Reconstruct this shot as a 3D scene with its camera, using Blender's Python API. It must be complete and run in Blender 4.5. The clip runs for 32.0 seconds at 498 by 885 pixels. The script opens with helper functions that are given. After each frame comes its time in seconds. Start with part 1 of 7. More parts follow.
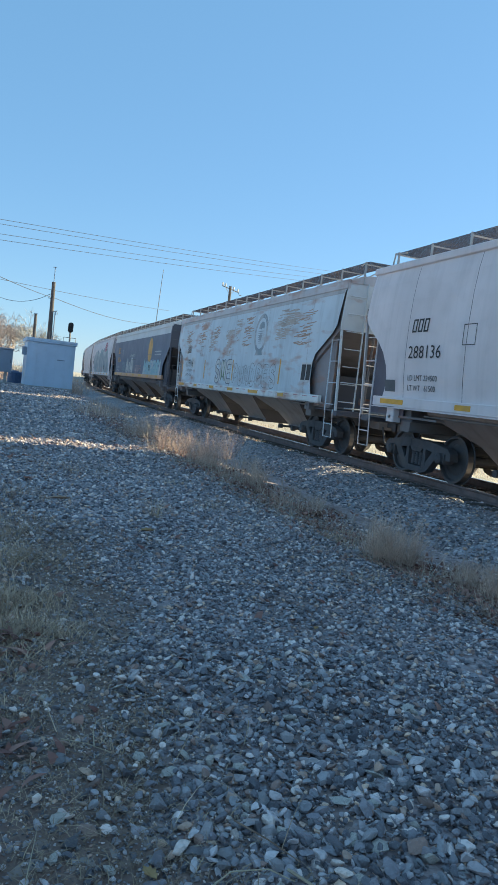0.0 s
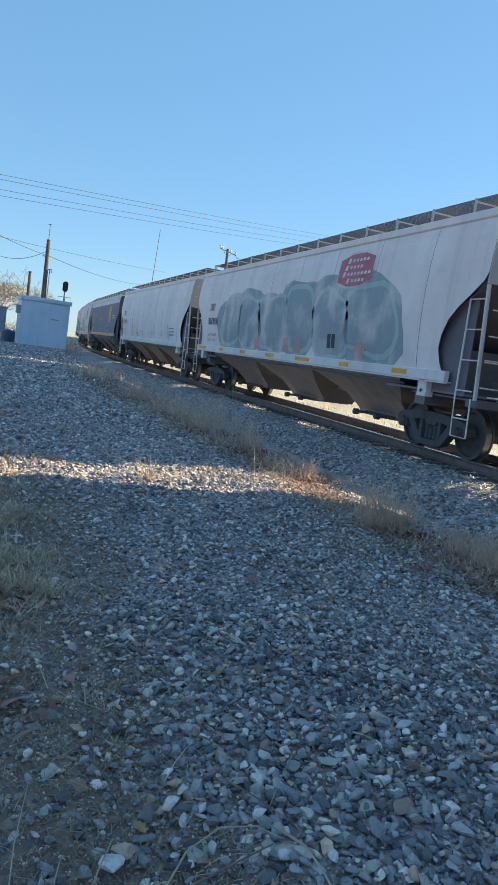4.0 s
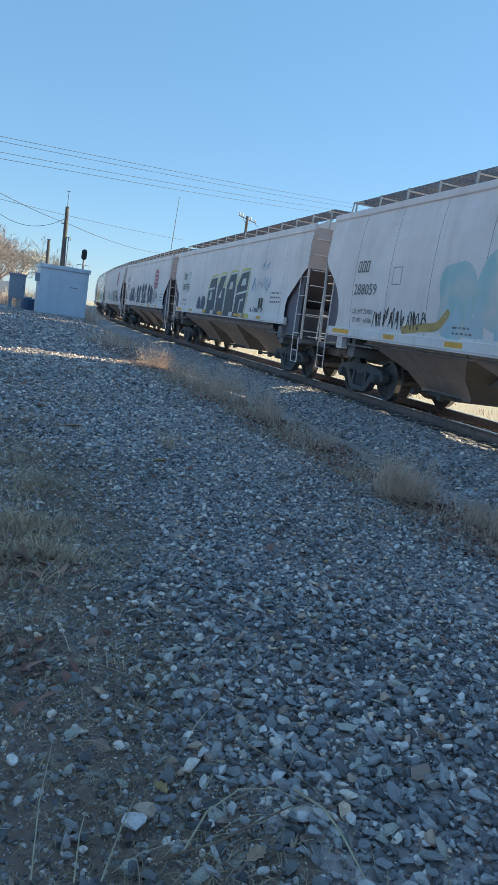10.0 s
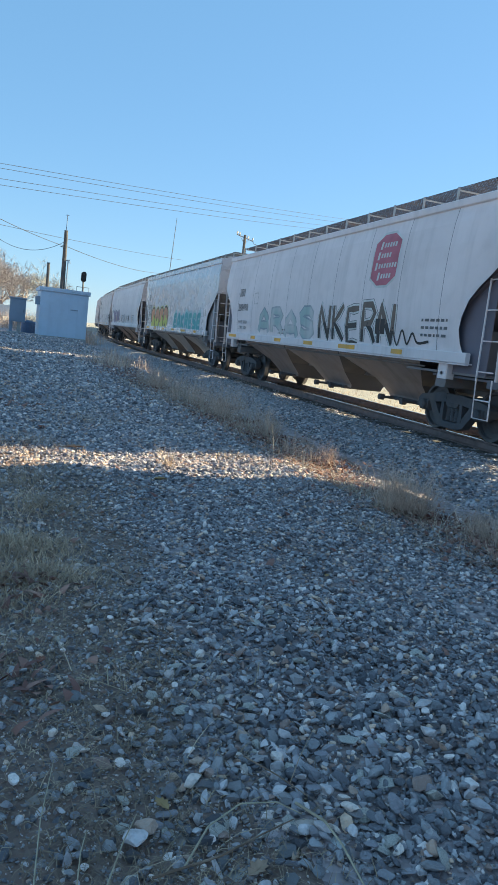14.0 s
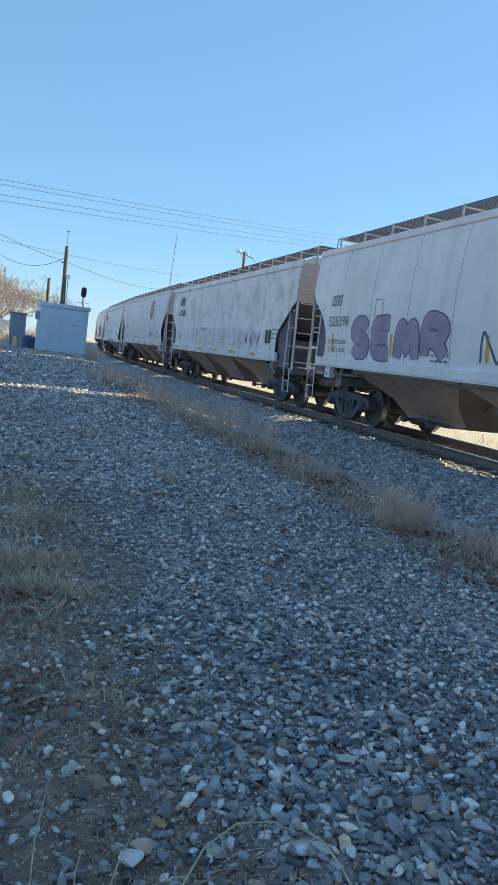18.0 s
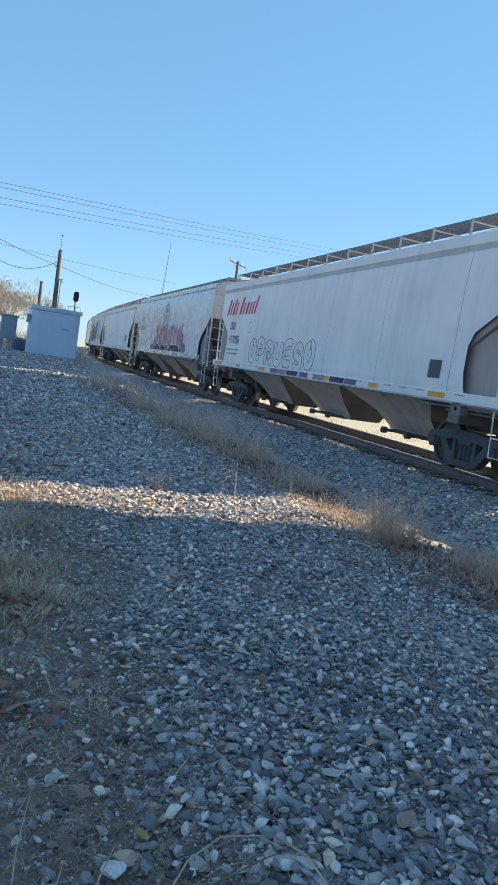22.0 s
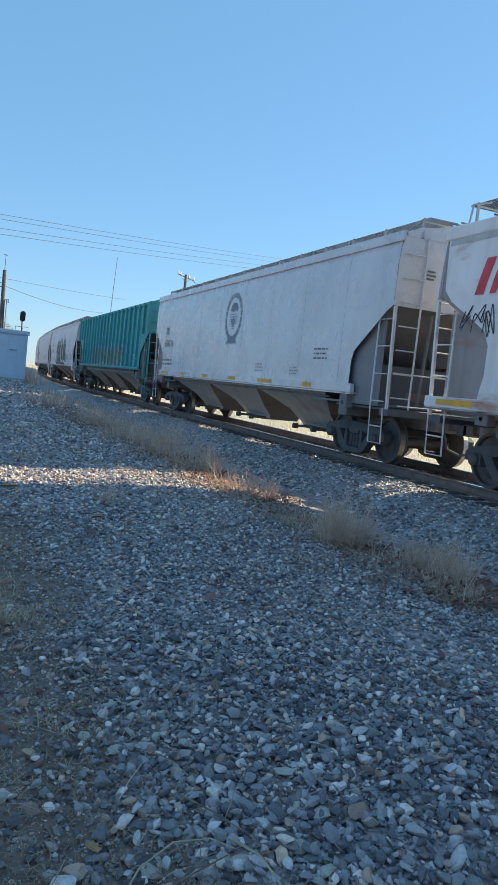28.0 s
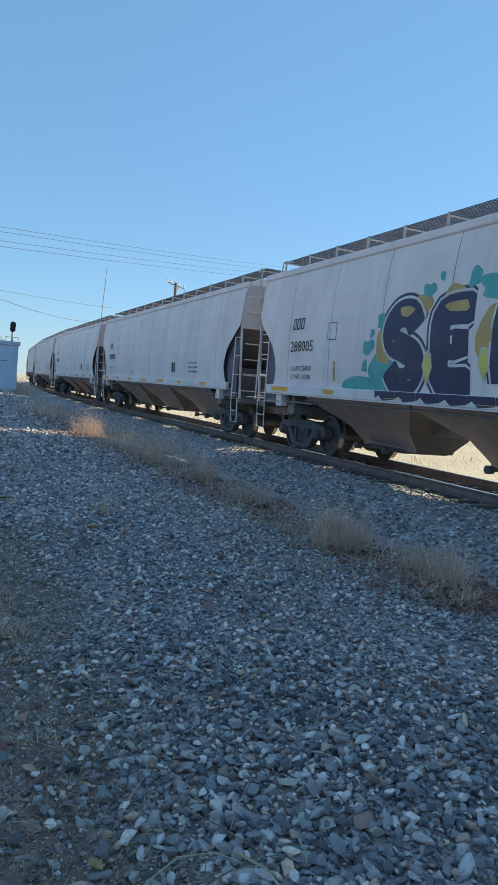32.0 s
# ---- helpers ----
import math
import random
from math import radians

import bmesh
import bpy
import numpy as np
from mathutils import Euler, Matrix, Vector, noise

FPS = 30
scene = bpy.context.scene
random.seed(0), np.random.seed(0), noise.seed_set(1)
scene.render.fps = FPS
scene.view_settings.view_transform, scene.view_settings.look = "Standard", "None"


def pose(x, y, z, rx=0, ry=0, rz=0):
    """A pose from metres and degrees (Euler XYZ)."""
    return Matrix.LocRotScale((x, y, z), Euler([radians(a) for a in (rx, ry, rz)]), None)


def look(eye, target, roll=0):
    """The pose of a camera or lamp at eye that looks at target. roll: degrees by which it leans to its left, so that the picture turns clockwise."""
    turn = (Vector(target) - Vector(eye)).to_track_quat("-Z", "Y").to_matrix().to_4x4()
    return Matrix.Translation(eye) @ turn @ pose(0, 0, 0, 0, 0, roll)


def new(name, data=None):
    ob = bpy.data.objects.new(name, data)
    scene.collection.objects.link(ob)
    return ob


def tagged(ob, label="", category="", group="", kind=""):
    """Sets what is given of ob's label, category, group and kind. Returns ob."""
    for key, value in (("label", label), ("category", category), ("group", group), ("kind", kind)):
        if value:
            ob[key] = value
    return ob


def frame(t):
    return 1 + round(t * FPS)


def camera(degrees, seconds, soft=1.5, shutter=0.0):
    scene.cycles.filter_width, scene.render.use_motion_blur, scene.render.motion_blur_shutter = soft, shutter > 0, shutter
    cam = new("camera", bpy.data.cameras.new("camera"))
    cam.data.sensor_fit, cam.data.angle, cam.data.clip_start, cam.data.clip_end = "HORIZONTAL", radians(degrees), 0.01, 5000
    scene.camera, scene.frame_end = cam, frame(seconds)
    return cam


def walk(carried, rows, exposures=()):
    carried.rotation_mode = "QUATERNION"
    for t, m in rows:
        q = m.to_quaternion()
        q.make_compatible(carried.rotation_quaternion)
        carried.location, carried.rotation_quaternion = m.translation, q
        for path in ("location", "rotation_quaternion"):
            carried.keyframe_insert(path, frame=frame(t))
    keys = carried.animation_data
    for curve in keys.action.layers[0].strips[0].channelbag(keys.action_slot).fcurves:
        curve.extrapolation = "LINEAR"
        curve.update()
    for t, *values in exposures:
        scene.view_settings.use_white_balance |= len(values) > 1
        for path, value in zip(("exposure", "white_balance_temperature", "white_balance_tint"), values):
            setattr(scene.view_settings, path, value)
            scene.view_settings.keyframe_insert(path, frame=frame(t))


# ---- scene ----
cam = camera(38.13, 32.0, soft=0.6)
EXPO = (1.45, 5930, 12)
PATH = [
    (0.0, look((-0.008, 0.000, 1.299), (3.294, 9.413, 0.597), 6.44)),
    (0.5, look((-0.005, -0.001, 1.298), (3.264, 9.420, 0.551), 6.39)),
    (1.0, look((-0.009, -0.003, 1.296), (3.239, 9.420, 0.496), 6.53)),
    (1.5, look((-0.007, 0.008, 1.288), (3.247, 9.425, 0.426), 6.86)),
    (2.0, look((-0.008, 0.012, 1.291), (3.260, 9.416, 0.351), 7.07)),
    (2.5, look((-0.012, 0.018, 1.287), (3.301, 9.398, 0.265), 7.35)),
    (3.0, look((-0.018, 0.025, 1.289), (3.344, 9.379, 0.189), 7.61)),
    (3.5, look((-0.011, 0.036, 1.283), (3.399, 9.367, 0.140), 7.75)),
    (5.5, look((-0.011, 0.028, 1.285), (3.416, 9.343, 0.070), 8.20)),
    (6.0, look((-0.006, 0.033, 1.281), (3.408, 9.349, 0.037), 8.38)),
    (6.5, look((-0.007, 0.035, 1.278), (3.400, 9.345, -0.031), 8.65)),
    (7.0, look((0.001, 0.036, 1.281), (3.381, 9.341, -0.133), 8.54)),
    (7.5, look((-0.006, 0.033, 1.282), (3.348, 9.334, -0.216), 8.49)),
    (8.0, look((-0.015, 0.040, 1.279), (3.326, 9.337, -0.271), 8.46)),
    (8.5, look((-0.018, 0.036, 1.281), (3.296, 9.339, -0.290), 8.28)),
    (9.0, look((-0.017, 0.039, 1.278), (3.259, 9.354, -0.306), 8.23)),
    (9.5, look((-0.022, 0.041, 1.279), (3.224, 9.362, -0.326), 8.25)),
    (10.0, look((-0.022, 0.047, 1.274), (3.210, 9.373, -0.334), 8.21)),
    (10.5, look((-0.030, 0.029, 1.286), (3.179, 9.365, -0.308), 8.15)),
    (11.0, look((-0.024, 0.026, 1.289), (3.164, 9.370, -0.304), 7.97)),
    (11.5, look((-0.015, 0.023, 1.291), (3.155, 9.368, -0.327), 7.61)),
    (12.0, look((-0.007, 0.035, 1.277), (3.164, 9.382, -0.333), 7.48)),
    (12.5, look((-0.003, 0.017, 1.278), (3.162, 9.377, -0.263), 7.28)),
    (13.0, look((0.004, 0.005, 1.278), (3.171, 9.379, -0.170), 7.10)),
    (13.5, look((0.005, 0.009, 1.273), (3.195, 9.384, -0.115), 6.94)),
    (14.0, look((0.005, 0.002, 1.276), (3.177, 9.385, -0.106), 6.72)),
    (14.5, look((0.012, 0.019, 1.268), (3.153, 9.411, -0.116), 6.69)),
    (16.5, look((0.010, 0.006, 1.275), (3.111, 9.428, 0.005), 6.58)),
    (17.0, look((0.023, 0.012, 1.274), (3.133, 9.435, 0.036), 6.43)),
    (17.5, look((0.010, 0.009, 1.276), (3.164, 9.424, 0.084), 6.63)),
    (18.0, look((0.004, 0.006, 1.273), (3.178, 9.417, 0.108), 7.01)),
    (18.5, look((0.009, -0.004, 1.270), (3.197, 9.401, 0.098), 7.15)),
    (19.0, look((0.008, -0.013, 1.271), (3.227, 9.384, 0.114), 7.14)),
    (19.5, look((0.008, -0.007, 1.280), (3.289, 9.373, 0.162), 7.13)),
    (20.0, look((0.007, 0.002, 1.278), (3.322, 9.378, 0.226), 7.47)),
    (20.5, look((0.012, 0.017, 1.275), (3.336, 9.393, 0.255), 7.63)),
    (21.0, look((-0.012, 0.007, 1.274), (3.326, 9.381, 0.279), 8.25)),
    (21.5, look((-0.015, 0.016, 1.266), (3.324, 9.389, 0.270), 8.54)),
    (22.0, look((-0.019, 0.018, 1.273), (3.300, 9.396, 0.256), 8.70)),
    (22.5, look((-0.018, 0.029, 1.273), (3.256, 9.421, 0.242), 8.86)),
    (23.0, look((-0.029, 0.029, 1.271), (3.222, 9.430, 0.241), 9.10)),
    (23.5, look((-0.032, 0.023, 1.268), (3.212, 9.425, 0.229), 9.37)),
    (24.0, look((-0.031, 0.032, 1.263), (3.191, 9.445, 0.255), 9.62)),
    (24.5, look((-0.016, 0.017, 1.267), (3.158, 9.453, 0.327), 9.62)),
    (25.0, look((0.000, 0.003, 1.260), (3.196, 9.437, 0.382), 9.56)),
    (25.5, look((0.002, -0.008, 1.261), (3.233, 9.417, 0.403), 9.50)),
    (27.5, look((0.061, -0.039, 1.254), (3.822, 9.192, 0.451), 6.62)),
    (28.0, look((0.061, -0.044, 1.256), (3.912, 9.151, 0.469), 6.00)),
    (28.5, look((0.062, -0.045, 1.252), (3.989, 9.119, 0.470), 5.66)),
    (29.0, look((0.071, -0.045, 1.250), (4.054, 9.093, 0.450), 5.15)),
    (29.5, look((0.080, -0.041, 1.255), (4.092, 9.081, 0.424), 4.78)),
    (30.0, look((0.075, -0.043, 1.248), (4.121, 9.068, 0.458), 4.71)),
    (30.5, look((0.080, -0.033, 1.243), (4.151, 9.070, 0.487), 4.64)),
    (31.0, look((0.078, -0.031, 1.246), (4.148, 9.073, 0.511), 4.64)),
    (31.5, look((0.071, -0.023, 1.250), (4.108, 9.098, 0.538), 4.77)),
    (32.0, look((0.049, -0.016, 1.256), (3.991, 9.149, 0.572), 5.06)),
]
walk(cam, PATH, [(t, EXPO[0] + d, EXPO[1], EXPO[2]) for t, d in ((0.0, 0.0), (2.0, -0.02), (6.0, 0.07), (9.0, 0.15), (10.0, -0.02), (11.0, 0.14), (12.0, 0.16), (13.0, 0.05), (14.0, 0.06), (17.0, 0.04), (19.0, 0.12), (23.0, 0.06), (28.0, 0.02), (30.0, 0.12), (31.0, 0.16), (32.0, -0.10))])

# ---- daylight: low winter sun behind the train ----
SUN_EL, SUN_AZ = 24.0, 81.5          # azimuth clockwise from +y
world = bpy.data.worlds.new("sky")
scene.world = world
world.use_nodes = True
wn = world.node_tree.nodes
sky = wn.new("ShaderNodeTexSky")
sky.sky_type = "NISHITA"
sky.sun_disc = False
sky.sun_elevation = radians(SUN_EL)
sky.sun_rotation = radians(SUN_AZ)
sky.altitude = 200
sky.air_density, sky.dust_density, sky.ozone_density = 1.0, 0.1, 2.3
wn["Background"].inputs[1].default_value = 0.072
haze = wn.new("ShaderNodeMix")                 # thin even haze over the clear sky
haze.data_type = "RGBA"
haze.inputs[0].default_value = 0.6
haze.inputs[7].default_value = (1.06, 2.43, 3.56, 1)
world.node_tree.links.new(sky.outputs[0], haze.inputs[6])
world.node_tree.links.new(haze.outputs[2], wn["Background"].inputs[0])
sun = new("sun", bpy.data.lights.new("sun", "SUN"))
sun.data.energy, sun.data.angle, sun.data.color = 5.0, radians(0.55), (1.0, 0.86, 0.50)
sd = Vector((math.sin(radians(SUN_AZ)) * math.cos(radians(SUN_EL)), math.cos(radians(SUN_AZ)) * math.cos(radians(SUN_EL)), math.sin(radians(SUN_EL))))
sun.matrix_world = Matrix.Translation(sd * 60) @ sd.to_track_quat("Z", "Y").to_matrix().to_4x4()


# ---- materials ----
def material(name, rough=0.7, metal=0.0):
    m = bpy.data.materials.new(name)
    m.use_nodes = True
    nt = m.node_tree
    b = nt.nodes["Principled BSDF"]
    b.inputs["Roughness"].default_value = rough
    b.inputs["Metallic"].default_value = metal
    return m, nt, b


def noise_fac(nt, scale, lo, hi, stretch=(1, 1, 1), detail=4.0, coord="Object"):
    """Noise in the thing's own space, spread between lo and hi to 0..1."""
    tc = nt.nodes.new("ShaderNodeTexCoord")
    mp = nt.nodes.new("ShaderNodeMapping")
    mp.inputs["Scale"].default_value = stretch
    nz = nt.nodes.new("ShaderNodeTexNoise")
    nz.inputs["Scale"].default_value = scale
    nz.inputs["Detail"].default_value = detail
    mr = nt.nodes.new("ShaderNodeMapRange")
    mr.inputs["From Min"].default_value, mr.inputs["From Max"].default_value = lo, hi
    nt.links.new(tc.outputs[coord], mp.inputs[0])
    nt.links.new(mp.outputs[0], nz.inputs["Vector"])
    nt.links.new(nz.outputs["Fac"], mr.inputs["Value"])
    return mr.outputs[0]


def mix(nt, fac, a, b):
    mx = nt.nodes.new("ShaderNodeMix")
    mx.data_type = "RGBA"
    for sock, v in ((mx.inputs[0], fac), (mx.inputs[6], a), (mx.inputs[7], b)):
        if isinstance(v, bpy.types.NodeSocket):
            nt.links.new(v, sock)
        elif isinstance(v, (int, float)):
            sock.default_value = v
        else:
            sock.default_value = (*v, 1)
    return mx.outputs[2]


def times(nt, a, k):
    mt = nt.nodes.new("ShaderNodeMath")
    mt.operation = "MULTIPLY"
    nt.links.new(a, mt.inputs[0])
    if isinstance(k, (int, float)):
        mt.inputs[1].default_value = k
    else:
        nt.links.new(k, mt.inputs[1])
    return mt.outputs[0]


def bump(nt, b, height, dist, strength=0.6):
    bp = nt.nodes.new("ShaderNodeBump")
    bp.inputs["Distance"].default_value = dist
    bp.inputs["Strength"].default_value = strength
    nt.links.new(height, bp.inputs["Height"])
    nt.links.new(bp.outputs[0], b.inputs["Normal"])


def plain(name, col, rough=0.7, metal=0.0, worn=None, scale=6.0, lo=0.5, hi=0.72, bumpy=0.0):
    m, nt, b = material(name, rough, metal)
    dark = tuple(c * 0.72 for c in col)
    f1 = noise_fac(nt, scale, 0.35, 0.7)
    c = mix(nt, f1, col, dark)
    if worn:
        c = mix(nt, noise_fac(nt, scale * 0.45, lo, hi, detail=8), c, worn)
    nt.links.new(c, b.inputs["Base Color"])
    if bumpy:
        bump(nt, b, noise_fac(nt, scale * 8, 0.2, 0.8), bumpy)
    return m


def paint(name, col, dirt=0.45, rust=0.0, rough=0.6, mottle=0.0):
    """Weathered car paint: faded patches, grime streaks that run down, rust blooms."""
    m, nt, b = material(name, rough)
    fade = tuple(min(1, c * 1.12 + 0.015) for c in col)
    grime = tuple(min(g, c * 0.75 + 0.01) for g, c in zip((0.13, 0.112, 0.095), col))
    c = mix(nt, noise_fac(nt, 0.7, 0.35, 0.7), col, fade)
    c = mix(nt, times(nt, noise_fac(nt, 1.6, 0.50, 0.86, (1, 3.2, 0.22), 6), dirt), c, grime)
    c = mix(nt, times(nt, noise_fac(nt, 3.0, 0.5, 0.8, (1, 1, 1), 8), dirt * 0.5), c, grime)
    if mottle:
        c = mix(nt, times(nt, noise_fac(nt, 2.4, 0.50, 0.64, (1, 1, 0.8), 9), mottle), c, tuple(v * 0.62 for v in col))
    if rust:
        c = mix(nt, times(nt, noise_fac(nt, 1.5, 0.62 - 0.1 * rust, 0.76, (1, 0.6, 2.2), 9), 0.85), c, (0.42, 0.15, 0.06))
    nt.links.new(c, b.inputs["Base Color"])
    rr = nt.nodes.new("ShaderNodeMapRange")
    rr.inputs["To Min"].default_value, rr.inputs["To Max"].default_value = rough - 0.12, rough + 0.15
    nt.links.new(noise_fac(nt, 2.2, 0.2, 0.8), rr.inputs[0])
    nt.links.new(rr.outputs[0], b.inputs["Roughness"])
    bump(nt, b, noise_fac(nt, 1.1, 0.2, 0.8, (1, 1, 0.5)), 0.012, 0.35)
    return m


# ---- mesh building ----
class Build:
    """Gathers corners and faces; mesh() makes them one mesh."""

    def __init__(self):
        self.v, self.f, self.k = [], [], []

    def add(self, verts, faces, k=0):
        o = len(self.v)
        self.v += [tuple(p) for p in verts]
        self.f += [tuple(i + o for i in q) for q in faces]
        self.k += [k] * len(faces)
        return self

    def box(self, x0, x1, y0, y1, z0, z1, c=0.0, k=0):
        """A box; c chamfers the four edges that run along its longest way."""
        if not c:
            p = [(x, y, z) for x in (x0, x1) for y in (y0, y1) for z in (z0, z1)]
            return self.add(p, [(0, 1, 3, 2), (4, 6, 7, 5), (0, 4, 5, 1), (2, 3, 7, 6), (0, 2, 6, 4), (1, 5, 7, 3)], k)
        d = (x1 - x0, y1 - y0, z1 - z0)
        a = d.index(max(d))
        lo, hi = ((y0, z0), (y1, z1)) if a == 0 else ((x0, z0), (x1, z1)) if a == 1 else ((x0, y0), (x1, y1))
        (u0, w0), (u1, w1) = lo, hi
        ring = [(u0 + c, w0), (u1 - c, w0), (u1, w0 + c), (u1, w1 - c), (u1 - c, w1), (u0 + c, w1), (u0, w1 - c), (u0, w0 + c)]
        e0, e1 = ((x0, x1), (y0, y1), (z0, z1))[a]
        put = (lambda e, u, w: (e, u, w)) if a == 0 else (lambda e, u, w: (u, e, w)) if a == 1 else (lambda e, u, w: (u, w, e))
        return self.loft([[put(e, u, w) for u, w in ring] for e in (e0, e1)], k=k)

    def loft(self, rings, caps=True, k=0):
        n = len(rings[0])
        vs = [p for r in rings for p in r]
        fs = [(i * n + j, i * n + (j + 1) % n, (i + 1) * n + (j + 1) % n, (i + 1) * n + j) for i in range(len(rings) - 1) for j in range(n)]
        if caps:
            fs += [tuple(range(n - 1, -1, -1)), tuple((len(rings) - 1) * n + j for j in range(n))]
        return self.add(vs, fs, k)

    def tube(self, pts, r, n=6, k=0):
        """A round bar along a line of points; r may be one radius a point."""
        pts = [Vector(p) for p in pts]
        rs = r if isinstance(r, (list, tuple)) else [r] * len(pts)
        rings = []
        for i, p in enumerate(pts):
            d = (pts[min(i + 1, len(pts) - 1)] - pts[max(i - 1, 0)]).normalized()
            up = Vector((0, 0, 1)) if abs(d.z) < 0.9 else Vector((1, 0, 0))
            a = d.cross(up).normalized()
            b = d.cross(a)
            rings.append([p + (a * math.cos(2 * math.pi * j / n) + b * math.sin(2 * math.pi * j / n)) * rs[i] for j in range(n)])
        return self.loft(rings, k=k)

    def prism(self, poly, x0, x1, k=0):
        """A polygon of (y, z) corners, from x0 to x1."""
        return self.loft([[(x, y, z) for y, z in poly] for x in (x0, x1)], k=k)

    def lathe(self, prof, c, n=24, axis=0, k=0, caps=True):
        """Turns (along, radius) corners round an axis through c."""
        rings = []
        for u, r in prof:
            ring = []
            for j in range(n):
                a = 2 * math.pi * j / n
                p = [r * math.cos(a), r * math.sin(a)]
                p.insert(axis, u)
                ring.append((c[0] + p[0], c[1] + p[1], c[2] + p[2]))
            rings.append(ring)
        return self.loft(rings, caps, k)

    def mesh(self, name, mats, smooth=False):
        me = bpy.data.meshes.new(name)
        me.from_pydata(self.v, [], self.f)
        for m in mats if isinstance(mats, (list, tuple)) else [mats]:
            me.materials.append(m)
        if any(self.k):
            me.polygons.foreach_set("material_index", self.k)
        if smooth:
            me.polygons.foreach_set("use_smooth", [True] * len(me.polygons))
        me.validate()
        me.update()
        bm = bmesh.new()
        bm.from_mesh(me)
        bmesh.ops.recalc_face_normals(bm, faces=bm.faces)
        bm.to_mesh(me)
        bm.free()
        return me


def part(name, build, mat, parent, label="", smooth=False):
    me = build.mesh(name, mat, smooth) if isinstance(build, Build) else build
    ob = new(name, me)
    ob.parent = parent
    if label:
        ob["label"] = label
    return ob


def thing(name, label, category, at=(0, 0, 0), group="", kind="", turn=0.0):
    ob = new(name)
    ob.empty_display_size = 0.2
    ob.location = at
    ob.rotation_euler[2] = turn
    return tagged(ob, label, category, group, kind)


def fast_mesh(name, verts, faces, mats, index=None, smooth=False):
    """A mesh from arrays: verts n x 3, faces m x 3 or m x 4."""
    me = bpy.data.meshes.new(name)
    verts, faces = np.asarray(verts, np.float32), np.asarray(faces, np.int32)
    m, w = faces.shape
    me.vertices.add(len(verts))
    me.vertices.foreach_set("co", verts.ravel())
    me.loops.add(m * w)
    me.loops.foreach_set("vertex_index", faces.ravel())
    me.polygons.add(m)
    me.polygons.foreach_set("loop_start", np.arange(0, m * w, w, dtype=np.int32))
    for mt in mats if isinstance(mats, (list, tuple)) else [mats]:
        me.materials.append(mt)
    if index is not None:
        me.polygons.foreach_set("material_index", np.asarray(index, np.int32))
    me.polygons.foreach_set("use_smooth", np.full(m, bool(smooth)))
    me.update(calc_edges=True)
    return me


# ---- the line of the track: straight past the camera, then a long bend ----
TRACK_X, BEND_AT, BEND_R = 8.918, 40.1, 645.0


def on_track(s, lat=0.0, z=0.0):
    """A point s metres along the track, lat metres from its centre towards the camera's side; and the heading."""
    if s <= BEND_AT:
        return Vector((TRACK_X - lat, s, z)), 0.0
    a = (s - BEND_AT) / BEND_R
    r = BEND_R + lat
    return Vector((TRACK_X + BEND_R - r * math.cos(a), BEND_AT + r * math.sin(a), z)), a


def track_lat(x, y):
    """How far points lie from the track's centre, towards the camera's side."""
    x, y = np.asarray(x, float), np.asarray(y, float)
    far = np.hypot(x - TRACK_X - BEND_R, y - BEND_AT) - BEND_R
    return np.where(y <= BEND_AT, TRACK_X - x, far)


def smooth01(a, b, v):
    t = np.clip((v - a) / (b - a), 0, 1)
    return t * t * (3 - 2 * t)


def ground_z(x, y):
    """The yard: low by the ballast's foot, rising gently away from the camera."""
    x, y = np.asarray(x, float), np.asarray(y, float)
    lat = track_lat(x, y)
    yard = np.interp(y, [-20, 1, 5, 8, 12, 25, 45, 90, 400], [-0.44, -0.43, -0.36, -0.22, -0.06, 0.08, 0.25, 0.2, -0.2])
    toe = np.interp(y, [-20, 4, 9, 20, 50, 200], [-0.55, -0.55, -0.55, -0.5, -0.45, -0.45])
    z = toe + (yard - toe) * smooth01(3.2, 6.0, lat)
    z = np.where(lat < 0, -0.5 + 0.22 * smooth01(3.0, 9.0, -lat), z)
    lump = 0.025 * np.sin(x * 2.3 + 1.1 * np.sin(y * 1.3)) * np.sin(y * 1.9 + 0.7 * np.sin(x * 1.7)) + 0.012 * np.sin(x * 6.1 + y * 2.2) * np.sin(y * 5.3 - x * 1.2)
    return z + lump * smooth01(2.0, 4.0, np.abs(lat))


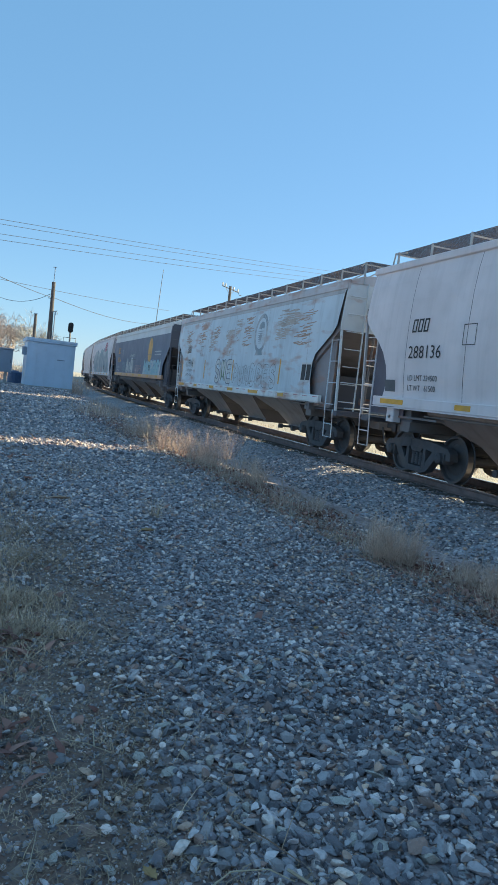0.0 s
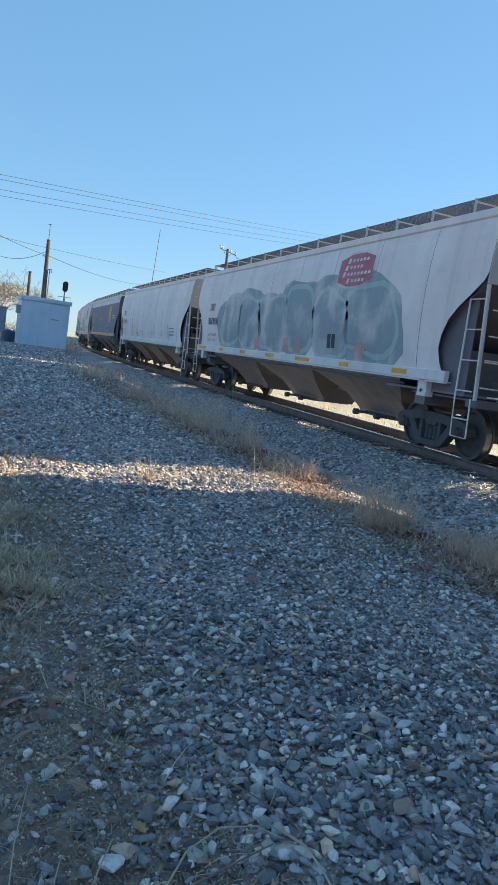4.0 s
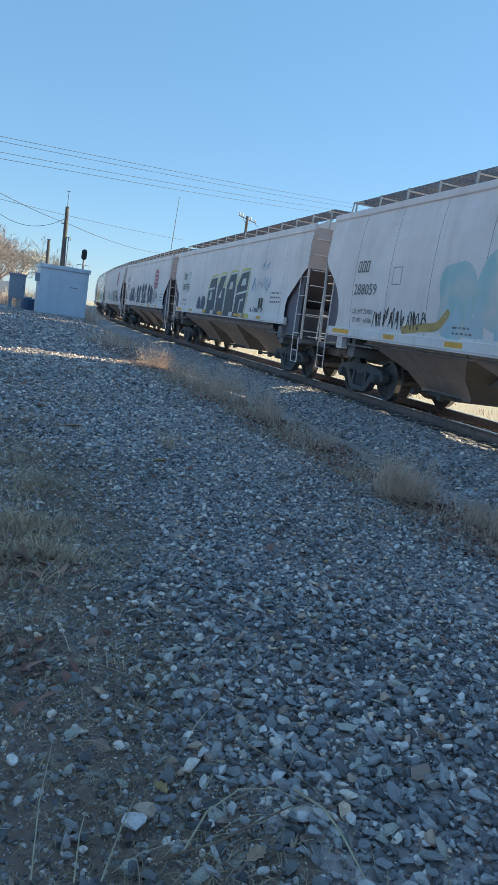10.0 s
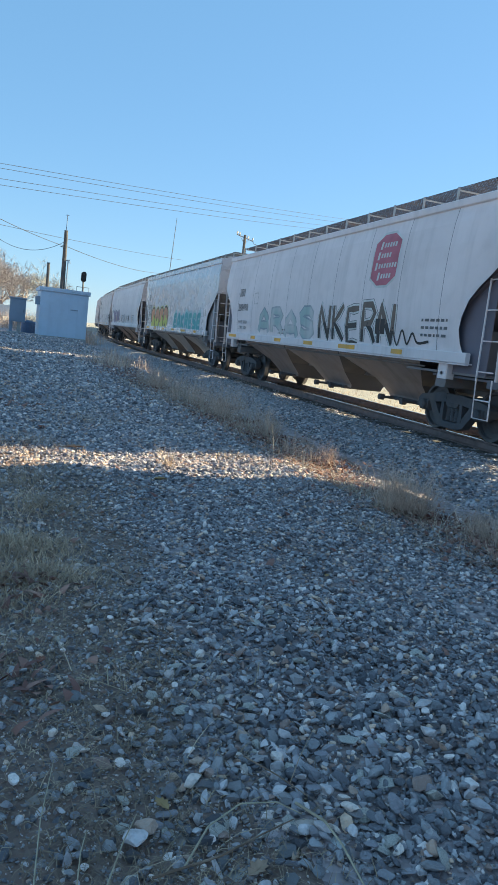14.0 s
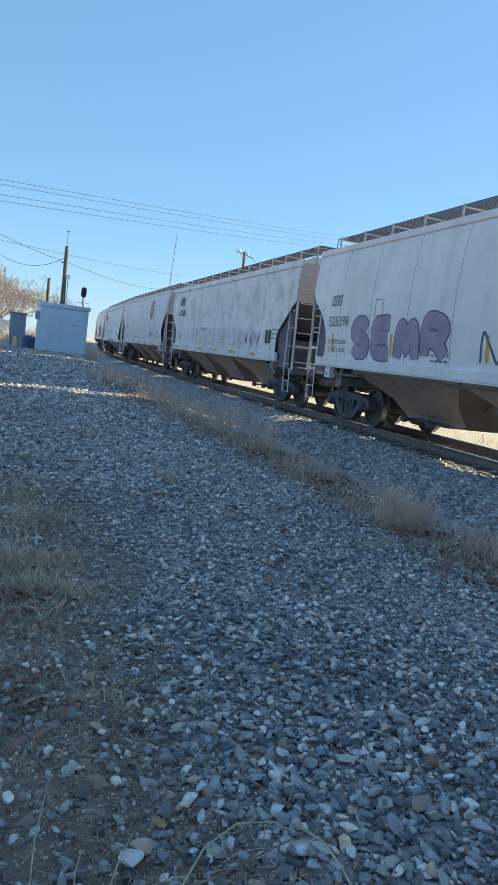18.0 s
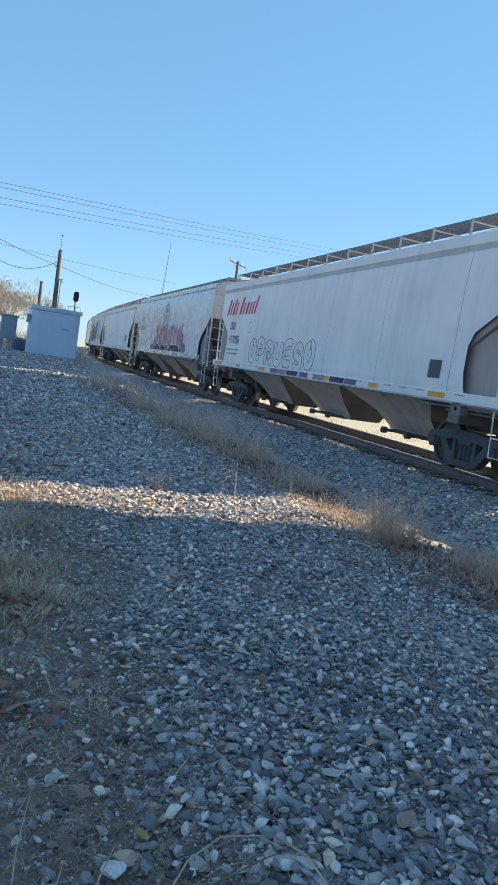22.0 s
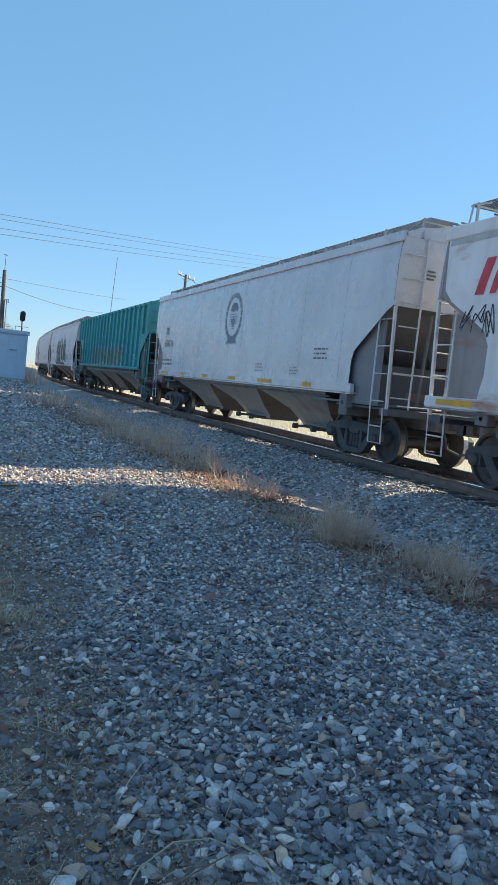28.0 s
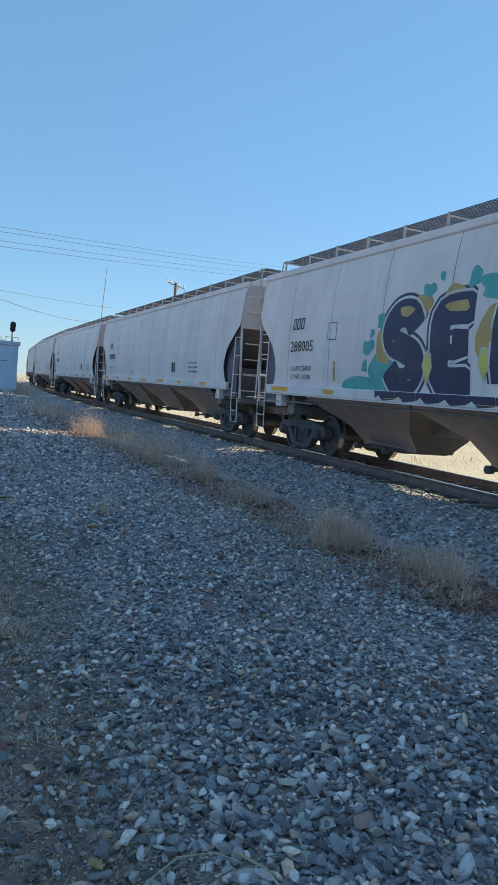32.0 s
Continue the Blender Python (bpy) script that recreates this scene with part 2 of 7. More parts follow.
# ---- gravel, soil, field ----
def stone_material(name, source="island", shade=1.0):
    m, nt, b = material(name, 0.42)
    g = nt.nodes.new("ShaderNodeNewGeometry" if source == "island" else "ShaderNodeObjectInfo")
    r = nt.nodes.new("ShaderNodeValToRGB")
    r.color_ramp.interpolation = "CONSTANT"
    e = r.color_ramp.elements
    e[0].position, e[0].color = 0.0, (0.060, 0.064, 0.072, 1)
    e[1].position, e[1].color = 0.955, (0.46, 0.445, 0.41, 1)
    for p, c in ((0.11, (0.150, 0.157, 0.166)), (0.22, (0.085, 0.090, 0.098)), (0.31, (0.215, 0.222, 0.228)), (0.39, (0.125, 0.135, 0.140)), (0.48, (0.185, 0.200, 0.205)), (0.55, (0.066, 0.068, 0.074)), (0.62, (0.30, 0.305, 0.30)), (0.69, (0.27, 0.205, 0.155)), (0.725, (0.135, 0.14, 0.15)), (0.80, (0.35, 0.355, 0.35)), (0.84, (0.17, 0.125, 0.10)), (0.88, (0.42, 0.395, 0.345)), (0.91, (0.40, 0.315, 0.225)), (0.93, (0.24, 0.25, 0.25))):
        el = e.new(p)
        el.color = (*c, 1)
    nt.links.new(g.outputs["Random Per Island" if source == "island" else "Random"], r.inputs[0])
    for el in e:
        el.color = (*(v * shade * k for v, k in zip(el.color[:3], (1.17, 0.99, 0.97))), 1)
    c = mix(nt, times(nt, noise_fac(nt, 48, 0.45, 0.75), 0.35), r.outputs[0], (0.16, 0.145, 0.135))
    c = mix(nt, times(nt, noise_fac(nt, 120, 0.56, 0.72, detail=6), 0.28), c, (0.55, 0.53, 0.50))
    nt.links.new(c, b.inputs["Base Color"])
    bump(nt, b, noise_fac(nt, 70, 0.2, 0.8, detail=6), 0.008, 0.7)
    return m


def gravel_material(name, tint=(0.235, 0.205, 0.215), soil=(0.22, 0.155, 0.115), amount=0.35):
    """Packed gravel: a cell for each stone, its own shade, dirt between."""
    m, nt, b = material(name, 0.6)
    tc = nt.nodes.new("ShaderNodeTexCoord")
    vo = nt.nodes.new("ShaderNodeTexVoronoi")
    vo.inputs["Scale"].default_value = 21
    nt.links.new(tc.outputs["Object"], vo.inputs["Vector"])
    hs = nt.nodes.new("ShaderNodeSeparateColor")
    nt.links.new(vo.outputs["Color"], hs.inputs[0])
    r = nt.nodes.new("ShaderNodeValToRGB")
    e = r.color_ramp.elements
    e[0].color = (*(c * 0.6 for c in tint), 1)
    e[1].color = (0.68, 0.67, 0.64, 1)
    for p, k in ((0.45, 1.0), (0.8, 1.25), (0.93, 1.6)):
        el = e.new(p)
        el.color = (*(c * k for c in tint), 1)
    nt.links.new(hs.outputs[0], r.inputs[0])
    c = mix(nt, noise_fac(nt, 0.8, 0.62 - amount * 0.5, 0.75, detail=8), r.outputs[0], soil)
    c = mix(nt, times(nt, noise_fac(nt, 9, 0.45, 0.8, detail=6), 0.6), c, tuple(v * 0.8 for v in soil))
    nt.links.new(c, b.inputs["Base Color"])
    iv = nt.nodes.new("ShaderNodeMath")
    iv.operation = "SUBTRACT"
    iv.inputs[0].default_value = 1
    nt.links.new(vo.outputs["Distance"], iv.inputs[1])
    bump(nt, b, iv.outputs[0], 0.03, 0.9)
    return m


def field_material():
    m, nt, b = material("dry_field", 0.95)
    c = mix(nt, noise_fac(nt, 0.5, 0.35, 0.7, detail=8), (0.40, 0.36, 0.30), (0.33, 0.295, 0.245))
    c = mix(nt, noise_fac(nt, 14, 0.45, 0.75), c, (0.47, 0.425, 0.355))
    nt.links.new(c, b.inputs["Base Color"])
    bump(nt, b, noise_fac(nt, 18, 0.2, 0.8, detail=6), 0.08, 0.8)
    return m


MAT_STONE = stone_material("gravel_stone", "island", 1.9)
MAT_PICK = stone_material("loose_stone", "object", 1.8)
MAT_BALLSTONE = stone_material("grimy_ballast_stone", "island", 1.7)
MAT_PALE = plain("pale_limestone", (0.70, 0.62, 0.54), 0.85, 0, (0.36, 0.32, 0.27), 30, bumpy=0.004)
MAT_GRAVEL = gravel_material("packed_gravel", (0.40, 0.315, 0.305), (0.24, 0.155, 0.115))
MAT_BALLAST = gravel_material("track_ballast", (0.36, 0.33, 0.34), (0.21, 0.17, 0.15), 0.3)
MAT_SOIL = gravel_material("gravelly_soil", (0.22, 0.15, 0.125), (0.245, 0.15, 0.11), 0.95)
MAT_FIELD = field_material()


def spread(lo, hi, step, grow, end):
    """Grid lines: even from lo to hi, then wider and wider out to end."""
    mid = list(np.arange(lo, hi + step / 2, step))
    a, d = [], step
    p = lo
    while p > -end:
        d *= grow
        p -= d
        a.append(p)
    b, d, p = [], step, hi
    while p < end:
        d *= grow
        p += d
        b.append(p)
    return np.array(a[::-1] + mid + b)


def soil_edge(y):
    """Where the bare soil by the camera gives way to loose stone."""
    return 0.93 + 0.16 * np.sin(y * 1.4) + 0.12 * np.sin(y * 4.1) - 0.5 * smooth01(4.5, 9.5, y)


def build_ground():
    xs, ys = spread(-4, 9, 0.13, 1.16, 2500), spread(0.5, 14, 0.13, 1.12, 3000)
    X, Y = np.meshgrid(xs, ys)
    Z = ground_z(X, Y)
    fade = smooth01(150, 700, np.hypot(X, Y))
    Z = Z * (1 - fade) - 0.3 * fade
    v = np.stack([X, Y, Z], -1).reshape(-1, 3)
    ny, nx = X.shape
    i = (np.arange(ny - 1)[:, None] * nx + np.arange(nx - 1)[None, :]).ravel()
    f = np.stack([i, i + 1, i + nx + 1, i + nx], 1)
    cx, cy = v[f].mean(1)[:, 0], v[f].mean(1)[:, 1]
    lat = track_lat(cx, cy)
    wob = 0.5 * np.sin(cy * 0.9) + 0.3 * np.sin(cy * 2.3 + cx)
    k = np.zeros(len(f), int)
    k[lat < -3.0] = 2
    k[(cx < soil_edge(cy) + 0.06 * np.sin(cx * 9 + cy * 7)) & (cy < 9) & (lat > 0)] = 1
    k[(np.abs(lat - 3.9 - 0.5 * wob) < 0.28)] = 1
    k[(lat > 40) | (cy > 130)] = 2
    ob = new("ground", fast_mesh("ground", v, f, [MAT_GRAVEL, MAT_SOIL, MAT_FIELD], k, True))
    return tagged(ob, "grey gravel yard with soil and dry field", "ground", kind="structure")


ground = build_ground()


# ---- track: ballast bed, two rails, ties ----
def sweep(profile, s0, s1, step=3.0):
    """Rings of a (lat, z) profile along the track."""
    n = max(2, int(round((s1 - s0) / step)) + 1)
    return [[on_track(s, l, z)[0] for l, z in profile] for s in np.linspace(s0, s1, n)]


RAIL = [(-0.038, 0), (0.038, 0), (0.037, -0.03), (0.009, -0.045), (0.009, -0.135), (0.07, -0.155), (0.07, -0.172), (-0.07, -0.172), (-0.07, -0.155), (-0.009, -0.135), (-0.009, -0.045), (-0.037, -0.03)]
MAT_RAIL = plain("rusty_rail", (0.23, 0.165, 0.15), 0.7, 0.1, (0.13, 0.10, 0.09), 9)
m_, nt_, b_ = material("polished_rail_head", 0.22, 1.0)
b_.inputs["Base Color"].default_value = (0.62, 0.60, 0.57, 1)
MAT_RAILHEAD = m_
MAT_TIE = plain("weathered_tie_wood", (0.10, 0.08, 0.065), 0.9, 0, (0.17, 0.15, 0.13), 5, bumpy=0.01)
track = thing("railway_track", "single railway track with rusty rails on grey ballast", "track", kind="structure")
bed = Build().loft(sweep([(-1.75, -0.19), (1.75, -0.19), (2.35, -0.30), (3.3, -0.62), (3.4, -1.0), (-3.4, -1.0), (-3.3, -0.62), (-2.3, -0.30)], -90, 620, 6))
part("ballast_bed", bed, MAT_BALLAST, track)
for lat in (0.755, -0.755):
    rail = part("rail", Build().loft(sweep([(lat + a, z) for a, z in RAIL], -90, 420)), MAT_RAIL, track)
    part("rail_head", Build().loft(sweep([(lat + a, z) for a, z in ((-0.033, 0.0), (0.033, 0.0), (0.033, 0.004), (-0.033, 0.004))], -90, 420)), MAT_RAILHEAD, rail, "polished steel running surface")
tie_me = Build().box(-1.3, 1.3, -0.115, 0.115, -0.34, -0.165, 0.012).mesh("tie", MAT_TIE)
for i in range(150):
    p, a = on_track(-8 + i * 0.52)
    ob = part("tie", tie_me, None, track)
    ob.location, ob.rotation_euler[2] = p, -a


# ---- the train ----
MAT_UNDER = paint("grimy_underframe", (0.20, 0.19, 0.195), 0.6, 0.08, 0.8)
# grime, plus the end recess's shade as a darker, bluer base colour
MAT_SLOPE = paint("grimy_shaded_slope_sheet", (0.135, 0.125, 0.155), 0.4, 0.0, 0.8)
MAT_ENDSHEET = paint("stained_pale_end_sheet", (0.50, 0.45, 0.46), 0.5)
# bay slopes facing along the track: shade put in as near-black blue
MAT_SHADESLOPE = paint("shade_blue_slope_sheet", (0.042, 0.045, 0.060), 0.5)
# shadow line below the roof edge, laid on as a grey colour
MAT_EAVE_SHADE = paint("eave_shade_grey", (0.46, 0.44, 0.43), 0.4)
# end plate and platform: grime, with recess shade in the base colour
MAT_SHEAR = paint("grimy_shaded_end_plate", (0.105, 0.108, 0.13), 0.5)
MAT_POST = paint("dull_grey_post", (0.56, 0.52, 0.52), 0.4)
# darker cars' bay slopes: same shade colour, blue against warm bounced light
MAT_SHADEBAY = plain("shade_dark_bay_sheet", (0.034, 0.037, 0.052), 0.85, 0, (0.045, 0.044, 0.055), 3)
MAT_TRUCK = plain("grimy_cast_steel", (0.09, 0.09, 0.098), 0.8, 0.0, (0.12, 0.105, 0.098), 5)
MAT_WHEEL = plain("wheel_steel", (0.095, 0.092, 0.098), 0.7, 0.0, (0.14, 0.12, 0.105), 6)
m_, nt_, b_ = material("worn_wheel_tread", 0.42, 1.0)
b_.inputs["Base Color"].default_value = (0.34, 0.33, 0.33, 1)
MAT_TREAD = m_
MAT_GALV = plain("galvanised_walkway", (0.30, 0.29, 0.28), 0.6, 0.5, (0.20, 0.13, 0.09), 4)
MAT_DARKGALV = plain("dull_steel_walkway", (0.12, 0.115, 0.135), 0.7, 0.3, (0.20, 0.14, 0.11), 4)
MAT_BRACKET = plain("pale_steel_bracket", (0.5, 0.5, 0.5), 0.6, 0, (0.4, 0.36, 0.33), 4)
MAT_BLACK = plain("black_stencil", (0.03, 0.03, 0.032), 0.6, 0, (0.07, 0.07, 0.07), 3)
MAT_GREYINK = plain("faded_grey_stencil", (0.16, 0.16, 0.165), 0.7, 0, (0.26, 0.26, 0.26), 3)
MAT_YELLOW = plain("yellow_reflector", (0.85, 0.43, 0.035), 0.45, 0, (0.6, 0.34, 0.08), 3)
MAT_WHITE = plain("white_marking", (0.72, 0.72, 0.70), 0.6, 0, (0.5, 0.5, 0.48), 3)

PROF = {  # half width of the side over its height
    "round": ([1.30, 1.50, 1.9, 2.4, 2.9, 3.4, 3.8, 4.19], [1.52, 1.54, 1.585, 1.61, 1.61, 1.585, 1.54, 1.46]),
    "flat": ([1.30, 1.50, 3.60, 3.90, 4.10], [1.56, 1.57, 1.56, 1.53, 1.49]),
    "tall": ([1.30, 1.50, 3.70, 4.05, 4.28], [1.56, 1.57, 1.56, 1.53, 1.48]),
    "slab": ([1.30, 1.50, 3.2, 3.85, 4.12], [1.58, 1.60, 1.58, 1.53, 1.47]),
    "ribbed": ([1.30, 1.50, 4.0, 4.24], [1.50, 1.52, 1.52, 1.50]),
}
EAVE = {"round": (-0.12, 0.03), "flat": (-0.12, 0.05), "tall": (-0.13, 0.04), "slab": (-0.19, 0.03), "ribbed": (-0.10, 0.02)}   # the eave rail, from the top of the side


def half_width(style, z):
    return float(np.interp(z, *PROF[style]))


def clip(poly, side, y):
    """The part of a (y, z) polygon with side * (corner - y) >= 0."""
    out = []
    for i, p in enumerate(poly):
        q = poly[(i + 1) % len(poly)]
        a, b = side * (p[0] - y), side * (q[0] - y)
        if a >= 0:
            out.append(p)
        if a * b < 0:
            t = a / (a - b)
            out.append((y, p[1] + t * (q[1] - p[1])))
    return out


def skin(polys, style, away, step=0.0002):
    """Flat (y, z) shapes laid on the camera's side of a car, away metres off its sheet, each a little over the last."""
    out = Build()
    stacks = [[p] for p in polys] if len(polys) < 14 else [polys]
    for i, stack in enumerate(stacks):
        bm = bmesh.new()
        for poly in stack:
            if len(poly) > 2:
                bm.faces.new([bm.verts.new((0, y, z)) for y, z in poly])
        bm.normal_update()
        bmesh.ops.triangulate(bm, faces=bm.faces)
        for z in PROF[style][0][1:-1]:
            bmesh.ops.bisect_plane(bm, geom=bm.verts[:] + bm.edges[:] + bm.faces[:], plane_co=(0, 0, z), plane_no=(0, 0, 1))
        for v in bm.verts:
            v.co.x = -half_width(style, v.co.z) - away - step * i
        bm.verts.index_update()
        out.add([v.co[:] for v in bm.verts], [[v.index for v in f.verts] for f in bm.faces])
        bm.free()
    return out


def end_cut(style, top):
    """The outline of a side sheet at its end: metres in from the end, and height."""
    if style == "round":
        return [(0.04, top), (0.04, 3.16), (0.12, 3.02), (0.38, 2.82), (0.68, 2.62), (0.92, 2.40), (1.08, 2.13), (1.13, 1.9), (1.07, 1.66), (0.98, 1.50)]
    if style == "slab":
        return [(0.06, top), (0.22, 3.10), (0.40, 2.92), (1.28, 2.42), (1.40, 2.2), (1.40, 1.75), (1.3, 1.38)]
    return [(0.04, top), (0.04, 2.98), (0.24, 2.88), (1.25, 2.15), (1.32, 1.95), (1.32, 1.50)]


# parts that all cars share
def truck_meshes():
    fr = Build()
    for sg in (-1, 1):
        fr.prism([(sg * 0.20, 0.75), (sg * 0.66, 0.71), (sg * 1.06, 0.65), (sg * 1.16, 0.57), (sg * 1.17, 0.43), (sg * 1.02, 0.43), (sg * 0.97, 0.53), (sg * 0.72, 0.52), (sg * 0.36, 0.57), (sg * 0.2, 0.58)], -0.09, 0.09)
        fr.prism([(sg * 0.78, 0.56), (sg * 0.66, 0.40), (sg * 0.42, 0.15), (sg * 0.2, 0.09), (sg * 0.2, 0.22), (sg * 0.32, 0.27), (sg * 0.50, 0.47), (sg * 0.58, 0.57)], -0.08, 0.08)
        fr.prism([(sg * 0.24, 0.22), (sg * 0.36, 0.24), (sg * 0.34, 0.60), (sg * 0.26, 0.60)], -0.085, 0.085)
        fr.box(-0.12, 0.10, min(sg * 0.76, sg * 1.02), max(sg * 0.76, sg * 1.02), 0.36, 0.56, 0.03)
        fr.lathe([(-0.2, 0.0), (-0.2, 0.06), (-0.17, 0.10), (-0.1, 0.11), (0.1, 0.11), (0.1, 0.0)], (0, sg * 0.89, 0.457), 14)
    fr.box(-0.085, 0.085, -0.24, 0.24, 0.57, 0.75, 0.02)
    fr.box(-0.085, 0.085, -0.24, 0.24, 0.09, 0.22, 0.02)
    spring = Build()
    for y in (-0.13, 0.0, 0.13):
        prof = [(0.23, 0.0)]
        for i in range(6):
            z = 0.235 + i * 0.045
            prof += [(z, 0.046), (z + 0.015, 0.062), (z + 0.03, 0.046)]
        spring.lathe(prof + [(0.52, 0.0)], (-0.02, y, 0), 10, 2)
    bolster = Build().box(-1.08, 1.08, -0.2, 0.2, 0.50, 0.72, 0.05).box(-0.25, 0.25, -0.25, 0.25, 0.7, 0.86, 0.03)
    for sg in (-1, 1):
        bolster.box(-0.85, 0.85, sg * 0.42 - 0.05, sg * 0.42 + 0.05, 0.30, 0.42, 0.02)
    ws = Build().lathe([(-0.98, 0.0), (-0.98, 0.075), (-0.8, 0.08), (-0.7, 0.09), (0.7, 0.09), (0.8, 0.08), (0.98, 0.075), (0.98, 0.0)], (0, 0, 0), 12)
    for sg in (-1, 1):
        prof = [(0.815, 0.11), (0.80, 0.17), (0.745, 0.30), (0.755, 0.385), (0.815, 0.40), (0.815, 0.452)]
        ws.lathe([(sg * u, r) for u, r in prof] + [(sg * 0.69, 0.46), (sg * 0.685, 0.482), (sg * 0.665, 0.482), (sg * 0.655, 0.40), (sg * 0.70, 0.37), (sg * 0.68, 0.2), (sg * 0.66, 0.11)], (0, 0, 0), 28)
        ws.lathe([(sg * 0.812, 0.4535), (sg * 0.70, 0.4615), (sg * 0.70, 0.45), (sg * 0.812, 0.442), (sg * 0.812, 0.4535)], (0, 0, 0), 28, k=1, caps=False)
    return (fr.mesh("side_frame", MAT_TRUCK), spring.mesh("spring_set", MAT_TRUCK, True), bolster.mesh("truck", MAT_TRUCK), ws.mesh("wheelset", [MAT_WHEEL, MAT_TREAD]))


FRAME_ME, SPRING_ME, BOLSTER_ME, WHEEL_ME = truck_meshes()


WALK_CACHE = {}


def grating(length, mat):
    key = (round(length, 1), mat.name)
    if key not in WALK_CACHE:
        b = Build()
        for i in range(13):
            x = -0.3 + 0.6 * i / 12
            b.box(x - 0.003, x + 0.003, -length / 2, length / 2, 0.014, 0.03)
        n = int(length / 0.10)
        for i in range(n + 1):
            y = -length / 2 + length * i / n
            b.box(-0.3, 0.3, y - 0.004, y + 0.004, 0.018, 0.028)
        WALK_CACHE[key] = b.mesh("walkway", mat)
    return WALK_CACHE[key]


def hopper_car(spec):
    """A covered hopper: origin at the rail head under its middle, y along the track, the camera on its -x side."""
    style, L, mats = spec["style"], spec["length"], spec["mats"]
    side_mat, roof_mat, sill_mat = mats["side"], mats["roof"], mats["sill"]
    top = PROF[style][0][-1]
    H = L / 2
    car = thing("covered_hopper_car", spec["label"], "rail car", group="cars of the freight train")
    # hull with sloping ends
    def section(y, zb, inset):
        zs = [z for z in PROF[style][0] if z > zb + 0.02]
        right = [(half_width(style, zb) - inset, zb)] + [(half_width(style, z) - inset, z) for z in zs]
        n = 9
        pts = [(float(np.interp(i / (n - 1), np.linspace(0, 1, len(right)), [p[0] for p in right])), float(np.interp(i / (n - 1), np.linspace(0, 1, len(right)), [p[1] for p in right]))) for i in range(n)]
        return [(x, y, z) for x, z in pts] + [(-x, y, z) for x, z in pts[::-1]]
    hull = Build().loft([section(-H + 0.02, 3.05, 0.05), section(-H + 2.9, 1.32, 0.05), section(H - 2.9, 1.32, 0.05), section(H - 0.02, 3.05, 0.05)])
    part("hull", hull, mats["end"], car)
    # side sheets of the camera's side, one by one
    cut = end_cut(style, top)
    outline = [(H - d, z) for d, z in cut] + [(-H + d, z) for d, z in cut[::-1]]
    n = spec["panels"]
    gap = 0.0065 if style == "round" else 0.005
    first = spec.get("first", 1.8)
    edges = H - np.array([-1.0] + [first + (L - 1.8 - first) * k / (n - 2) for k in range(n - 1)] + [L + 1.0])
    edges = edges[::-1]
    for a, b in zip(edges[:-1], edges[1:]):
        poly = clip(clip(outline, 1, a + gap), -1, b - gap)
        part("side_panel", skin([poly], style, 0.012), side_mat, car)
    far = Build()
    zs = [z for z in PROF[style][0] if z >= 1.5]
    rows = [[(half_width(style, z) + 0.012, y, z) for z in zs] for y in (-H + 1.3, H - 1.3)]
    far.add(rows[0] + rows[1], [(i, i + 1, len(zs) + i + 1, len(zs) + i) for i in range(len(zs) - 1)])
    upper = [z for z in zs if z >= 2.9] if style != "ribbed" else [2.9, 4.0, 4.3]
    for y0, y1 in ((-H, -H + 1.3), (H - 1.3, H)):
        u = [[(half_width(style, z) + 0.012, y, z) for z in upper] for y in (y0, y1)]
        far.add(u[0] + u[1], [(i, i + 1, len(upper) + i + 1, len(upper) + i) for i in range(len(upper) - 1)])
    part("far_side_sheet", far, side_mat, car)
    if style == "ribbed":
        for i in range(n + 1):
            y = -H + 0.05 + (L - 0.1) * i / n
            zb = 1.5 if 1.3 < H - abs(y) else 2.95
            part("side_post", Build().prism([(y - 0.05, zb), (y + 0.05, zb), (y + 0.05, top), (y - 0.05, top)], -half_width(style, 2) - 0.11, -half_width(style, 2) - 0.01), side_mat, car)
    # roof: eave rail and a curved sheet
    hw = half_width(style, top)
    arc = [(hw + 0.02, top + 0.0), (hw * 0.8, top + 0.14), (hw * 0.45, top + 0.21), (0, top + 0.23)]
    e0, e1 = EAVE[style]
    if style == "flat" and mats["roof"] is not side_mat:
        part("fascia", skin([[(-H + 0.14, 3.63), (H - 0.14, 3.63), (H - 0.14, 4.0), (-H + 0.14, 4.0)]], style, 0.017), roof_mat, car)
        for z in (3.63, 3.86):
            part("fascia_rib", skin([[(-H + 0.14, z), (H - 0.14, z), (H - 0.14, z + 0.02), (-H + 0.14, z + 0.02)]], style, 0.034), roof_mat, car)
    if style == "slab":
        # strip stands in for the shadow under the roof edge
        part("eave_shade_strip", skin([[(-H + 0.14, 3.83), (H - 0.14, 3.83), (H - 0.14, 3.93), (-H + 0.14, 3.93)]], style, 0.017), mats["band"], car, "grey strip painted as shade under the eave")
    ring = arc + [(-x, z) for x, z in arc[-2::-1]] + [(-hw - 0.02, top - 0.05), (hw + 0.02, top - 0.05)]
    roof = Build().loft([[(x, y, z) for x, z in ring] for y in (-H, H)])
    part("roof", roof, roof_mat, car)
    for sg in (-1, 1):
        part("eave_rail", Build().box(sg * (hw + 0.035) - 0.04, sg * (hw + 0.035) + 0.04, -H + 0.0, H, top + e0, top + e1, 0.02), roof_mat, car)
        if style in ("flat", "tall"):
            part("eave_lip", Build().box(sg * (hw + 0.06) - 0.03, sg * (hw + 0.06) + 0.03, -H + 0.0, H, top + e0 - 0.018, top + e0 + 0.012), roof_mat, car)
    # hopper bays
    bays = spec.get("bays", 3)
    span = (L - 5.0) / bays
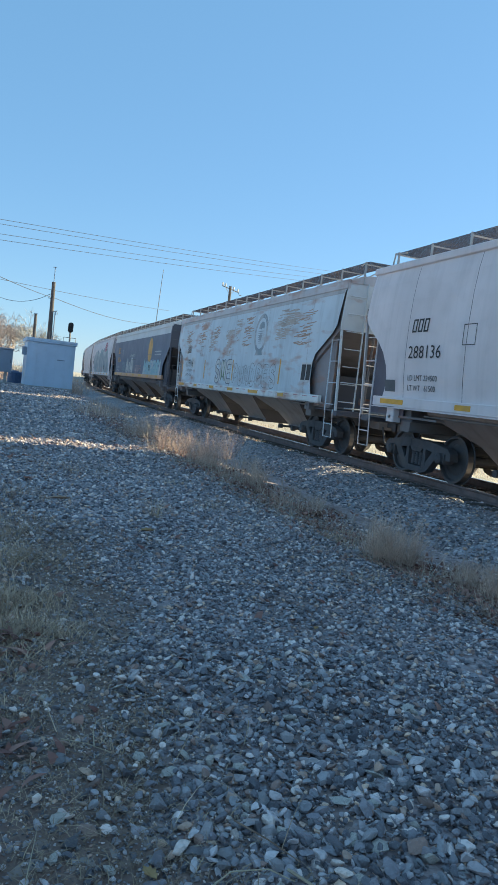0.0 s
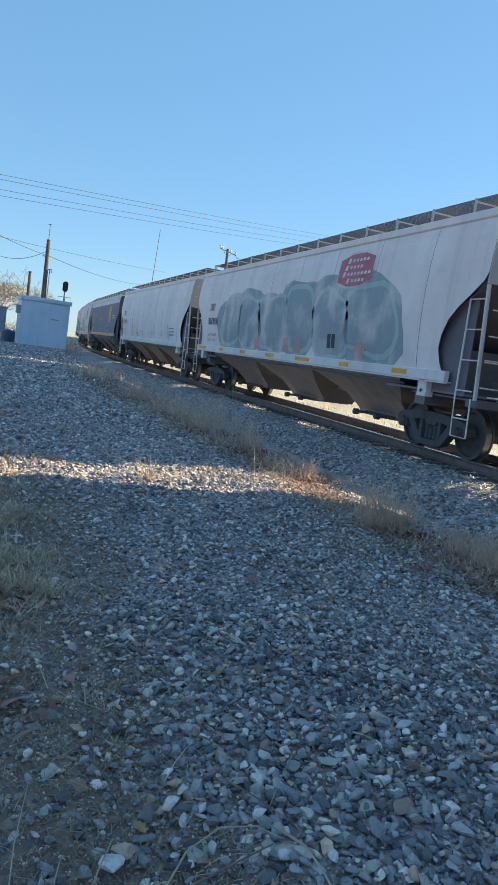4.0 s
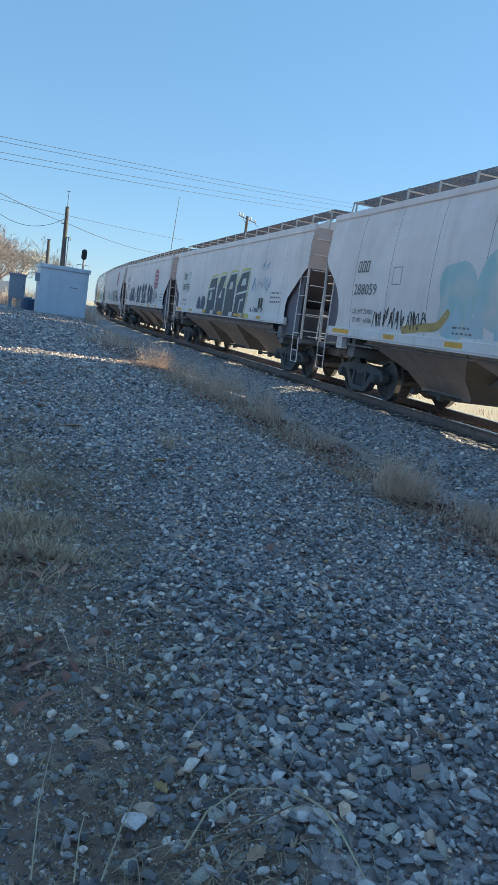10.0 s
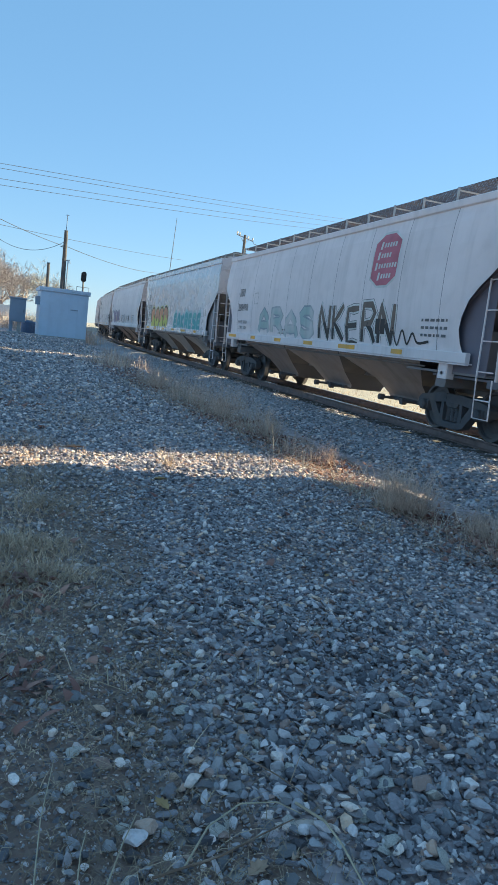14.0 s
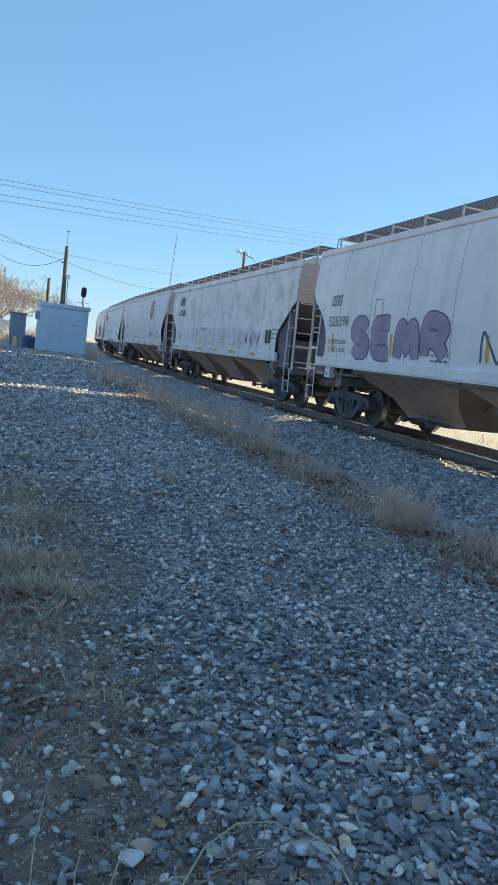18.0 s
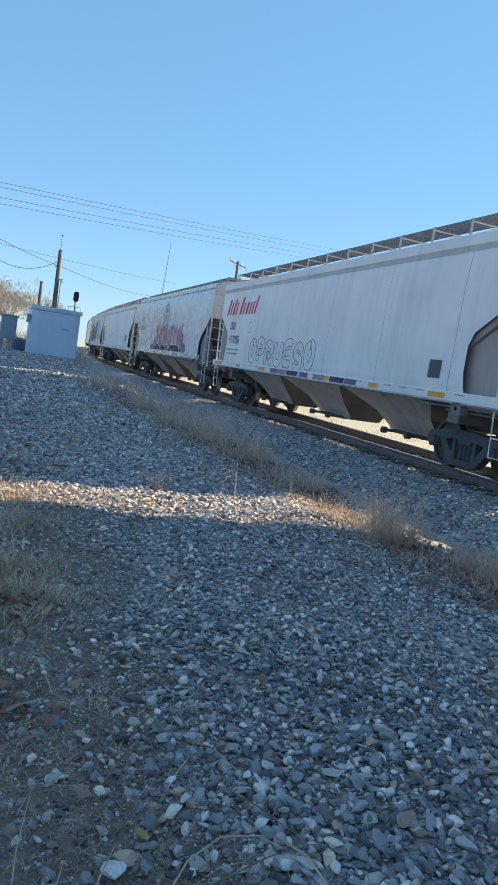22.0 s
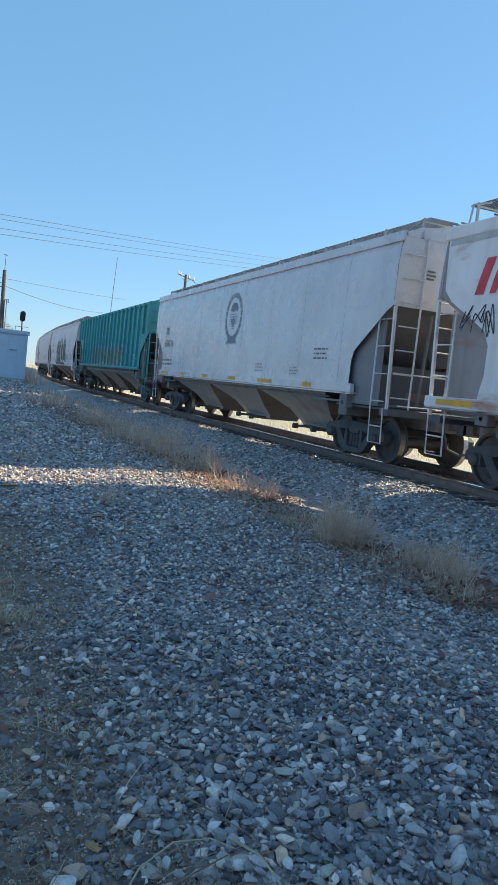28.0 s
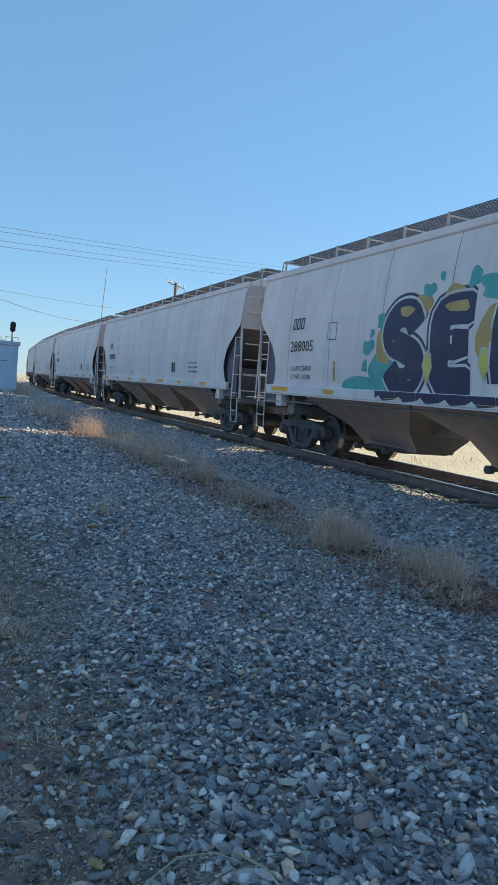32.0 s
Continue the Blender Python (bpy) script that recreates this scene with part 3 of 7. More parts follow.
    for i in range(bays):
        c = -L / 2 + 2.5 + span * (i + 0.5)
        a = span / 2
        rings = [[(-w, c - l, z), (w, c - l, z), (w, c + l, z), (-w, c + l, z)] for w, l, z in ((1.44, a - 0.005, 1.36), (1.42, a - 0.02, 1.24), (0.78, a - 0.86, 0.78), (0.46, a - 1.02, 0.46), (0.44, a - 1.06, 0.38))]
        hb = Build().loft(rings)
        # faces along the track take the shade-dark colour, the others the bay's own
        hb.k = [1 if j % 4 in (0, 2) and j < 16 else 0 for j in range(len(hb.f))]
        bay = part("hopper_bay", hb, [mats["bay"], mats.get("slope", MAT_SHADEBAY)], car)
        part("outlet_gate", Build().box(-0.56, 0.56, c - 0.62, c + 0.62, 0.34, 0.42, 0.02).tube([(-0.55, c - 0.5, 0.38), (-0.85, c - 0.5, 0.38)], 0.035, 6).tube([(-0.55, c + 0.5, 0.38), (-0.85, c + 0.5, 0.38)], 0.035, 6), MAT_TRUCK, bay)
        for y in (c - 0.5, c + 0.5):
            part("gate_gear", Build().lathe([(-0.92, 0.0), (-0.92, 0.07), (-0.80, 0.07), (-0.80, 0.0)], (0, y, 0.38), 8), MAT_TRUCK, bay)
    # sills
    si = spec.get("sill_in", 0.75)
    z0, z1 = spec.get("sill", (1.32, 1.51))
    for sg in (-1, 1):
        b = Build().box(sg * 1.585 - 0.045, sg * 1.585 + 0.045, -H + si, H - si, z0, z1, 0.012)
        b.box(sg * 1.50 - 0.1, sg * 1.50 + 0.1, -H + si, H - si, z0 - 0.012, z0 + 0.01)
        part("side_sill", b, sill_mat, car)
        part("sill_flange", Build().box(sg * 1.60 - 0.05, sg * 1.60 + 0.05, -H + si, H - si, z0 - 0.03, z0 - 0.012), MAT_UNDER if style == "slab" else sill_mat, car)
    part("centre_sill", Build().box(-0.32, 0.32, -H - 0.05, -H + 3.2, 0.74, 1.06, 0.02).box(-0.32, 0.32, H - 3.2, H + 0.05, 0.74, 1.06, 0.02).box(-0.22, 0.22, -H + 3, H - 3, 0.76, 1.1), MAT_UNDER, car)
    # ends: corner posts up to the roof, a set-back sheet, ladders that share the post
    post_mat = mats["post"]
    for sg in (-1, 1):
        e = sg * H

        def yy(p, q):
            return min(e - sg * p, e - sg * q), max(e - sg * p, e - sg * q)
        part("end_platform", Build().box(-1.45, 1.45, *yy(0.0, 0.30), 0.96, 1.10, 0.015).box(-1.42, 1.42, *yy(0.28, 2.0), 1.06, 1.10), MAT_SHEAR, car)
        part("end_sheet", Build().loft([[(k * (half_width(style, z) + 0.008), y, z) for k, zs_ in ((1, np.linspace(2.97, top - 0.02, 6)), (-1, np.linspace(top - 0.02, 2.97, 6))) for z in zs_] for y in yy(0.012, 0.036)]), mats["sheet"], car)
        part("end_plate", Build().box(-1.22, 1.22, *yy(1.16, 1.2), 1.08, 1.95), MAT_SHEAR, car, "grey lower end plate")
        for lx in (-1, 1):
            ys = yy(0.0, 0.05)
            part("corner_post", Build().loft([[(lx * x, y, z) for x, y in ((xo, ys[0]), (xo, ys[1]), (xo - 0.05, ys[1]), (xo - 0.05, ys[0]))] for xo, z in ((1.50, 1.08), (half_width(style, 2.96) - 0.005, 2.96))]), post_mat, car)
            web = [(e - sg * d, z) for d, z in ((0.34, 1.12), (0.34, 2.80), (1.75, 2.02), (1.75, 1.12))]
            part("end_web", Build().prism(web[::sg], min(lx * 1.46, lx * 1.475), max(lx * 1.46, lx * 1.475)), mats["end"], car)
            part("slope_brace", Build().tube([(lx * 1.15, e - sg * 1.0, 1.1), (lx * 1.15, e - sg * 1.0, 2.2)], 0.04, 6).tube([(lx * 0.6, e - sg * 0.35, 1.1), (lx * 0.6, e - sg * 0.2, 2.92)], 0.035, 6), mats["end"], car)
        y0, y1 = e - sg * 0.50, e - sg * 0.07
        b = Build().tube([(-1.53, y0, 1.06), (-1.54, y0, 2.76)], 0.017, 5)
        for z in (1.22, 1.73, 2.24, 2.74):
            b.tube([(-1.53, y0, z), (-1.53, y1, z)], 0.012, 5)
        part("side_ladder", b, mats["trim"], car)
        part("sill_step", Build().tube([(-1.53, y0, 1.1), (-1.5, y0, 0.44), (-1.5, y1, 0.44), (-1.53, y1, 1.1)], 0.015, 5).tube([(-1.515, y0, 0.75), (-1.515, y1, 0.75)], 0.013, 5), mats["trim"], car)
        b = Build().tube([(-1.04, e + sg * 0.03, 1.1), (-1.02, e + sg * 0.03, top - 0.02)], 0.02, 5)
        for i in range(7):
            z = 1.3 + i * (top - 1.45) / 6.5
            b.tube([(-1.46, e + sg * 0.03, z), (-1.02, e + sg * 0.03, z)], 0.012, 5)
        part("end_ladder", b, mats["trim"], car)
        part("grab_iron", Build().tube([(-1.46, e + sg * 0.04, 1.75), (1.46, e + sg * 0.04, 1.75)], 0.013, 5).tube([(-1.3, e + sg * 0.05, 1.16), (1.3, e + sg * 0.05, 1.16)], 0.013, 5), mats["trim"], car)
        part("end_notice", Build().box(-0.95, -0.78, *yy(-0.004, 0.008), top - 0.62, top - 0.59).box(-0.95, -0.76, *yy(-0.004, 0.008), top - 0.69, top - 0.66).box(-0.95, -0.80, *yy(-0.004, 0.008), top - 0.76, top - 0.73), MAT_GREYINK, car)
        part("jacking_pad", Build().box(-1.60, -1.42, e - sg * 1.45 - 0.14, e - sg * 1.45 + 0.14, 1.02, 1.34, 0.015).lathe([(-1.605, 0.0), (-1.605, 0.035)], (0, e - sg * 1.45, 1.12), 8), sill_mat if style == "round" else MAT_UNDER, car)
        part("body_bolster", Build().box(-1.40, 1.40, e - sg * 1.75 - 0.17, e - sg * 1.75 + 0.17, 0.86, 1.34, 0.03).box(-1.48, 1.48, min(e - sg * 0.35, e - sg * 2.9), max(e - sg * 0.35, e - sg * 2.9), 1.12, 1.16), MAT_UNDER, car)
        cp = Build().box(-0.09, 0.09, min(e, e + sg * 0.42), max(e, e + sg * 0.42), 0.80, 0.96, 0.02)
        cp.box(-0.17, 0.13, min(e + sg * 0.40, e + sg * 0.66), max(e + sg * 0.40, e + sg * 0.66), 0.74, 1.02, 0.03)
        cp.tube([(-0.2, e + sg * 0.05, 0.8), (-0.25, e + sg * 0.3, 0.45), (-0.22, e + sg * 0.6, 0.38)], 0.025, 6)
        part("coupler", cp, MAT_TRUCK, car)
    # brake wheel and pipes at the trailing end
    part("brake_wheel", Build().lathe([(-0.02, 0.25), (0.0, 0.28), (0.02, 0.25), (0.0, 0.235)], (-0.55, -H - 0.16, 2.2), 18, 1).tube([(-0.8, -H - 0.16, 2.2), (-0.3, -H - 0.16, 2.2)], 0.014, 5).tube([(-0.55, -H - 0.16, 1.95), (-0.55, -H - 0.16, 2.45)], 0.014, 5).box(-0.68, -0.42, -H - 0.13, -H + 0.03, 2.02, 2.4, 0.02), MAT_TRUCK, car)
    part("air_reservoir", Build().lathe([(-0.55, 0.0), (-0.55, 0.16), (-0.5, 0.21), (0.5, 0.21), (0.55, 0.16), (0.55, 0.0)], (0.2, -H + 1.35, 1.35), 14), MAT_UNDER, car)
    part("brake_pipe", Build().tube([(-1.38, -H + 2.4, 1.2), (-1.40, H - 2.4, 1.2)], 0.022, 5), MAT_UNDER, car)
    # walkway on the roof
    wz = top + spec.get("walk_z", 0.40)
    wm = mats["walk"]
    for sg in (-1, 1):
        w = part("roof_walkway", grating(L + 0.15, wm), None, car)
        w.location = (sg * 0.78, 0, wz)
    for sg in (-1, 1):
        w = part("end_walkway", Build().box(-0.5, 0.5, sg * H - 0.22, sg * H - 0.2, wz, wz + 0.03).box(-0.5, 0.5, sg * H - 0.03, sg * H - 0.01, wz, wz + 0.03).box(-0.5, 0.5, sg * H + 0.16, sg * H + 0.18, wz, wz + 0.03), wm, car)
    if spec.get("walk_z", 0.40) > 0.2:
        nb = 14
        bx = Build()
        bx.box(-1.10, -1.065, -0.02, 0.02, top + 0.06, wz + 0.045).box(-1.07, -0.46, -0.012, 0.012, wz - 0.025, wz)
        bx.tube([(-1.05, 0, top + 0.12), (-0.5, 0, wz)], 0.014, 4)
        bkey = ("bracket", style, mats["bracket"].name, round(wz, 2))
        if bkey not in WALK_CACHE:
            WALK_CACHE[bkey] = bx.mesh("bracket", mats["bracket"])
        for i in range(nb):
            o = part("walkway_bracket", WALK_CACHE[bkey], None, car)
            o.location = (0, -H + 0.12 + (L - 0.24) * i / (nb - 1), 0)
        for sg in (-1, 1):
            part("roof_handhold", Build().tube([(-1.05, sg * (H - 0.4), wz), (-1.12, sg * (H - 0.05), wz + 0.02), (-1.15, sg * (H + 0.02), top - 0.05)], 0.02, 5), mats["bracket"], car)
    for i in range(6):
        y = -H + L * (i + 0.5) / 6
        part("roof_hatch", Build().box(-0.42, 0.42, y - 1.1, y + 1.1, top + 0.22, top + 0.34, 0.05), roof_mat, car)
    # trucks; their wheels turn
    wheels = []
    for sg in (-1, 1):
        t = part("truck", BOLSTER_ME, None, car)
        t.location = (0, sg * (H - spec.get("truck_in", 1.75)), 0)
        for lx in (-1, 1):
            o = part("side_frame", FRAME_ME, None, t)
            o.location = (lx * 1.0, 0, 0)
            o.rotation_euler[2] = 0 if lx < 0 else math.pi
            o = part("spring_set", SPRING_ME, None, t)
            o.location = (lx * 1.0, 0, 0)
        for dy in (-0.89, 0.89):
            o = part("wheelset", WHEEL_ME, None, t)
            o.location = (0, dy, 0.457)
            wheels.append((o, dy))
    # yellow strips along the sill
    zr = (z0 + z1) / 2
    for k, y in enumerate(np.arange(H - si - 0.75, -H + si + 0.4, -spec.get("strip_gap", 2.35))):
        w = (0.44, 0.22, 0.27, 0.3)[k % 4]
        if style != "ribbed" and spec.get("strips", True):
            part("reflector", Build().box(-1.636, -1.630, y - w, y + w, zr - 0.045, zr + 0.05), mats.get("strip", MAT_YELLOW), car)
    return car, wheels


def livery(name, col, roof=None, sill=None, dirt=0.45, rust=0.0, walk=None, trim=None, end=None, bay=None, gloss=0.6, mottle=0.0):
    side = paint(name, col, dirt, rust, gloss, mottle)
    m = {"side": side, "roof": side, "sill": side, "trim": side, "end": MAT_SLOPE, "bay": MAT_UNDER, "walk": walk or MAT_DARKGALV, "bracket": MAT_BRACKET, "sheet": MAT_ENDSHEET, "post": side, "band": MAT_EAVE_SHADE}
    if gloss < 0.4:                        # glossy enamel
        side.node_tree.nodes["Principled BSDF"].inputs["Specular IOR Level"].default_value = 0.9
    if roof:
        m["roof"] = paint(name + "_roof", roof, dirt, rust)
    if sill:
        m["sill"] = paint(name + "_sill", sill, dirt, rust)
    if trim:
        m["trim"] = paint(name + "_trim", trim, dirt, rust)
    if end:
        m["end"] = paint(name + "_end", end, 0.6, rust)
    # pale and glossy cars: bay slopes coloured as if in shade
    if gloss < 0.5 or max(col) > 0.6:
        m["slope"] = MAT_SHADESLOPE
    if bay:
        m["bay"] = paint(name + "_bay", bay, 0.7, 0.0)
    return m


BROWNEND = paint("brown_stained_pale_end_sheet", (0.50, 0.42, 0.41), 0.5, 0.1)
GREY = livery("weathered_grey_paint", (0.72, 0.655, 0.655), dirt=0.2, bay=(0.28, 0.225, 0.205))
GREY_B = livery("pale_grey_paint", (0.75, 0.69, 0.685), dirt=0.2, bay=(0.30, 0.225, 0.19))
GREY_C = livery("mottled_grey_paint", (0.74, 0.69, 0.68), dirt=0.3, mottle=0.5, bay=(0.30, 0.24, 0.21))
# black car: end colour darkened further to offset bounced light
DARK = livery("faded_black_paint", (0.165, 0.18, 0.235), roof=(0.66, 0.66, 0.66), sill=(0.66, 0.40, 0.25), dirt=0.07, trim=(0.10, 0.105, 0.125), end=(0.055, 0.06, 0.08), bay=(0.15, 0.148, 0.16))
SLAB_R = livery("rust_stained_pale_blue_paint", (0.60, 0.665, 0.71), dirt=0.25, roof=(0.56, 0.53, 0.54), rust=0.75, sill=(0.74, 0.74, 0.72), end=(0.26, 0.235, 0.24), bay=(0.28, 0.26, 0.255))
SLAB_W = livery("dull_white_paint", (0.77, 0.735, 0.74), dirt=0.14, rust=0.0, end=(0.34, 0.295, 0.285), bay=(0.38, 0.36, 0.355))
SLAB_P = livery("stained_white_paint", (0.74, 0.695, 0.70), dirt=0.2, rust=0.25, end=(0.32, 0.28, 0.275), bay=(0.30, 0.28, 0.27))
# end colour dark and bluish, holding the recess's shade
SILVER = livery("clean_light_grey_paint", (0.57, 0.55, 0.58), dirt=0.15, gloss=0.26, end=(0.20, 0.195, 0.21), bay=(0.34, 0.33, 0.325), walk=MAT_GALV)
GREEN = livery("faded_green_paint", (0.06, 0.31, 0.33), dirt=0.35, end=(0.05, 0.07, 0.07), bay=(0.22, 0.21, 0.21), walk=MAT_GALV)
for m_ in (GREY, GREY_B, GREY_C):
    m_["sheet"], m_["post"] = (BROWNEND if m_ is not GREY else MAT_ENDSHEET), MAT_POST
for m_ in (SILVER, SLAB_W, SLAB_P, SLAB_R, GREEN, DARK):
    m_["sheet"] = m_["side"]
DARK["sheet"] = DARK["post"] = paint("black_end_sheet", (0.075, 0.082, 0.11), 0.2)

R_, F_, S_ = "round", "flat", "slab"
ROUND = "weathered grey hopper car with rounded sides"
FLAT = "grey hopper car with flat smooth sides"
# style, livery, panels, label
TRAIN = [
    (R_, GREY, 10, ROUND + ", moving"),
    (R_, GREY, 9, ROUND + " and black numbers"),
    (S_, SLAB_R, 6, "rust-streaked pale blue hopper car with oval emblem"),
    (F_, DARK, 7, "black covered hopper car with silver roof and cyan graffiti"),
    (R_, GREY, 9, ROUND + ", faded blue graffiti"),
    (R_, GREY_B, 10, ROUND + ", yellow bars"),
    (F_, DARK, 7, "black covered hopper car with silver roof and yellow emblem"),
    (R_, GREY, 10, ROUND + ", turquoise graffiti"),
    (F_, GREY_B, 9, FLAT + " and black block graffiti"),
    (F_, GREY_B, 6, FLAT + ", red emblem and navy graffiti"),
    (R_, GREY, 10, ROUND + ", brown graffiti"),
    ("tall", SILVER, 9, "light grey hopper car with orange and yellow graffiti"),
    (R_, GREY_B, 11, ROUND + " and purple graffiti"),
    (F_, GREY_C, 9, "mottled grey hopper car with thin scrawled graffiti"),
    (R_, GREY, 10, ROUND + " and a red emblem"),
    (S_, SLAB_W, 7, "dull white hopper car with red lettering shapes and scrawls"),
    ("tall", SILVER, 9, "light grey hopper car with red and purple graffiti"),
    (S_, SLAB_W, 7, "plain dull white covered hopper car with stained side"),
    (S_, SLAB_P, 7, "stained white hopper car with large black graffiti"),
    ("tall", SILVER, 9, "clean light grey hopper car with oval emblem"),
    ("ribbed", GREEN, 20, "green covered hopper car with upright side posts and graffiti"),
    (R_, GREY, 9, ROUND + " and navy and teal graffiti"),
    (R_, GREY, 10, ROUND + ", moving"),
    (R_, GREY_B, 10, ROUND + ", far along the train"),
    (R_, GREY, 10, ROUND + ", far along the train"),
    (F_, GREY_B, 9, FLAT + ", far along the train"),
    (R_, GREY, 10, ROUND + ", far along the train"),
    (R_, GREY_B, 10, ROUND + ", far along the train"),
]
# where the trailing end of each car stands at the start, metres along the track
ENDS = [-4.08, 14.12, 31.92, 51.97, 71.07, 89.52, 108.83, 126.76, 145.15, 163.08, 180.71, 198.63, 217.91, 236.12, 254.19, 272.41, 290.36, 308.77, 326.98, 344.94, 363.7, 381.76, 401.34, 419.59, 437.84, 456.09, 474.34, 492.59]
CARS = []
for i, (style, mats, panels, label) in enumerate(TRAIN):
    pitch = ENDS[i] - ENDS[i - 1] if i else 18.2
    length = min(18.4, max(16.3, pitch - 1.25))
    sp = {"style": style, "mats": mats, "panels": panels, "label": label, "length": length}
    if style == "slab":
        sp["walk_z"], sp["sill"], sp["sill_in"] = 0.46, (1.22, 1.40), 0.75 if mats is SLAB_R else 0.06
    elif style == "ribbed":
        sp["walk_z"], sp["sill"], sp["sill_in"] = 0.16, (1.44, 1.54), 1.15
    elif style == "tall":
        sp["walk_z"], sp["sill"], sp["sill_in"] = 0.30, (1.32, 1.50), 1.15
    elif style == "flat":
        sp["walk_z"], sp["sill"], sp["sill_in"] = 0.45, (1.27, 1.51) if mats is GREY_C else (1.43, 1.60), 1.15
    if i == 5:
        sp["first"] = 2.75
    sp["strips"] = i not in (5, 12)
    car, wheels = hopper_car(sp)
    CARS.append((car, wheels, ENDS[i] - length / 2, length))


# ---- the yard's fixtures ----
MAT_HUT = paint("pale_blue_steel_cladding", (0.50, 0.605, 0.73), 0.18)
MAT_GREYBOX = paint("grey_cabinet_paint", (0.20, 0.26, 0.34), 0.3)
MAT_POLE = plain("weathered_pole_wood", (0.12, 0.108, 0.105), 0.9, 0, (0.17, 0.15, 0.14), 3, bumpy=0.01)
MAT_WIRE = plain("dark_wire", (0.05, 0.05, 0.055), 0.6)
MAT_SIGNAL = plain("black_signal_paint", (0.02, 0.02, 0.022), 0.6)
MAT_CONC = plain("concrete", (0.42, 0.41, 0.39), 0.9, 0, (0.3, 0.29, 0.27), 4)


def signal_hut():
    z0 = float(ground_z(2.3, 41))
    h = thing("signal_hut", "pale blue steel signal equipment hut on gravel", "hut", (2.42, 43.0, z0), turn=radians(4))
    part("base", Build().box(-1.32, 1.32, -1.05, 1.05, -0.1, 0.10, 0.03), MAT_CONC, h)
    part("wall", Build().box(-1.28, 1.28, -1.0, 1.0, 0.06, 2.52, 0.03), MAT_HUT, h)
    for i in range(6):
        x = -1.28 + 2.56 * i / 5
        part("cladding_rib", Build().box(x - 0.02, x + 0.02, -1.018, -0.995, 0.1, 2.48), MAT_HUT, h)
    part("roof", Build().box(-1.38, 1.38, -1.1, 1.1, 2.52, 2.62, 0.03).prism([(-1.1, 2.62), (1.1, 2.62), (1.1, 2.66), (-1.1, 2.74)], -1.38, 1.38), MAT_HUT, h, "thin roof sheet")
    d = part("door", Build().box(1.275, 1.31, -0.5, 0.4, 0.12, 2.3, 0.01), MAT_HUT, h)
    part("handle", Build().tube([(1.33, -0.4, 1.1), (1.33, -0.4, 1.3)], 0.015, 5), MAT_GREYBOX, d)
    part("nameplate", Build().box(0.35, 0.75, -1.03, -1.018, 1.62, 1.67), MAT_GREYBOX, h)
    part("vent", Build().box(-1.5, -1.28, -0.7, -0.2, 1.75, 2.2, 0.02), MAT_GREYBOX, h)


signal_hut()


# ---- lettering, emblems and graffiti on the cars' sides ----
def ink(name, col, rough=0.55, gone=None):
    """Paint on a car; where it is gone, the car's grey shows through."""
    if gone:
        m, nt, b = material(name, rough)
        c = mix(nt, noise_fac(nt, 1.4, 0.62 - gone, 0.86 - gone, (1, 1, 1), 9), col, (0.62, 0.585, 0.575))
        c = mix(nt, times(nt, noise_fac(nt, 1.6, 0.50, 0.86, (1, 3.2, 0.22), 6), 0.4), c, tuple(v * 0.55 for v in col))
        nt.links.new(c, b.inputs["Base Color"])
        return m
    return plain(name, col, rough, 0, tuple(c * 0.8 + 0.04 for c in col), 2.5, 0.5, 0.8)


INK = {
    "black": MAT_BLACK, "grey": MAT_GREYINK, "white": MAT_WHITE, "yellow": MAT_YELLOW,
    "gold": ink("gold_paint", (0.80, 0.42, 0.11)), "red": ink("red_paint", (0.53, 0.15, 0.20), 0.6), "brightred": ink("bright_red_paint", (0.70, 0.05, 0.07)),
    "navy": ink("navy_spray", (0.035, 0.04, 0.10)), "slate": ink("slate_spray", (0.09, 0.11, 0.17)), "teal": ink("teal_spray", (0.10, 0.42, 0.42)),
    "cyan": ink("pale_cyan_spray", (0.36, 0.55, 0.57), 0.55, 0.18), "brown": ink("brown_spray", (0.15, 0.11, 0.09)), "ochre": ink("ochre_spray", (0.55, 0.38, 0.14)),
    "lemon": ink("lemon_spray", (0.70, 0.66, 0.14)), "orange": ink("orange_spray", (0.80, 0.36, 0.20)), "purple": ink("purple_spray", (0.20, 0.14, 0.30)),
    "mauve": ink("mauve_spray", (0.37, 0.28, 0.39)), "blue": ink("blue_spray", (0.10, 0.20, 0.48)), "green": ink("green_spray", (0.16, 0.27, 0.13)),
    "skyblue": ink("sky_blue_spray", (0.22, 0.40, 0.58), 0.6, 0.1), "roseblur": ink("dull_rose_spray", (0.34, 0.15, 0.17), 0.6, 0.1), "olive": ink("olive_spray", (0.27, 0.27, 0.15), 0.6, 0.1), "maroon": ink("dark_red_spray", (0.24, 0.075, 0.085)), "rose": ink("rose_spray", (0.53, 0.18, 0.20)), "fadeblue": ink("faded_blue_spray", (0.28, 0.34, 0.38), 0.6, 0.16), "fadered": ink("faded_red_spray", (0.52, 0.30, 0.28), 0.6, 0.1),
    "rust": ink("rust_run", (0.52, 0.36, 0.28), 0.85), "palerust": ink("pale_rust_run", (0.57, 0.49, 0.43), 0.85), "charcoal": ink("charcoal_spray", (0.075, 0.085, 0.11)), "bodygrey": ink("grey_spray", (0.62, 0.60, 0.62)), "bodywhite": ink("white_spray", (0.62, 0.61, 0.585)), "emblem": ink("dark_blue_emblem", (0.20, 0.24, 0.32)), "skypale": ink("pale_blue_spray", (0.44, 0.56, 0.64), 0.6, 0.1), "paleteal": ink("washed_teal_spray", (0.36, 0.48, 0.47), 0.6, 0.2),
}
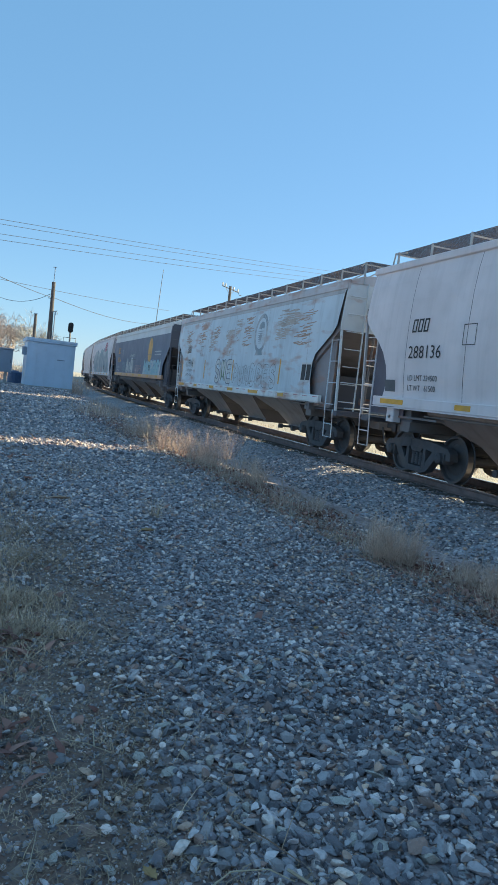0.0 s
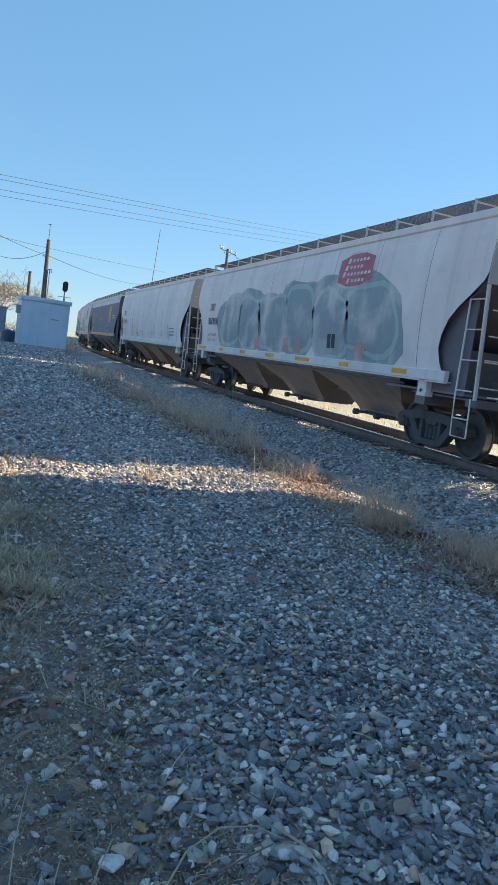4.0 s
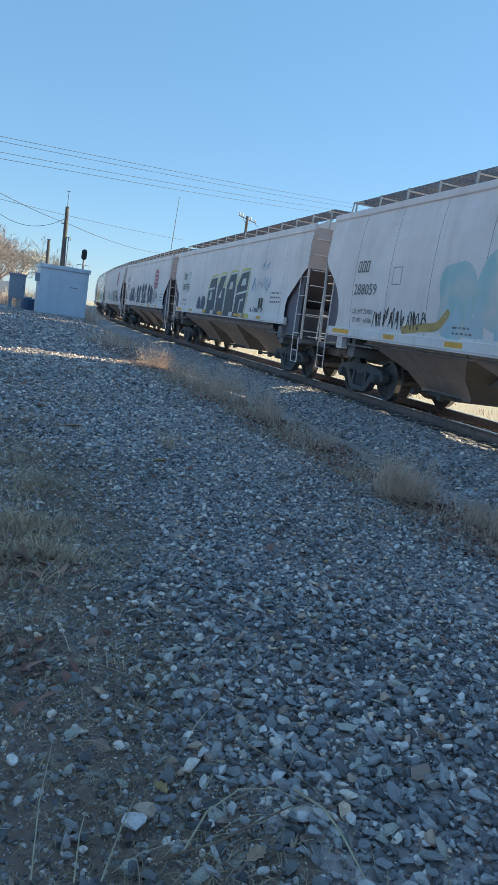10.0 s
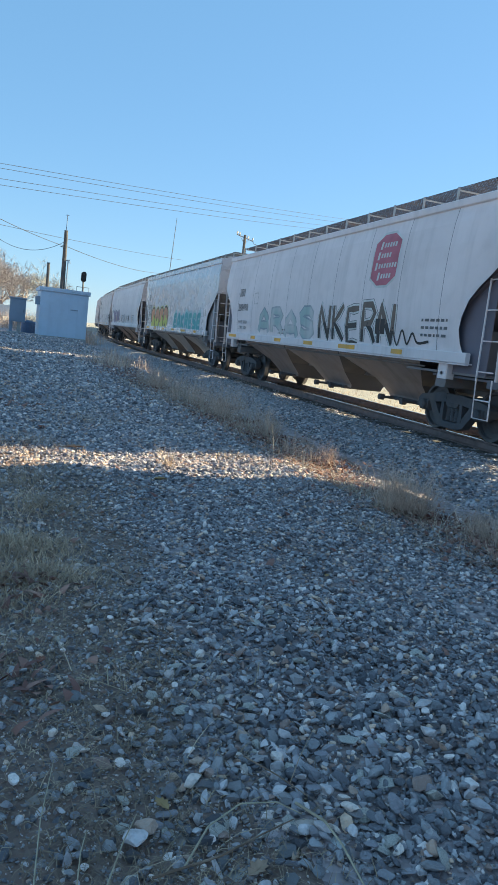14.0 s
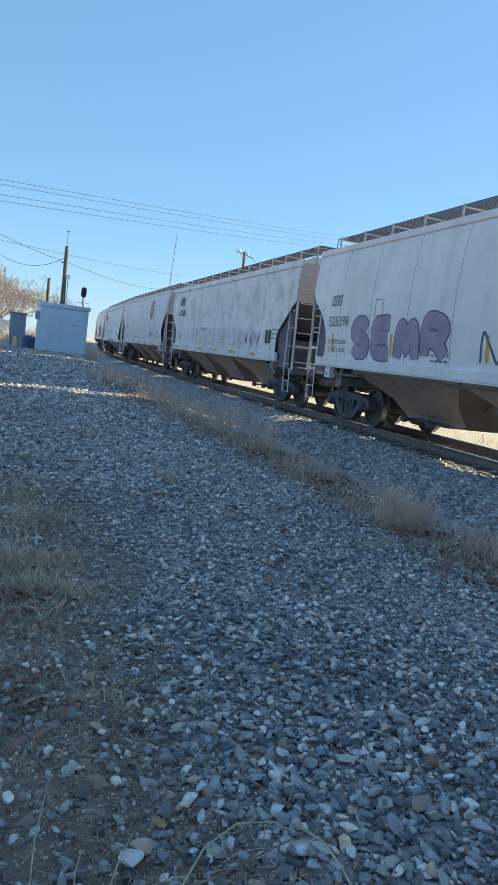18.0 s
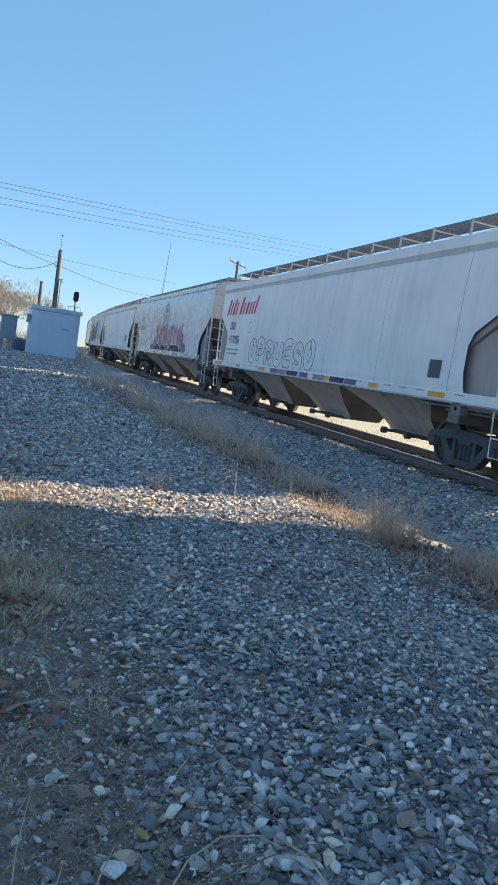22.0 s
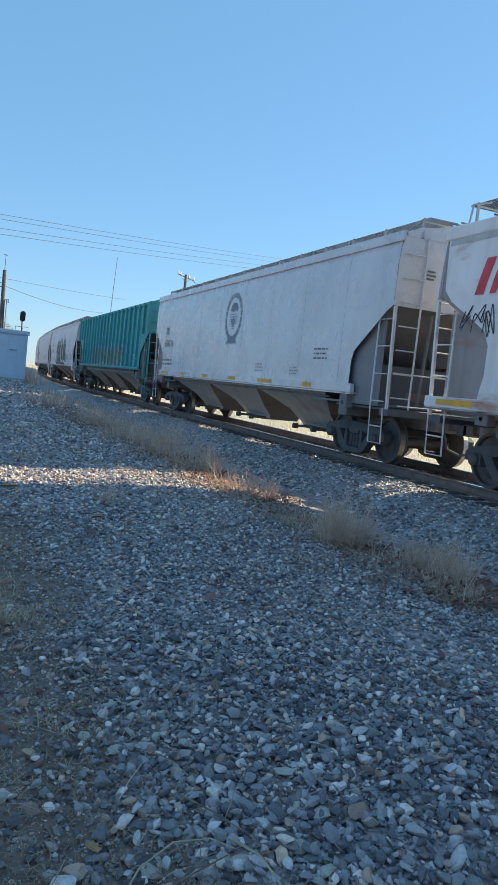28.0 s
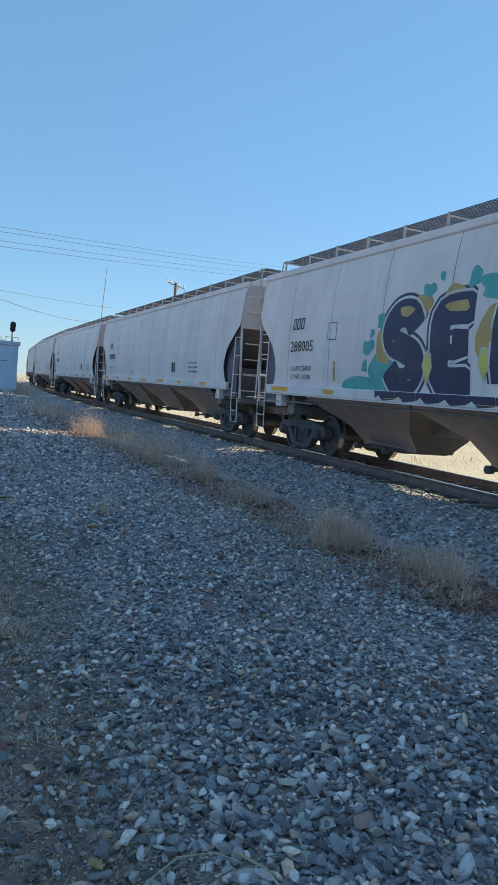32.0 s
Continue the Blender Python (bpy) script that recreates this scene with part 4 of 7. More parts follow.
# painted forms as brush lines, in their own width and height
FORMS = {
    "S": [[(0.95, 0.78), (0.7, 1), (0.3, 1), (0.06, 0.8), (0.14, 0.6), (0.5, 0.5), (0.88, 0.38), (0.94, 0.18), (0.7, 0), (0.3, 0), (0.05, 0.2)]],
    "E": [[(0.95, 1), (0.12, 0.96), (0.05, 0.5), (0.12, 0.04), (0.95, 0)], [(0.1, 0.5), (0.85, 0.54)]],
    "R": [[(0.05, 0), (0.08, 1), (0.7, 1), (0.95, 0.78), (0.7, 0.52), (0.15, 0.48)], [(0.42, 0.48), (0.75, 0.3), (1.0, 0)]],
    "M": [[(0, 0), (0.08, 0.7), (0.2, 1), (0.4, 0.75), (0.5, 0.3), (0.6, 0.75), (0.8, 1), (0.95, 0.7), (1, 0)]],
    "N": [[(0, 0), (0.06, 1), (0.5, 0.5), (0.92, 0), (1, 1)]],
    "U": [[(0.05, 1), (0.05, 0.25), (0.3, 0), (0.7, 0), (0.95, 0.25), (0.95, 1)]],
    "A": [[(0, 0), (0.2, 0.7), (0.5, 1), (0.8, 0.7), (1, 0)], [(0.15, 0.33), (0.85, 0.33)]],
    "O": [[(0.5, 1), (0.12, 0.8), (0.05, 0.3), (0.4, 0), (0.82, 0.12), (0.95, 0.6), (0.75, 0.95), (0.48, 1)]],
    "I": [[(0.5, 0), (0.45, 0.5), (0.5, 1)]],
    "P": [[(0.08, 0), (0.1, 1), (0.7, 1), (0.95, 0.75), (0.7, 0.48), (0.15, 0.44)]],
    "J": [[(0.1, 0.9), (0.75, 1), (0.62, 0.25), (0.4, 0), (0.0, 0.12)]],
    "Y": [[(0.1, 1), (0.25, 0.55), (0.6, 0.5)], [(0.95, 1), (0.6, 0.5), (0.35, 0)]],
    "K": [[(0.08, 0), (0.1, 1)], [(0.95, 1), (0.2, 0.5), (1, 0)]],
    "4": [[(0.62, 0), (0.68, 1), (0.3, 0.9), (0.05, 0.36), (0.95, 0.34)]],
    "D": [[(0.08, 0), (0.1, 1), (0.6, 1), (0.95, 0.7), (0.92, 0.3), (0.6, 0), (0.1, 0.02)]],
    "T": [[(0, 1), (1, 1)], [(0.5, 1), (0.45, 0)]],
    "w": [[(0, 0.7), (0.2, 0.1), (0.4, 0.7), (0.6, 0.1), (0.8, 0.7), (1, 0.2)]],
}
TEXTS = {}


def text_shape(body):
    if body not in TEXTS:
        cu = bpy.data.curves.new("lettering", "FONT")
        cu.body, cu.size, cu.resolution_u, cu.offset = body, 1.0, 2, 0.0
        ob = bpy.data.objects.new("lettering", cu)
        me = bpy.data.meshes.new_from_object(ob)
        TEXTS[body] = ([(v.co.x, v.co.y) for v in me.vertices], [tuple(p.vertices) for p in me.polygons])
        bpy.data.objects.remove(ob)
        bpy.data.meshes.remove(me)
        bpy.data.curves.remove(cu)
    return TEXTS[body]


def glyphs(faces):
    """The faces of a line of writing, character by character."""
    groups = []
    for f in faces:
        mine = [g for g in groups if not g[0].isdisjoint(f)]
        ids, fs = set(f), [f]
        for g in mine:
            ids |= g[0]
            fs += g[1]
            groups.remove(g)
        groups.append((ids, fs))
    return [g[1] for g in groups]


class Side:
    """The camera's side of one car: u metres from its far end towards its near end, z above the rail."""

    def __init__(self, n):
        self.car, _, _, length = CARS[n + 1]
        self.style, self.h = TRAIN[n + 1][0], length / 2
        self.rng = random.Random(100 + n)

    def lay(self, name, polys, colour, away, label=""):
        p = [[(self.h - u, z) for u, z in poly] for poly in polys]
        return part(name, skin(p, self.style, away), INK[colour], self.car, label)

    def text(self, body, u, z, size, colour="black", stretch=1.0, slant=0.0):
        vs, fs = text_shape(body)
        s = size / 0.7
        out = []
        for x, y in vs:
            zz = z + y * s
            out.append((-half_width(self.style, zz) - 0.022, self.h - u - x * s * stretch - y * s * slant, zz))
        if size < 0.115:
            tagged(part("lettering", Build().add(out, fs), INK[colour], self.car), kind="stuff")
            return
        for glyph in glyphs(fs):
            ids = sorted({i for q in glyph for i in q})
            at = {i: k for k, i in enumerate(ids)}
            part("numeral" if body[:1].isdigit() else "letter", Build().add([out[i] for i in ids], [[at[i] for i in q] for q in glyph]), INK[colour], self.car)

    def bars(self, u, z, w, h, n, colour="grey", gap=0.36):
        """Writing too small to read: n short lines of dashes."""
        polys = []
        for i in range(n):
            zz, x = z + i * h / n, u
            while x < u + w - 0.05:
                d = min(self.rng.uniform(0.05, 0.16), u + w - x)
                polys.append([(x, zz), (x + d, zz), (x + d, zz + h / n * gap), (x, zz + h / n * gap)])
                x += d + 0.05
        tagged(self.lay("stencil_line", polys, colour, 0.018), kind="stuff")

    def mark(self, u, z, h, n, colour="black", slant=0.12, weight=0.16):
        """A company mark, as plain leaning blocks."""
        for i in range(n):
            a, w = u + i * h * 0.78, h * 0.62
            t, q = h * weight, slant
            corner = lambda x, y: (x + q * (y - z), y)
            bars = [[(a, z), (a + t, z), (a + t, z + h), (a, z + h)], [(a + w - t, z), (a + w, z), (a + w, z + h), (a + w - t, z + h)], [(a + t, z + h - t * 0.8), (a + w - t, z + h - t * 0.8), (a + w - t, z + h), (a + t, z + h)], [(a + t, z), (a + w - t, z), (a + w - t, z + t * 0.8), (a + t, z + t * 0.8)]]
            self.lay("company_mark", [[corner(x, y) for x, y in b] for b in bars], colour, 0.019)

    def block_mark(self, u, z, h, colour="brightred"):
        """A company mark as plain leaning bars of uneven width and height."""
        for w, k, gap in ((0.20, 1.0, 0.13), (0.14, 0.8, 0.16), (0.20, 1.0, 0.14), (0.14, 0.8, 0.30), (0.22, 1.06, 0.13), (0.14, 0.7, 0.16), (0.20, 0.72, 0.14), (0.14, 0.72, 0.13), (0.15, 0.74, 0.12), (0.15, 1.06, 0.0)):
            self.lay("company_mark", [[(u + 0.3 * y, z + y) if side else (u + w + 0.3 * y, z + y) for side, y in ((1, 0), (0, 0), (0, h * k), (1, h * k))]], colour, 0.019)
            u += w + gap

    def square(self, u, z, w, h, colour="black", t=0.014):
        self.lay("stencil_frame", [[(u, z), (u + w, z), (u + w, z + t), (u, z + t)], [(u, z + h - t), (u + w, z + h - t), (u + w, z + h), (u, z + h)], [(u, z + t), (u + t, z + t), (u + t, z + h - t), (u, z + h - t)], [(u + w - t, z + t), (u + w, z + t), (u + w, z + h - t), (u + w - t, z + h - t)]], colour, 0.018)

    def plate(self, u, z, w=0.5, h=0.42):
        self.lay("data_plate", [[(u, z), (u + w, z), (u + w, z + h), (u, z + h)]], "white", 0.016)
        self.lay("data_panel", [[(u + 0.04, z + 0.05), (u + w * 0.46, z + 0.05), (u + w * 0.46, z + h - 0.05), (u + 0.04, z + h - 0.05)], [(u + w * 0.54, z + 0.05), (u + w - 0.04, z + 0.05), (u + w - 0.04, z + h - 0.05), (u + w * 0.54, z + h - 0.05)]], "black", 0.02)

    def octagon(self, u0, u1, z0, z1, colour="red", trim="white"):
        def oct_(g):
            a, b, c, d = u0 + g, u1 - g, z0 + g, z1 - g
            k, m = (b - a) * 0.3, (d - c) * 0.16
            return [(a + k, c), (b - k, c), (b, c + m), (b, d - m), (b - k, d), (a + k, d), (a, d - m), (a, c + m)]
        self.lay("emblem", [oct_(0)], trim, 0.016)
        self.lay("emblem_field", [oct_(0.05)], colour, 0.019)
        w, h = u1 - u0, z1 - z0
        polys = []
        for i, (a, b) in enumerate(((0.24, 0.82), (0.2, 0.7), (0.16, 0.9), (0.3, 0.75))):
            zz = z1 - h * (0.24 + 0.185 * i)
            x = u0 + w * a
            polys.append([(x, zz - h * 0.07), (x + w * 0.07, zz - h * 0.07), (x + w * 0.09, zz + h * 0.07), (x + w * 0.02, zz + h * 0.07)])
            x += w * 0.13
            while x < u0 + w * b:
                polys.append([(x, zz - h * 0.04), (x + w * 0.06, zz - h * 0.04), (x + w * 0.07, zz + h * 0.04), (x + w * 0.01, zz + h * 0.04)])
                x += w * 0.095
        tagged(self.lay("emblem_lettering", polys, trim, 0.022), kind="stuff")

    def oval(self, u, z, w, h, colour="emblem"):
        """A plain ring with a dark figure, a barred shield and a ribbon below."""
        ell = lambda k, n=40: [(u + w * k * math.cos(2 * math.pi * i / n), z + h * k * math.sin(2 * math.pi * i / n)) for i in range(n + 1)]
        self.brush("emblem_ring", [ell(0.9)], 0.13, colour, 0.0160, "dark oval ring", False)
        dash = [[(u + w * 0.9 * math.cos(a - 0.05), z + h * 0.9 * math.sin(a - 0.05)), (u + w * 0.9 * math.cos(a + 0.05), z + h * 0.9 * math.sin(a + 0.05))] for a in [math.pi * (-0.2 + 1.4 * k / 14) for k in range(15)]]
        tagged(self.brush("emblem_lettering", dash, 0.085, "bodygrey", 0.0175, "", False), kind="stuff")
        self.lay("emblem_figure", [[(u - w * 0.42, z + h * 0.26), (u - w * 0.3, z + h * 0.5), (u, z + h * 0.6), (u + w * 0.3, z + h * 0.56), (u + w * 0.48, z + h * 0.34), (u + w * 0.42, z + h * 0.2), (u + w * 0.2, z + h * 0.28), (u, z + h * 0.2)]], colour, 0.0190)
        self.lay("emblem_leaf", [[(u, z + h * 0.05), (u + w * 0.1, z - h * 0.12), (u + w * 0.28, z - h * 0.1), (u + w * 0.14, z - h * 0.3), (u, z - h * 0.44), (u - w * 0.14, z - h * 0.3), (u - w * 0.28, z - h * 0.1), (u - w * 0.1, z - h * 0.12)]], colour, 0.0200)
        bars = [[(u - w * k, z + h * (0.10 - 0.1 * i)), (u + w * k, z + h * (0.10 - 0.1 * i))] for i, k in enumerate((0.46, 0.46, 0.45, 0.43, 0.38, 0.30, 0.2))]
        tagged(self.brush("emblem_bar", bars, 0.022, colour, 0.0170, "", False), kind="stuff")
        self.lay("emblem_ribbon", [[(u - w * 0.62, z - h * 1.12), (u + w * 0.62, z - h * 1.12), (u + w * 0.5, z - h * 1.0), (u + w * 0.42, z - h * 0.84), (u - w * 0.42, z - h * 0.84), (u - w * 0.5, z - h * 1.0)]], colour, 0.0210)

    def blob(self, cu, cz, w, h, rough=0.12, n=22, square=3.0):
        r, pts = self.rng, []
        ph = [r.uniform(0, 6.28) for _ in range(4)]
        for i in range(n):
            a = 2 * math.pi * i / n
            c, s = math.cos(a), math.sin(a)
            k = (abs(c) ** square + abs(s) ** square) ** (-1 / square)
            k *= 1 + rough * (math.sin(2 * a + ph[0]) + 0.7 * math.sin(3 * a + ph[1]) + 0.5 * math.sin(5 * a + ph[2]))
            pts.append((cu + w / 2 * k * c, min(max(cz + h / 2 * k * s, 1.34), 4.1)))
        return pts

    def letters(self, u0, u1, z0, z1, n, fill, line, halo=None, halo2=None, label="", bold=0.06, spike=0.0, cuts=True):
        """A throw-up: a cloud, outlined bulging shapes, slots cut into them."""
        r, w, h = self.rng, (u1 - u0) / n, z1 - z0
        if halo:
            tagged(self.lay("graffiti_cloud", [self.blob(u0 + w * (i + 0.5), (z0 + z1) / 2 + r.uniform(-0.1, 0.1) * h, w * 1.5, h * 1.25, 0.1) for i in range(n)], halo, 0.0150, label), kind="stuff")
        if halo2:
            tagged(self.lay("graffiti_cloud", [self.blob(u0 + (u1 - u0) * r.uniform(0, 1), z0 + h * r.uniform(0.3, 1.15), w * 0.7, h * 0.35, 0.1) for i in range(n + 2)], halo2, 0.0158), kind="stuff")
        out, fil, cut, spikes = [], [], [], []
        for i in range(n):
            cu, cz = u0 + w * (i + 0.5), (z0 + z1) / 2 + r.uniform(-0.06, 0.06) * h
            ww, hh, seed = w * r.uniform(0.98, 1.15), h * r.uniform(0.9, 1.05), r.random()
            st = r.getstate()
            out.append(self.blob(cu, cz, ww + bold * 2, hh + bold * 2, 0.09, 20, r.uniform(2.4, 4.5)))
            r.setstate(st)
            fil.append(self.blob(cu, cz, ww - bold * 0.3, hh - bold * 0.3, 0.09, 20, r.uniform(2.4, 4.5)))
            if spike:
                for k in range(3):
                    a = cu + ww * r.uniform(-0.45, 0.45)
                    spikes.append([(a - 0.1, cz + hh * 0.35), (a + 0.1, cz + hh * 0.35), (a + r.uniform(-0.15, 0.15), min(4.1, cz + hh * (0.5 + spike)))])
            if cuts:
                lean = r.uniform(-0.1, 0.1)
                a = cu + ww * r.uniform(-0.14, 0.14)
                for s in (r.choice((0.5, -0.5)), r.choice((0.22, -0.22))):
                    t = 0.035 + 0.06 * r.random()
                    y0, y1 = cz + hh * s, cz + hh * s * 0.15
                    cut.append([(a - t, y0), (a + t, y0), (a + t * 0.5 + lean, y1), (a - t * 0.5 + lean, y1)])
                    a += ww * r.uniform(-0.3, 0.3)
                e = self.blob(cu + ww * r.uniform(-0.2, 0.2), cz + hh * r.uniform(0.1, 0.3), ww * 0.16, hh * 0.12, 0.05, 8)
                cut.append(e)
        for i, (a, b) in enumerate(zip(out, fil)):
            o = self.lay("graffiti_letter", [b], fill, 0.0195, label)
            e = self.lay("letter_outline", [a], line, 0.0170)
            e.parent = o
        if spikes:
            tagged(self.lay("graffiti_spike", spikes, line, 0.0172), kind="stuff")
        if cut:
            tagged(self.lay("graffiti_slot", cut, line, 0.0220), kind="stuff")

    def scrawl(self, u0, u1, z0, z1, n, colour="black", t=0.022):
        """A quick tag in one thin line."""
        r, polys = self.rng, []
        w, h = (u1 - u0) / n, z1 - z0
        for i in range(n):
            a = u0 + w * i
            pts = [(a + w * r.uniform(0.0, 0.2), z0 + h * r.uniform(0, 0.3))]
            for k in range(r.randint(4, 6)):
                pts.append((a + w * r.uniform(0.0, 1.05), z0 + h * (r.uniform(0.6, 1) if k % 2 == 0 else r.uniform(0, 0.45))))
            sm = []
            for k in range(len(pts) - 1):
                p0, p1, p2, p3 = pts[max(k - 1, 0)], pts[k], pts[k + 1], pts[min(k + 2, len(pts) - 1)]
                for q in range(5):
                    x = q / 5
                    sm.append(tuple(0.5 * (2 * p1[j] + (p2[j] - p0[j]) * x + (2 * p0[j] - 5 * p1[j] + 4 * p2[j] - p3[j]) * x * x + (3 * p1[j] - p0[j] - 3 * p2[j] + p3[j]) * x ** 3) for j in (0, 1)))
            for p, q in zip(sm[:-1], sm[1:]):
                d = math.hypot(q[0] - p[0], q[1] - p[1])
                if d > 0.01:
                    nx, nz = -(q[1] - p[1]) / d * t / 2, (q[0] - p[0]) / d * t / 2
                    polys.append([(p[0] + nx, p[1] + nz), (q[0] + nx, q[1] + nz), (q[0] - nx, q[1] - nz), (p[0] - nx, p[1] - nz)])
        tagged(self.lay("graffiti_tag", polys, colour, 0.0185), kind="stuff")

    def ribbon(self, pts, w, away, smooth=True):
        """Left and right edge of a brush line w wide along (u, z) points, and its mesh."""
        if smooth and len(pts) > 2:
            sm = []
            for k in range(len(pts) - 1):
                p0, p1, p2, p3 = pts[max(k - 1, 0)], pts[k], pts[k + 1], pts[min(k + 2, len(pts) - 1)]
                for q in range(5):
                    x = q / 5
                    sm.append(tuple(0.5 * (2 * p1[j] + (p2[j] - p0[j]) * x + (2 * p0[j] - 5 * p1[j] + 4 * p2[j] - p3[j]) * x * x + (3 * p1[j] - p0[j] - 3 * p2[j] + p3[j]) * x ** 3) for j in (0, 1)))
            pts = sm + [pts[-1]]
        else:
            sm = []
            for p, q in zip(pts[:-1], pts[1:]):
                n = max(1, int(math.hypot(q[0] - p[0], q[1] - p[1]) / 0.25))
                sm += [(p[0] + (q[0] - p[0]) * k / n, p[1] + (q[1] - p[1]) * k / n) for k in range(n)]
            pts = sm + [pts[-1]]
        left, right = [], []
        n = len(pts)
        for i, p in enumerate(pts):
            a, b = pts[max(i - 1, 0)], pts[min(i + 1, n - 1)]
            d = Vector((b[0] - a[0], b[1] - a[1]))
            d = d.normalized() if d.length > 1e-6 else Vector((1, 0))
            k = w / 2 * (1.0 if 0 < i < n - 1 else 0.8)
            left.append((p[0] - d.y * k, min(max(p[1] + d.x * k, 1.33), 4.0)))
            right.append((p[0] + d.y * k, min(max(p[1] - d.x * k, 1.33), 4.0)))
        verts = []
        for i, (l, r) in enumerate(zip(left, right)):
            x = away + 0.0005 * i / n
            verts += [(-half_width(self.style, l[1]) - x, self.h - l[0], l[1]), (-half_width(self.style, r[1]) - x, self.h - r[0], r[1])]
        return left, right, verts, [(2 * i, 2 * i + 1, 2 * i + 3, 2 * i + 2) for i in range(n - 1)]

    def brush(self, name, lines, w, colour, away=0.0186, label="", smooth=True, below=None):
        """Brush lines in one colour; with below, only what lies under that height."""
        b = Build()
        for i, pts in enumerate(lines):
            _, _, v, f = self.ribbon(pts, w, away + 0.00006 * (i % 9), smooth)
            b.add(v, [q for q in f if below is None or sum(v[k][2] for k in q) / 4 < below])
        if not b.f:
            return None
        return part(name, b, INK[colour], self.car, label)

    def throw(self, word, u0, u1, z0, z1, w, fill, line, halo=None, bold=0.05, hb=0.16, smooth=True, fill2=None, label="", hollow=False, wave=0.0, inline=None):
        """A painted piece: one form beside the other in fat brush lines, each with an even outline; hollow ones are outlined alone."""
        n = len(word)
        cw = (u1 - u0) / n
        every = []
        for i, ch in enumerate(word):
            lift = wave * math.sin(i * 2.1 + 0.5)
            a = cw * 0.5 - max(0.0, cw * 0.5 - w * 0.55)
            every.append([[(u0 + cw * i + a + (cw - 2 * a) * x, z0 + w / 2 + lift + (z1 - z0 - w) * y) for x, y in ln] for ln in FORMS[ch]])
        if halo:
            tagged(self.brush("graffiti_cloud", [ln for f in every for ln in f], w + 2 * hb, halo, 0.0146, "", smooth), kind="stuff")
        for i, f in enumerate(every):
            off = 0.00025 * (i % 4)
            if hollow:
                rims = []
                for ln in f:
                    l, r, _, _ = self.ribbon(ln, w, 0.018, smooth)
                    rims.append(l + r[::-1] + l[:1])
                self.brush("graffiti_letter", rims, bold, line, 0.0186, label, False)
                continue
            o = self.brush("graffiti_letter", f, w, fill, 0.0196 + off, label, smooth)
            self.brush("letter_outline", f, w + 2 * bold, line, 0.0168 + off, "", smooth).parent = o
            if fill2:
                q = self.brush("letter_base", f, w, fill2, 0.0206 + off, "", smooth, z0 + (z1 - z0) * 0.5)
                if q:
                    tagged(q, kind="stuff").parent = o
            if inline:
                q = self.brush("letter_inline", [ln[max(1, len(ln) // 3):] if len(ln) > 3 else ln for ln in f], 0.028, inline, 0.0216 + off, "", smooth)
                tagged(q, kind="stuff").parent = o

    def streaks(self, spots, colour="rust"):
        """Rust that has run in short level dashes."""
        r, lines = self.rng, []
        for u, z, w, h in spots:
            for k in range(int(12 + h * 28)):
                a, zz = u + r.uniform(-0.5, 0.3) * w, z + r.uniform(-0.5, 0.5) * h
                d = w * r.uniform(0.2, 0.7)
                lines.append([(a, zz), (a + d * 0.5, zz + r.uniform(-0.01, 0.02)), (a + d, zz + r.uniform(0.0, 0.04))])
        tagged(self.brush("rust_streak", lines, 0.024, colour, 0.0150), kind="stuff")

    def uprights(self, us, colour="yellow", z0=1.62, z1=2.25):
        for u in us:
            self.lay("yellow_bar", [[(u, z0), (u + 0.09, z0), (u + 0.09, z1), (u, z1)]], colour, 0.0175)


def small_print(s, u=1.9, z=1.68, ld="224500", lt="61500", colour="black"):
    s.text("LD LMT " + ld, u, z + 0.19, 0.105, colour)
    s.text("LT WT   " + lt, u, z, 0.105, colour)


def rounded_car(n, number, marks=3, ink_="grey", emblem=True, u=1.92, plate=True, ld="224500", lt="61500"):
    s = Side(n)
    s.mark(u, 2.76, 0.25, marks, ink_)
    if number:
        s.text(number, u - 0.05, 2.27, 0.24, ink_, 1.08)
    else:
        s.bars(u - 0.05, 2.26, 1.2, 0.27, 1, ink_, 0.9)
    small_print(s, u, 1.66, ld, lt, ink_)
    s.square(3.6, 2.48, 0.36, 0.36, ink_)
    if plate:
        s.plate(12.1, 1.70)
    s.bars(14.0, 1.75, 0.9, 0.42, 3)
    s.bars(6.0, 1.60, 0.6, 0.2, 2)
    if emblem:
        s.octagon(11.60, 12.80, 2.72, 3.90)
    return s


s = rounded_car(0, "288136", 3, "black", False, 1.95)
s.lay("stencil_box", [[(1.1, 1.62), (1.5, 1.62), (1.5, 1.85), (1.1, 1.85)]], "grey", 0.018)
s = Side(1)
s.mark(2.0, 2.62, 0.27, 3, "grey")
s.lay("number_patch", [[(2.86, 2.01), (3.36, 2.01), (3.36, 2.42), (2.86, 2.42)]], "white", 0.0150)
s.text("119314", 1.95, 2.05, 0.30, "black", 0.92)
small_print(s, 2.0, 1.66)
s.square(4.1, 2.5, 0.34, 0.36)
s.oval(11.0, 3.1, 0.56, 0.60, "fadeblue")
s.streaks([(12.9, 3.45, 1.3, 0.5), (12.7, 3.0, 1.0, 0.3)], "palerust")
s.throw("SME", 6.4, 8.5, 1.50, 2.3, 0.14, "white", "slate", None, 0.03, label="white graffiti outlined in black")
s.throw("M", 7.1, 7.8, 1.5, 2.3, 0.22, "green", "slate", None, 0.03)
s.throw("PUNDRES", 8.6, 12.7, 1.46, 2.15, 0.17, "white", "grey", None, 0.016, hollow=True, label="thin dark outlined graffiti")
s.streaks([(1.9, 3.25, 0.8, 0.55), (4.0, 3.35, 0.9, 0.8), (6.0, 3.3, 0.7, 0.5), (9.6, 3.2, 0.8, 0.9), (14.2, 3.1, 1.0, 0.9)])
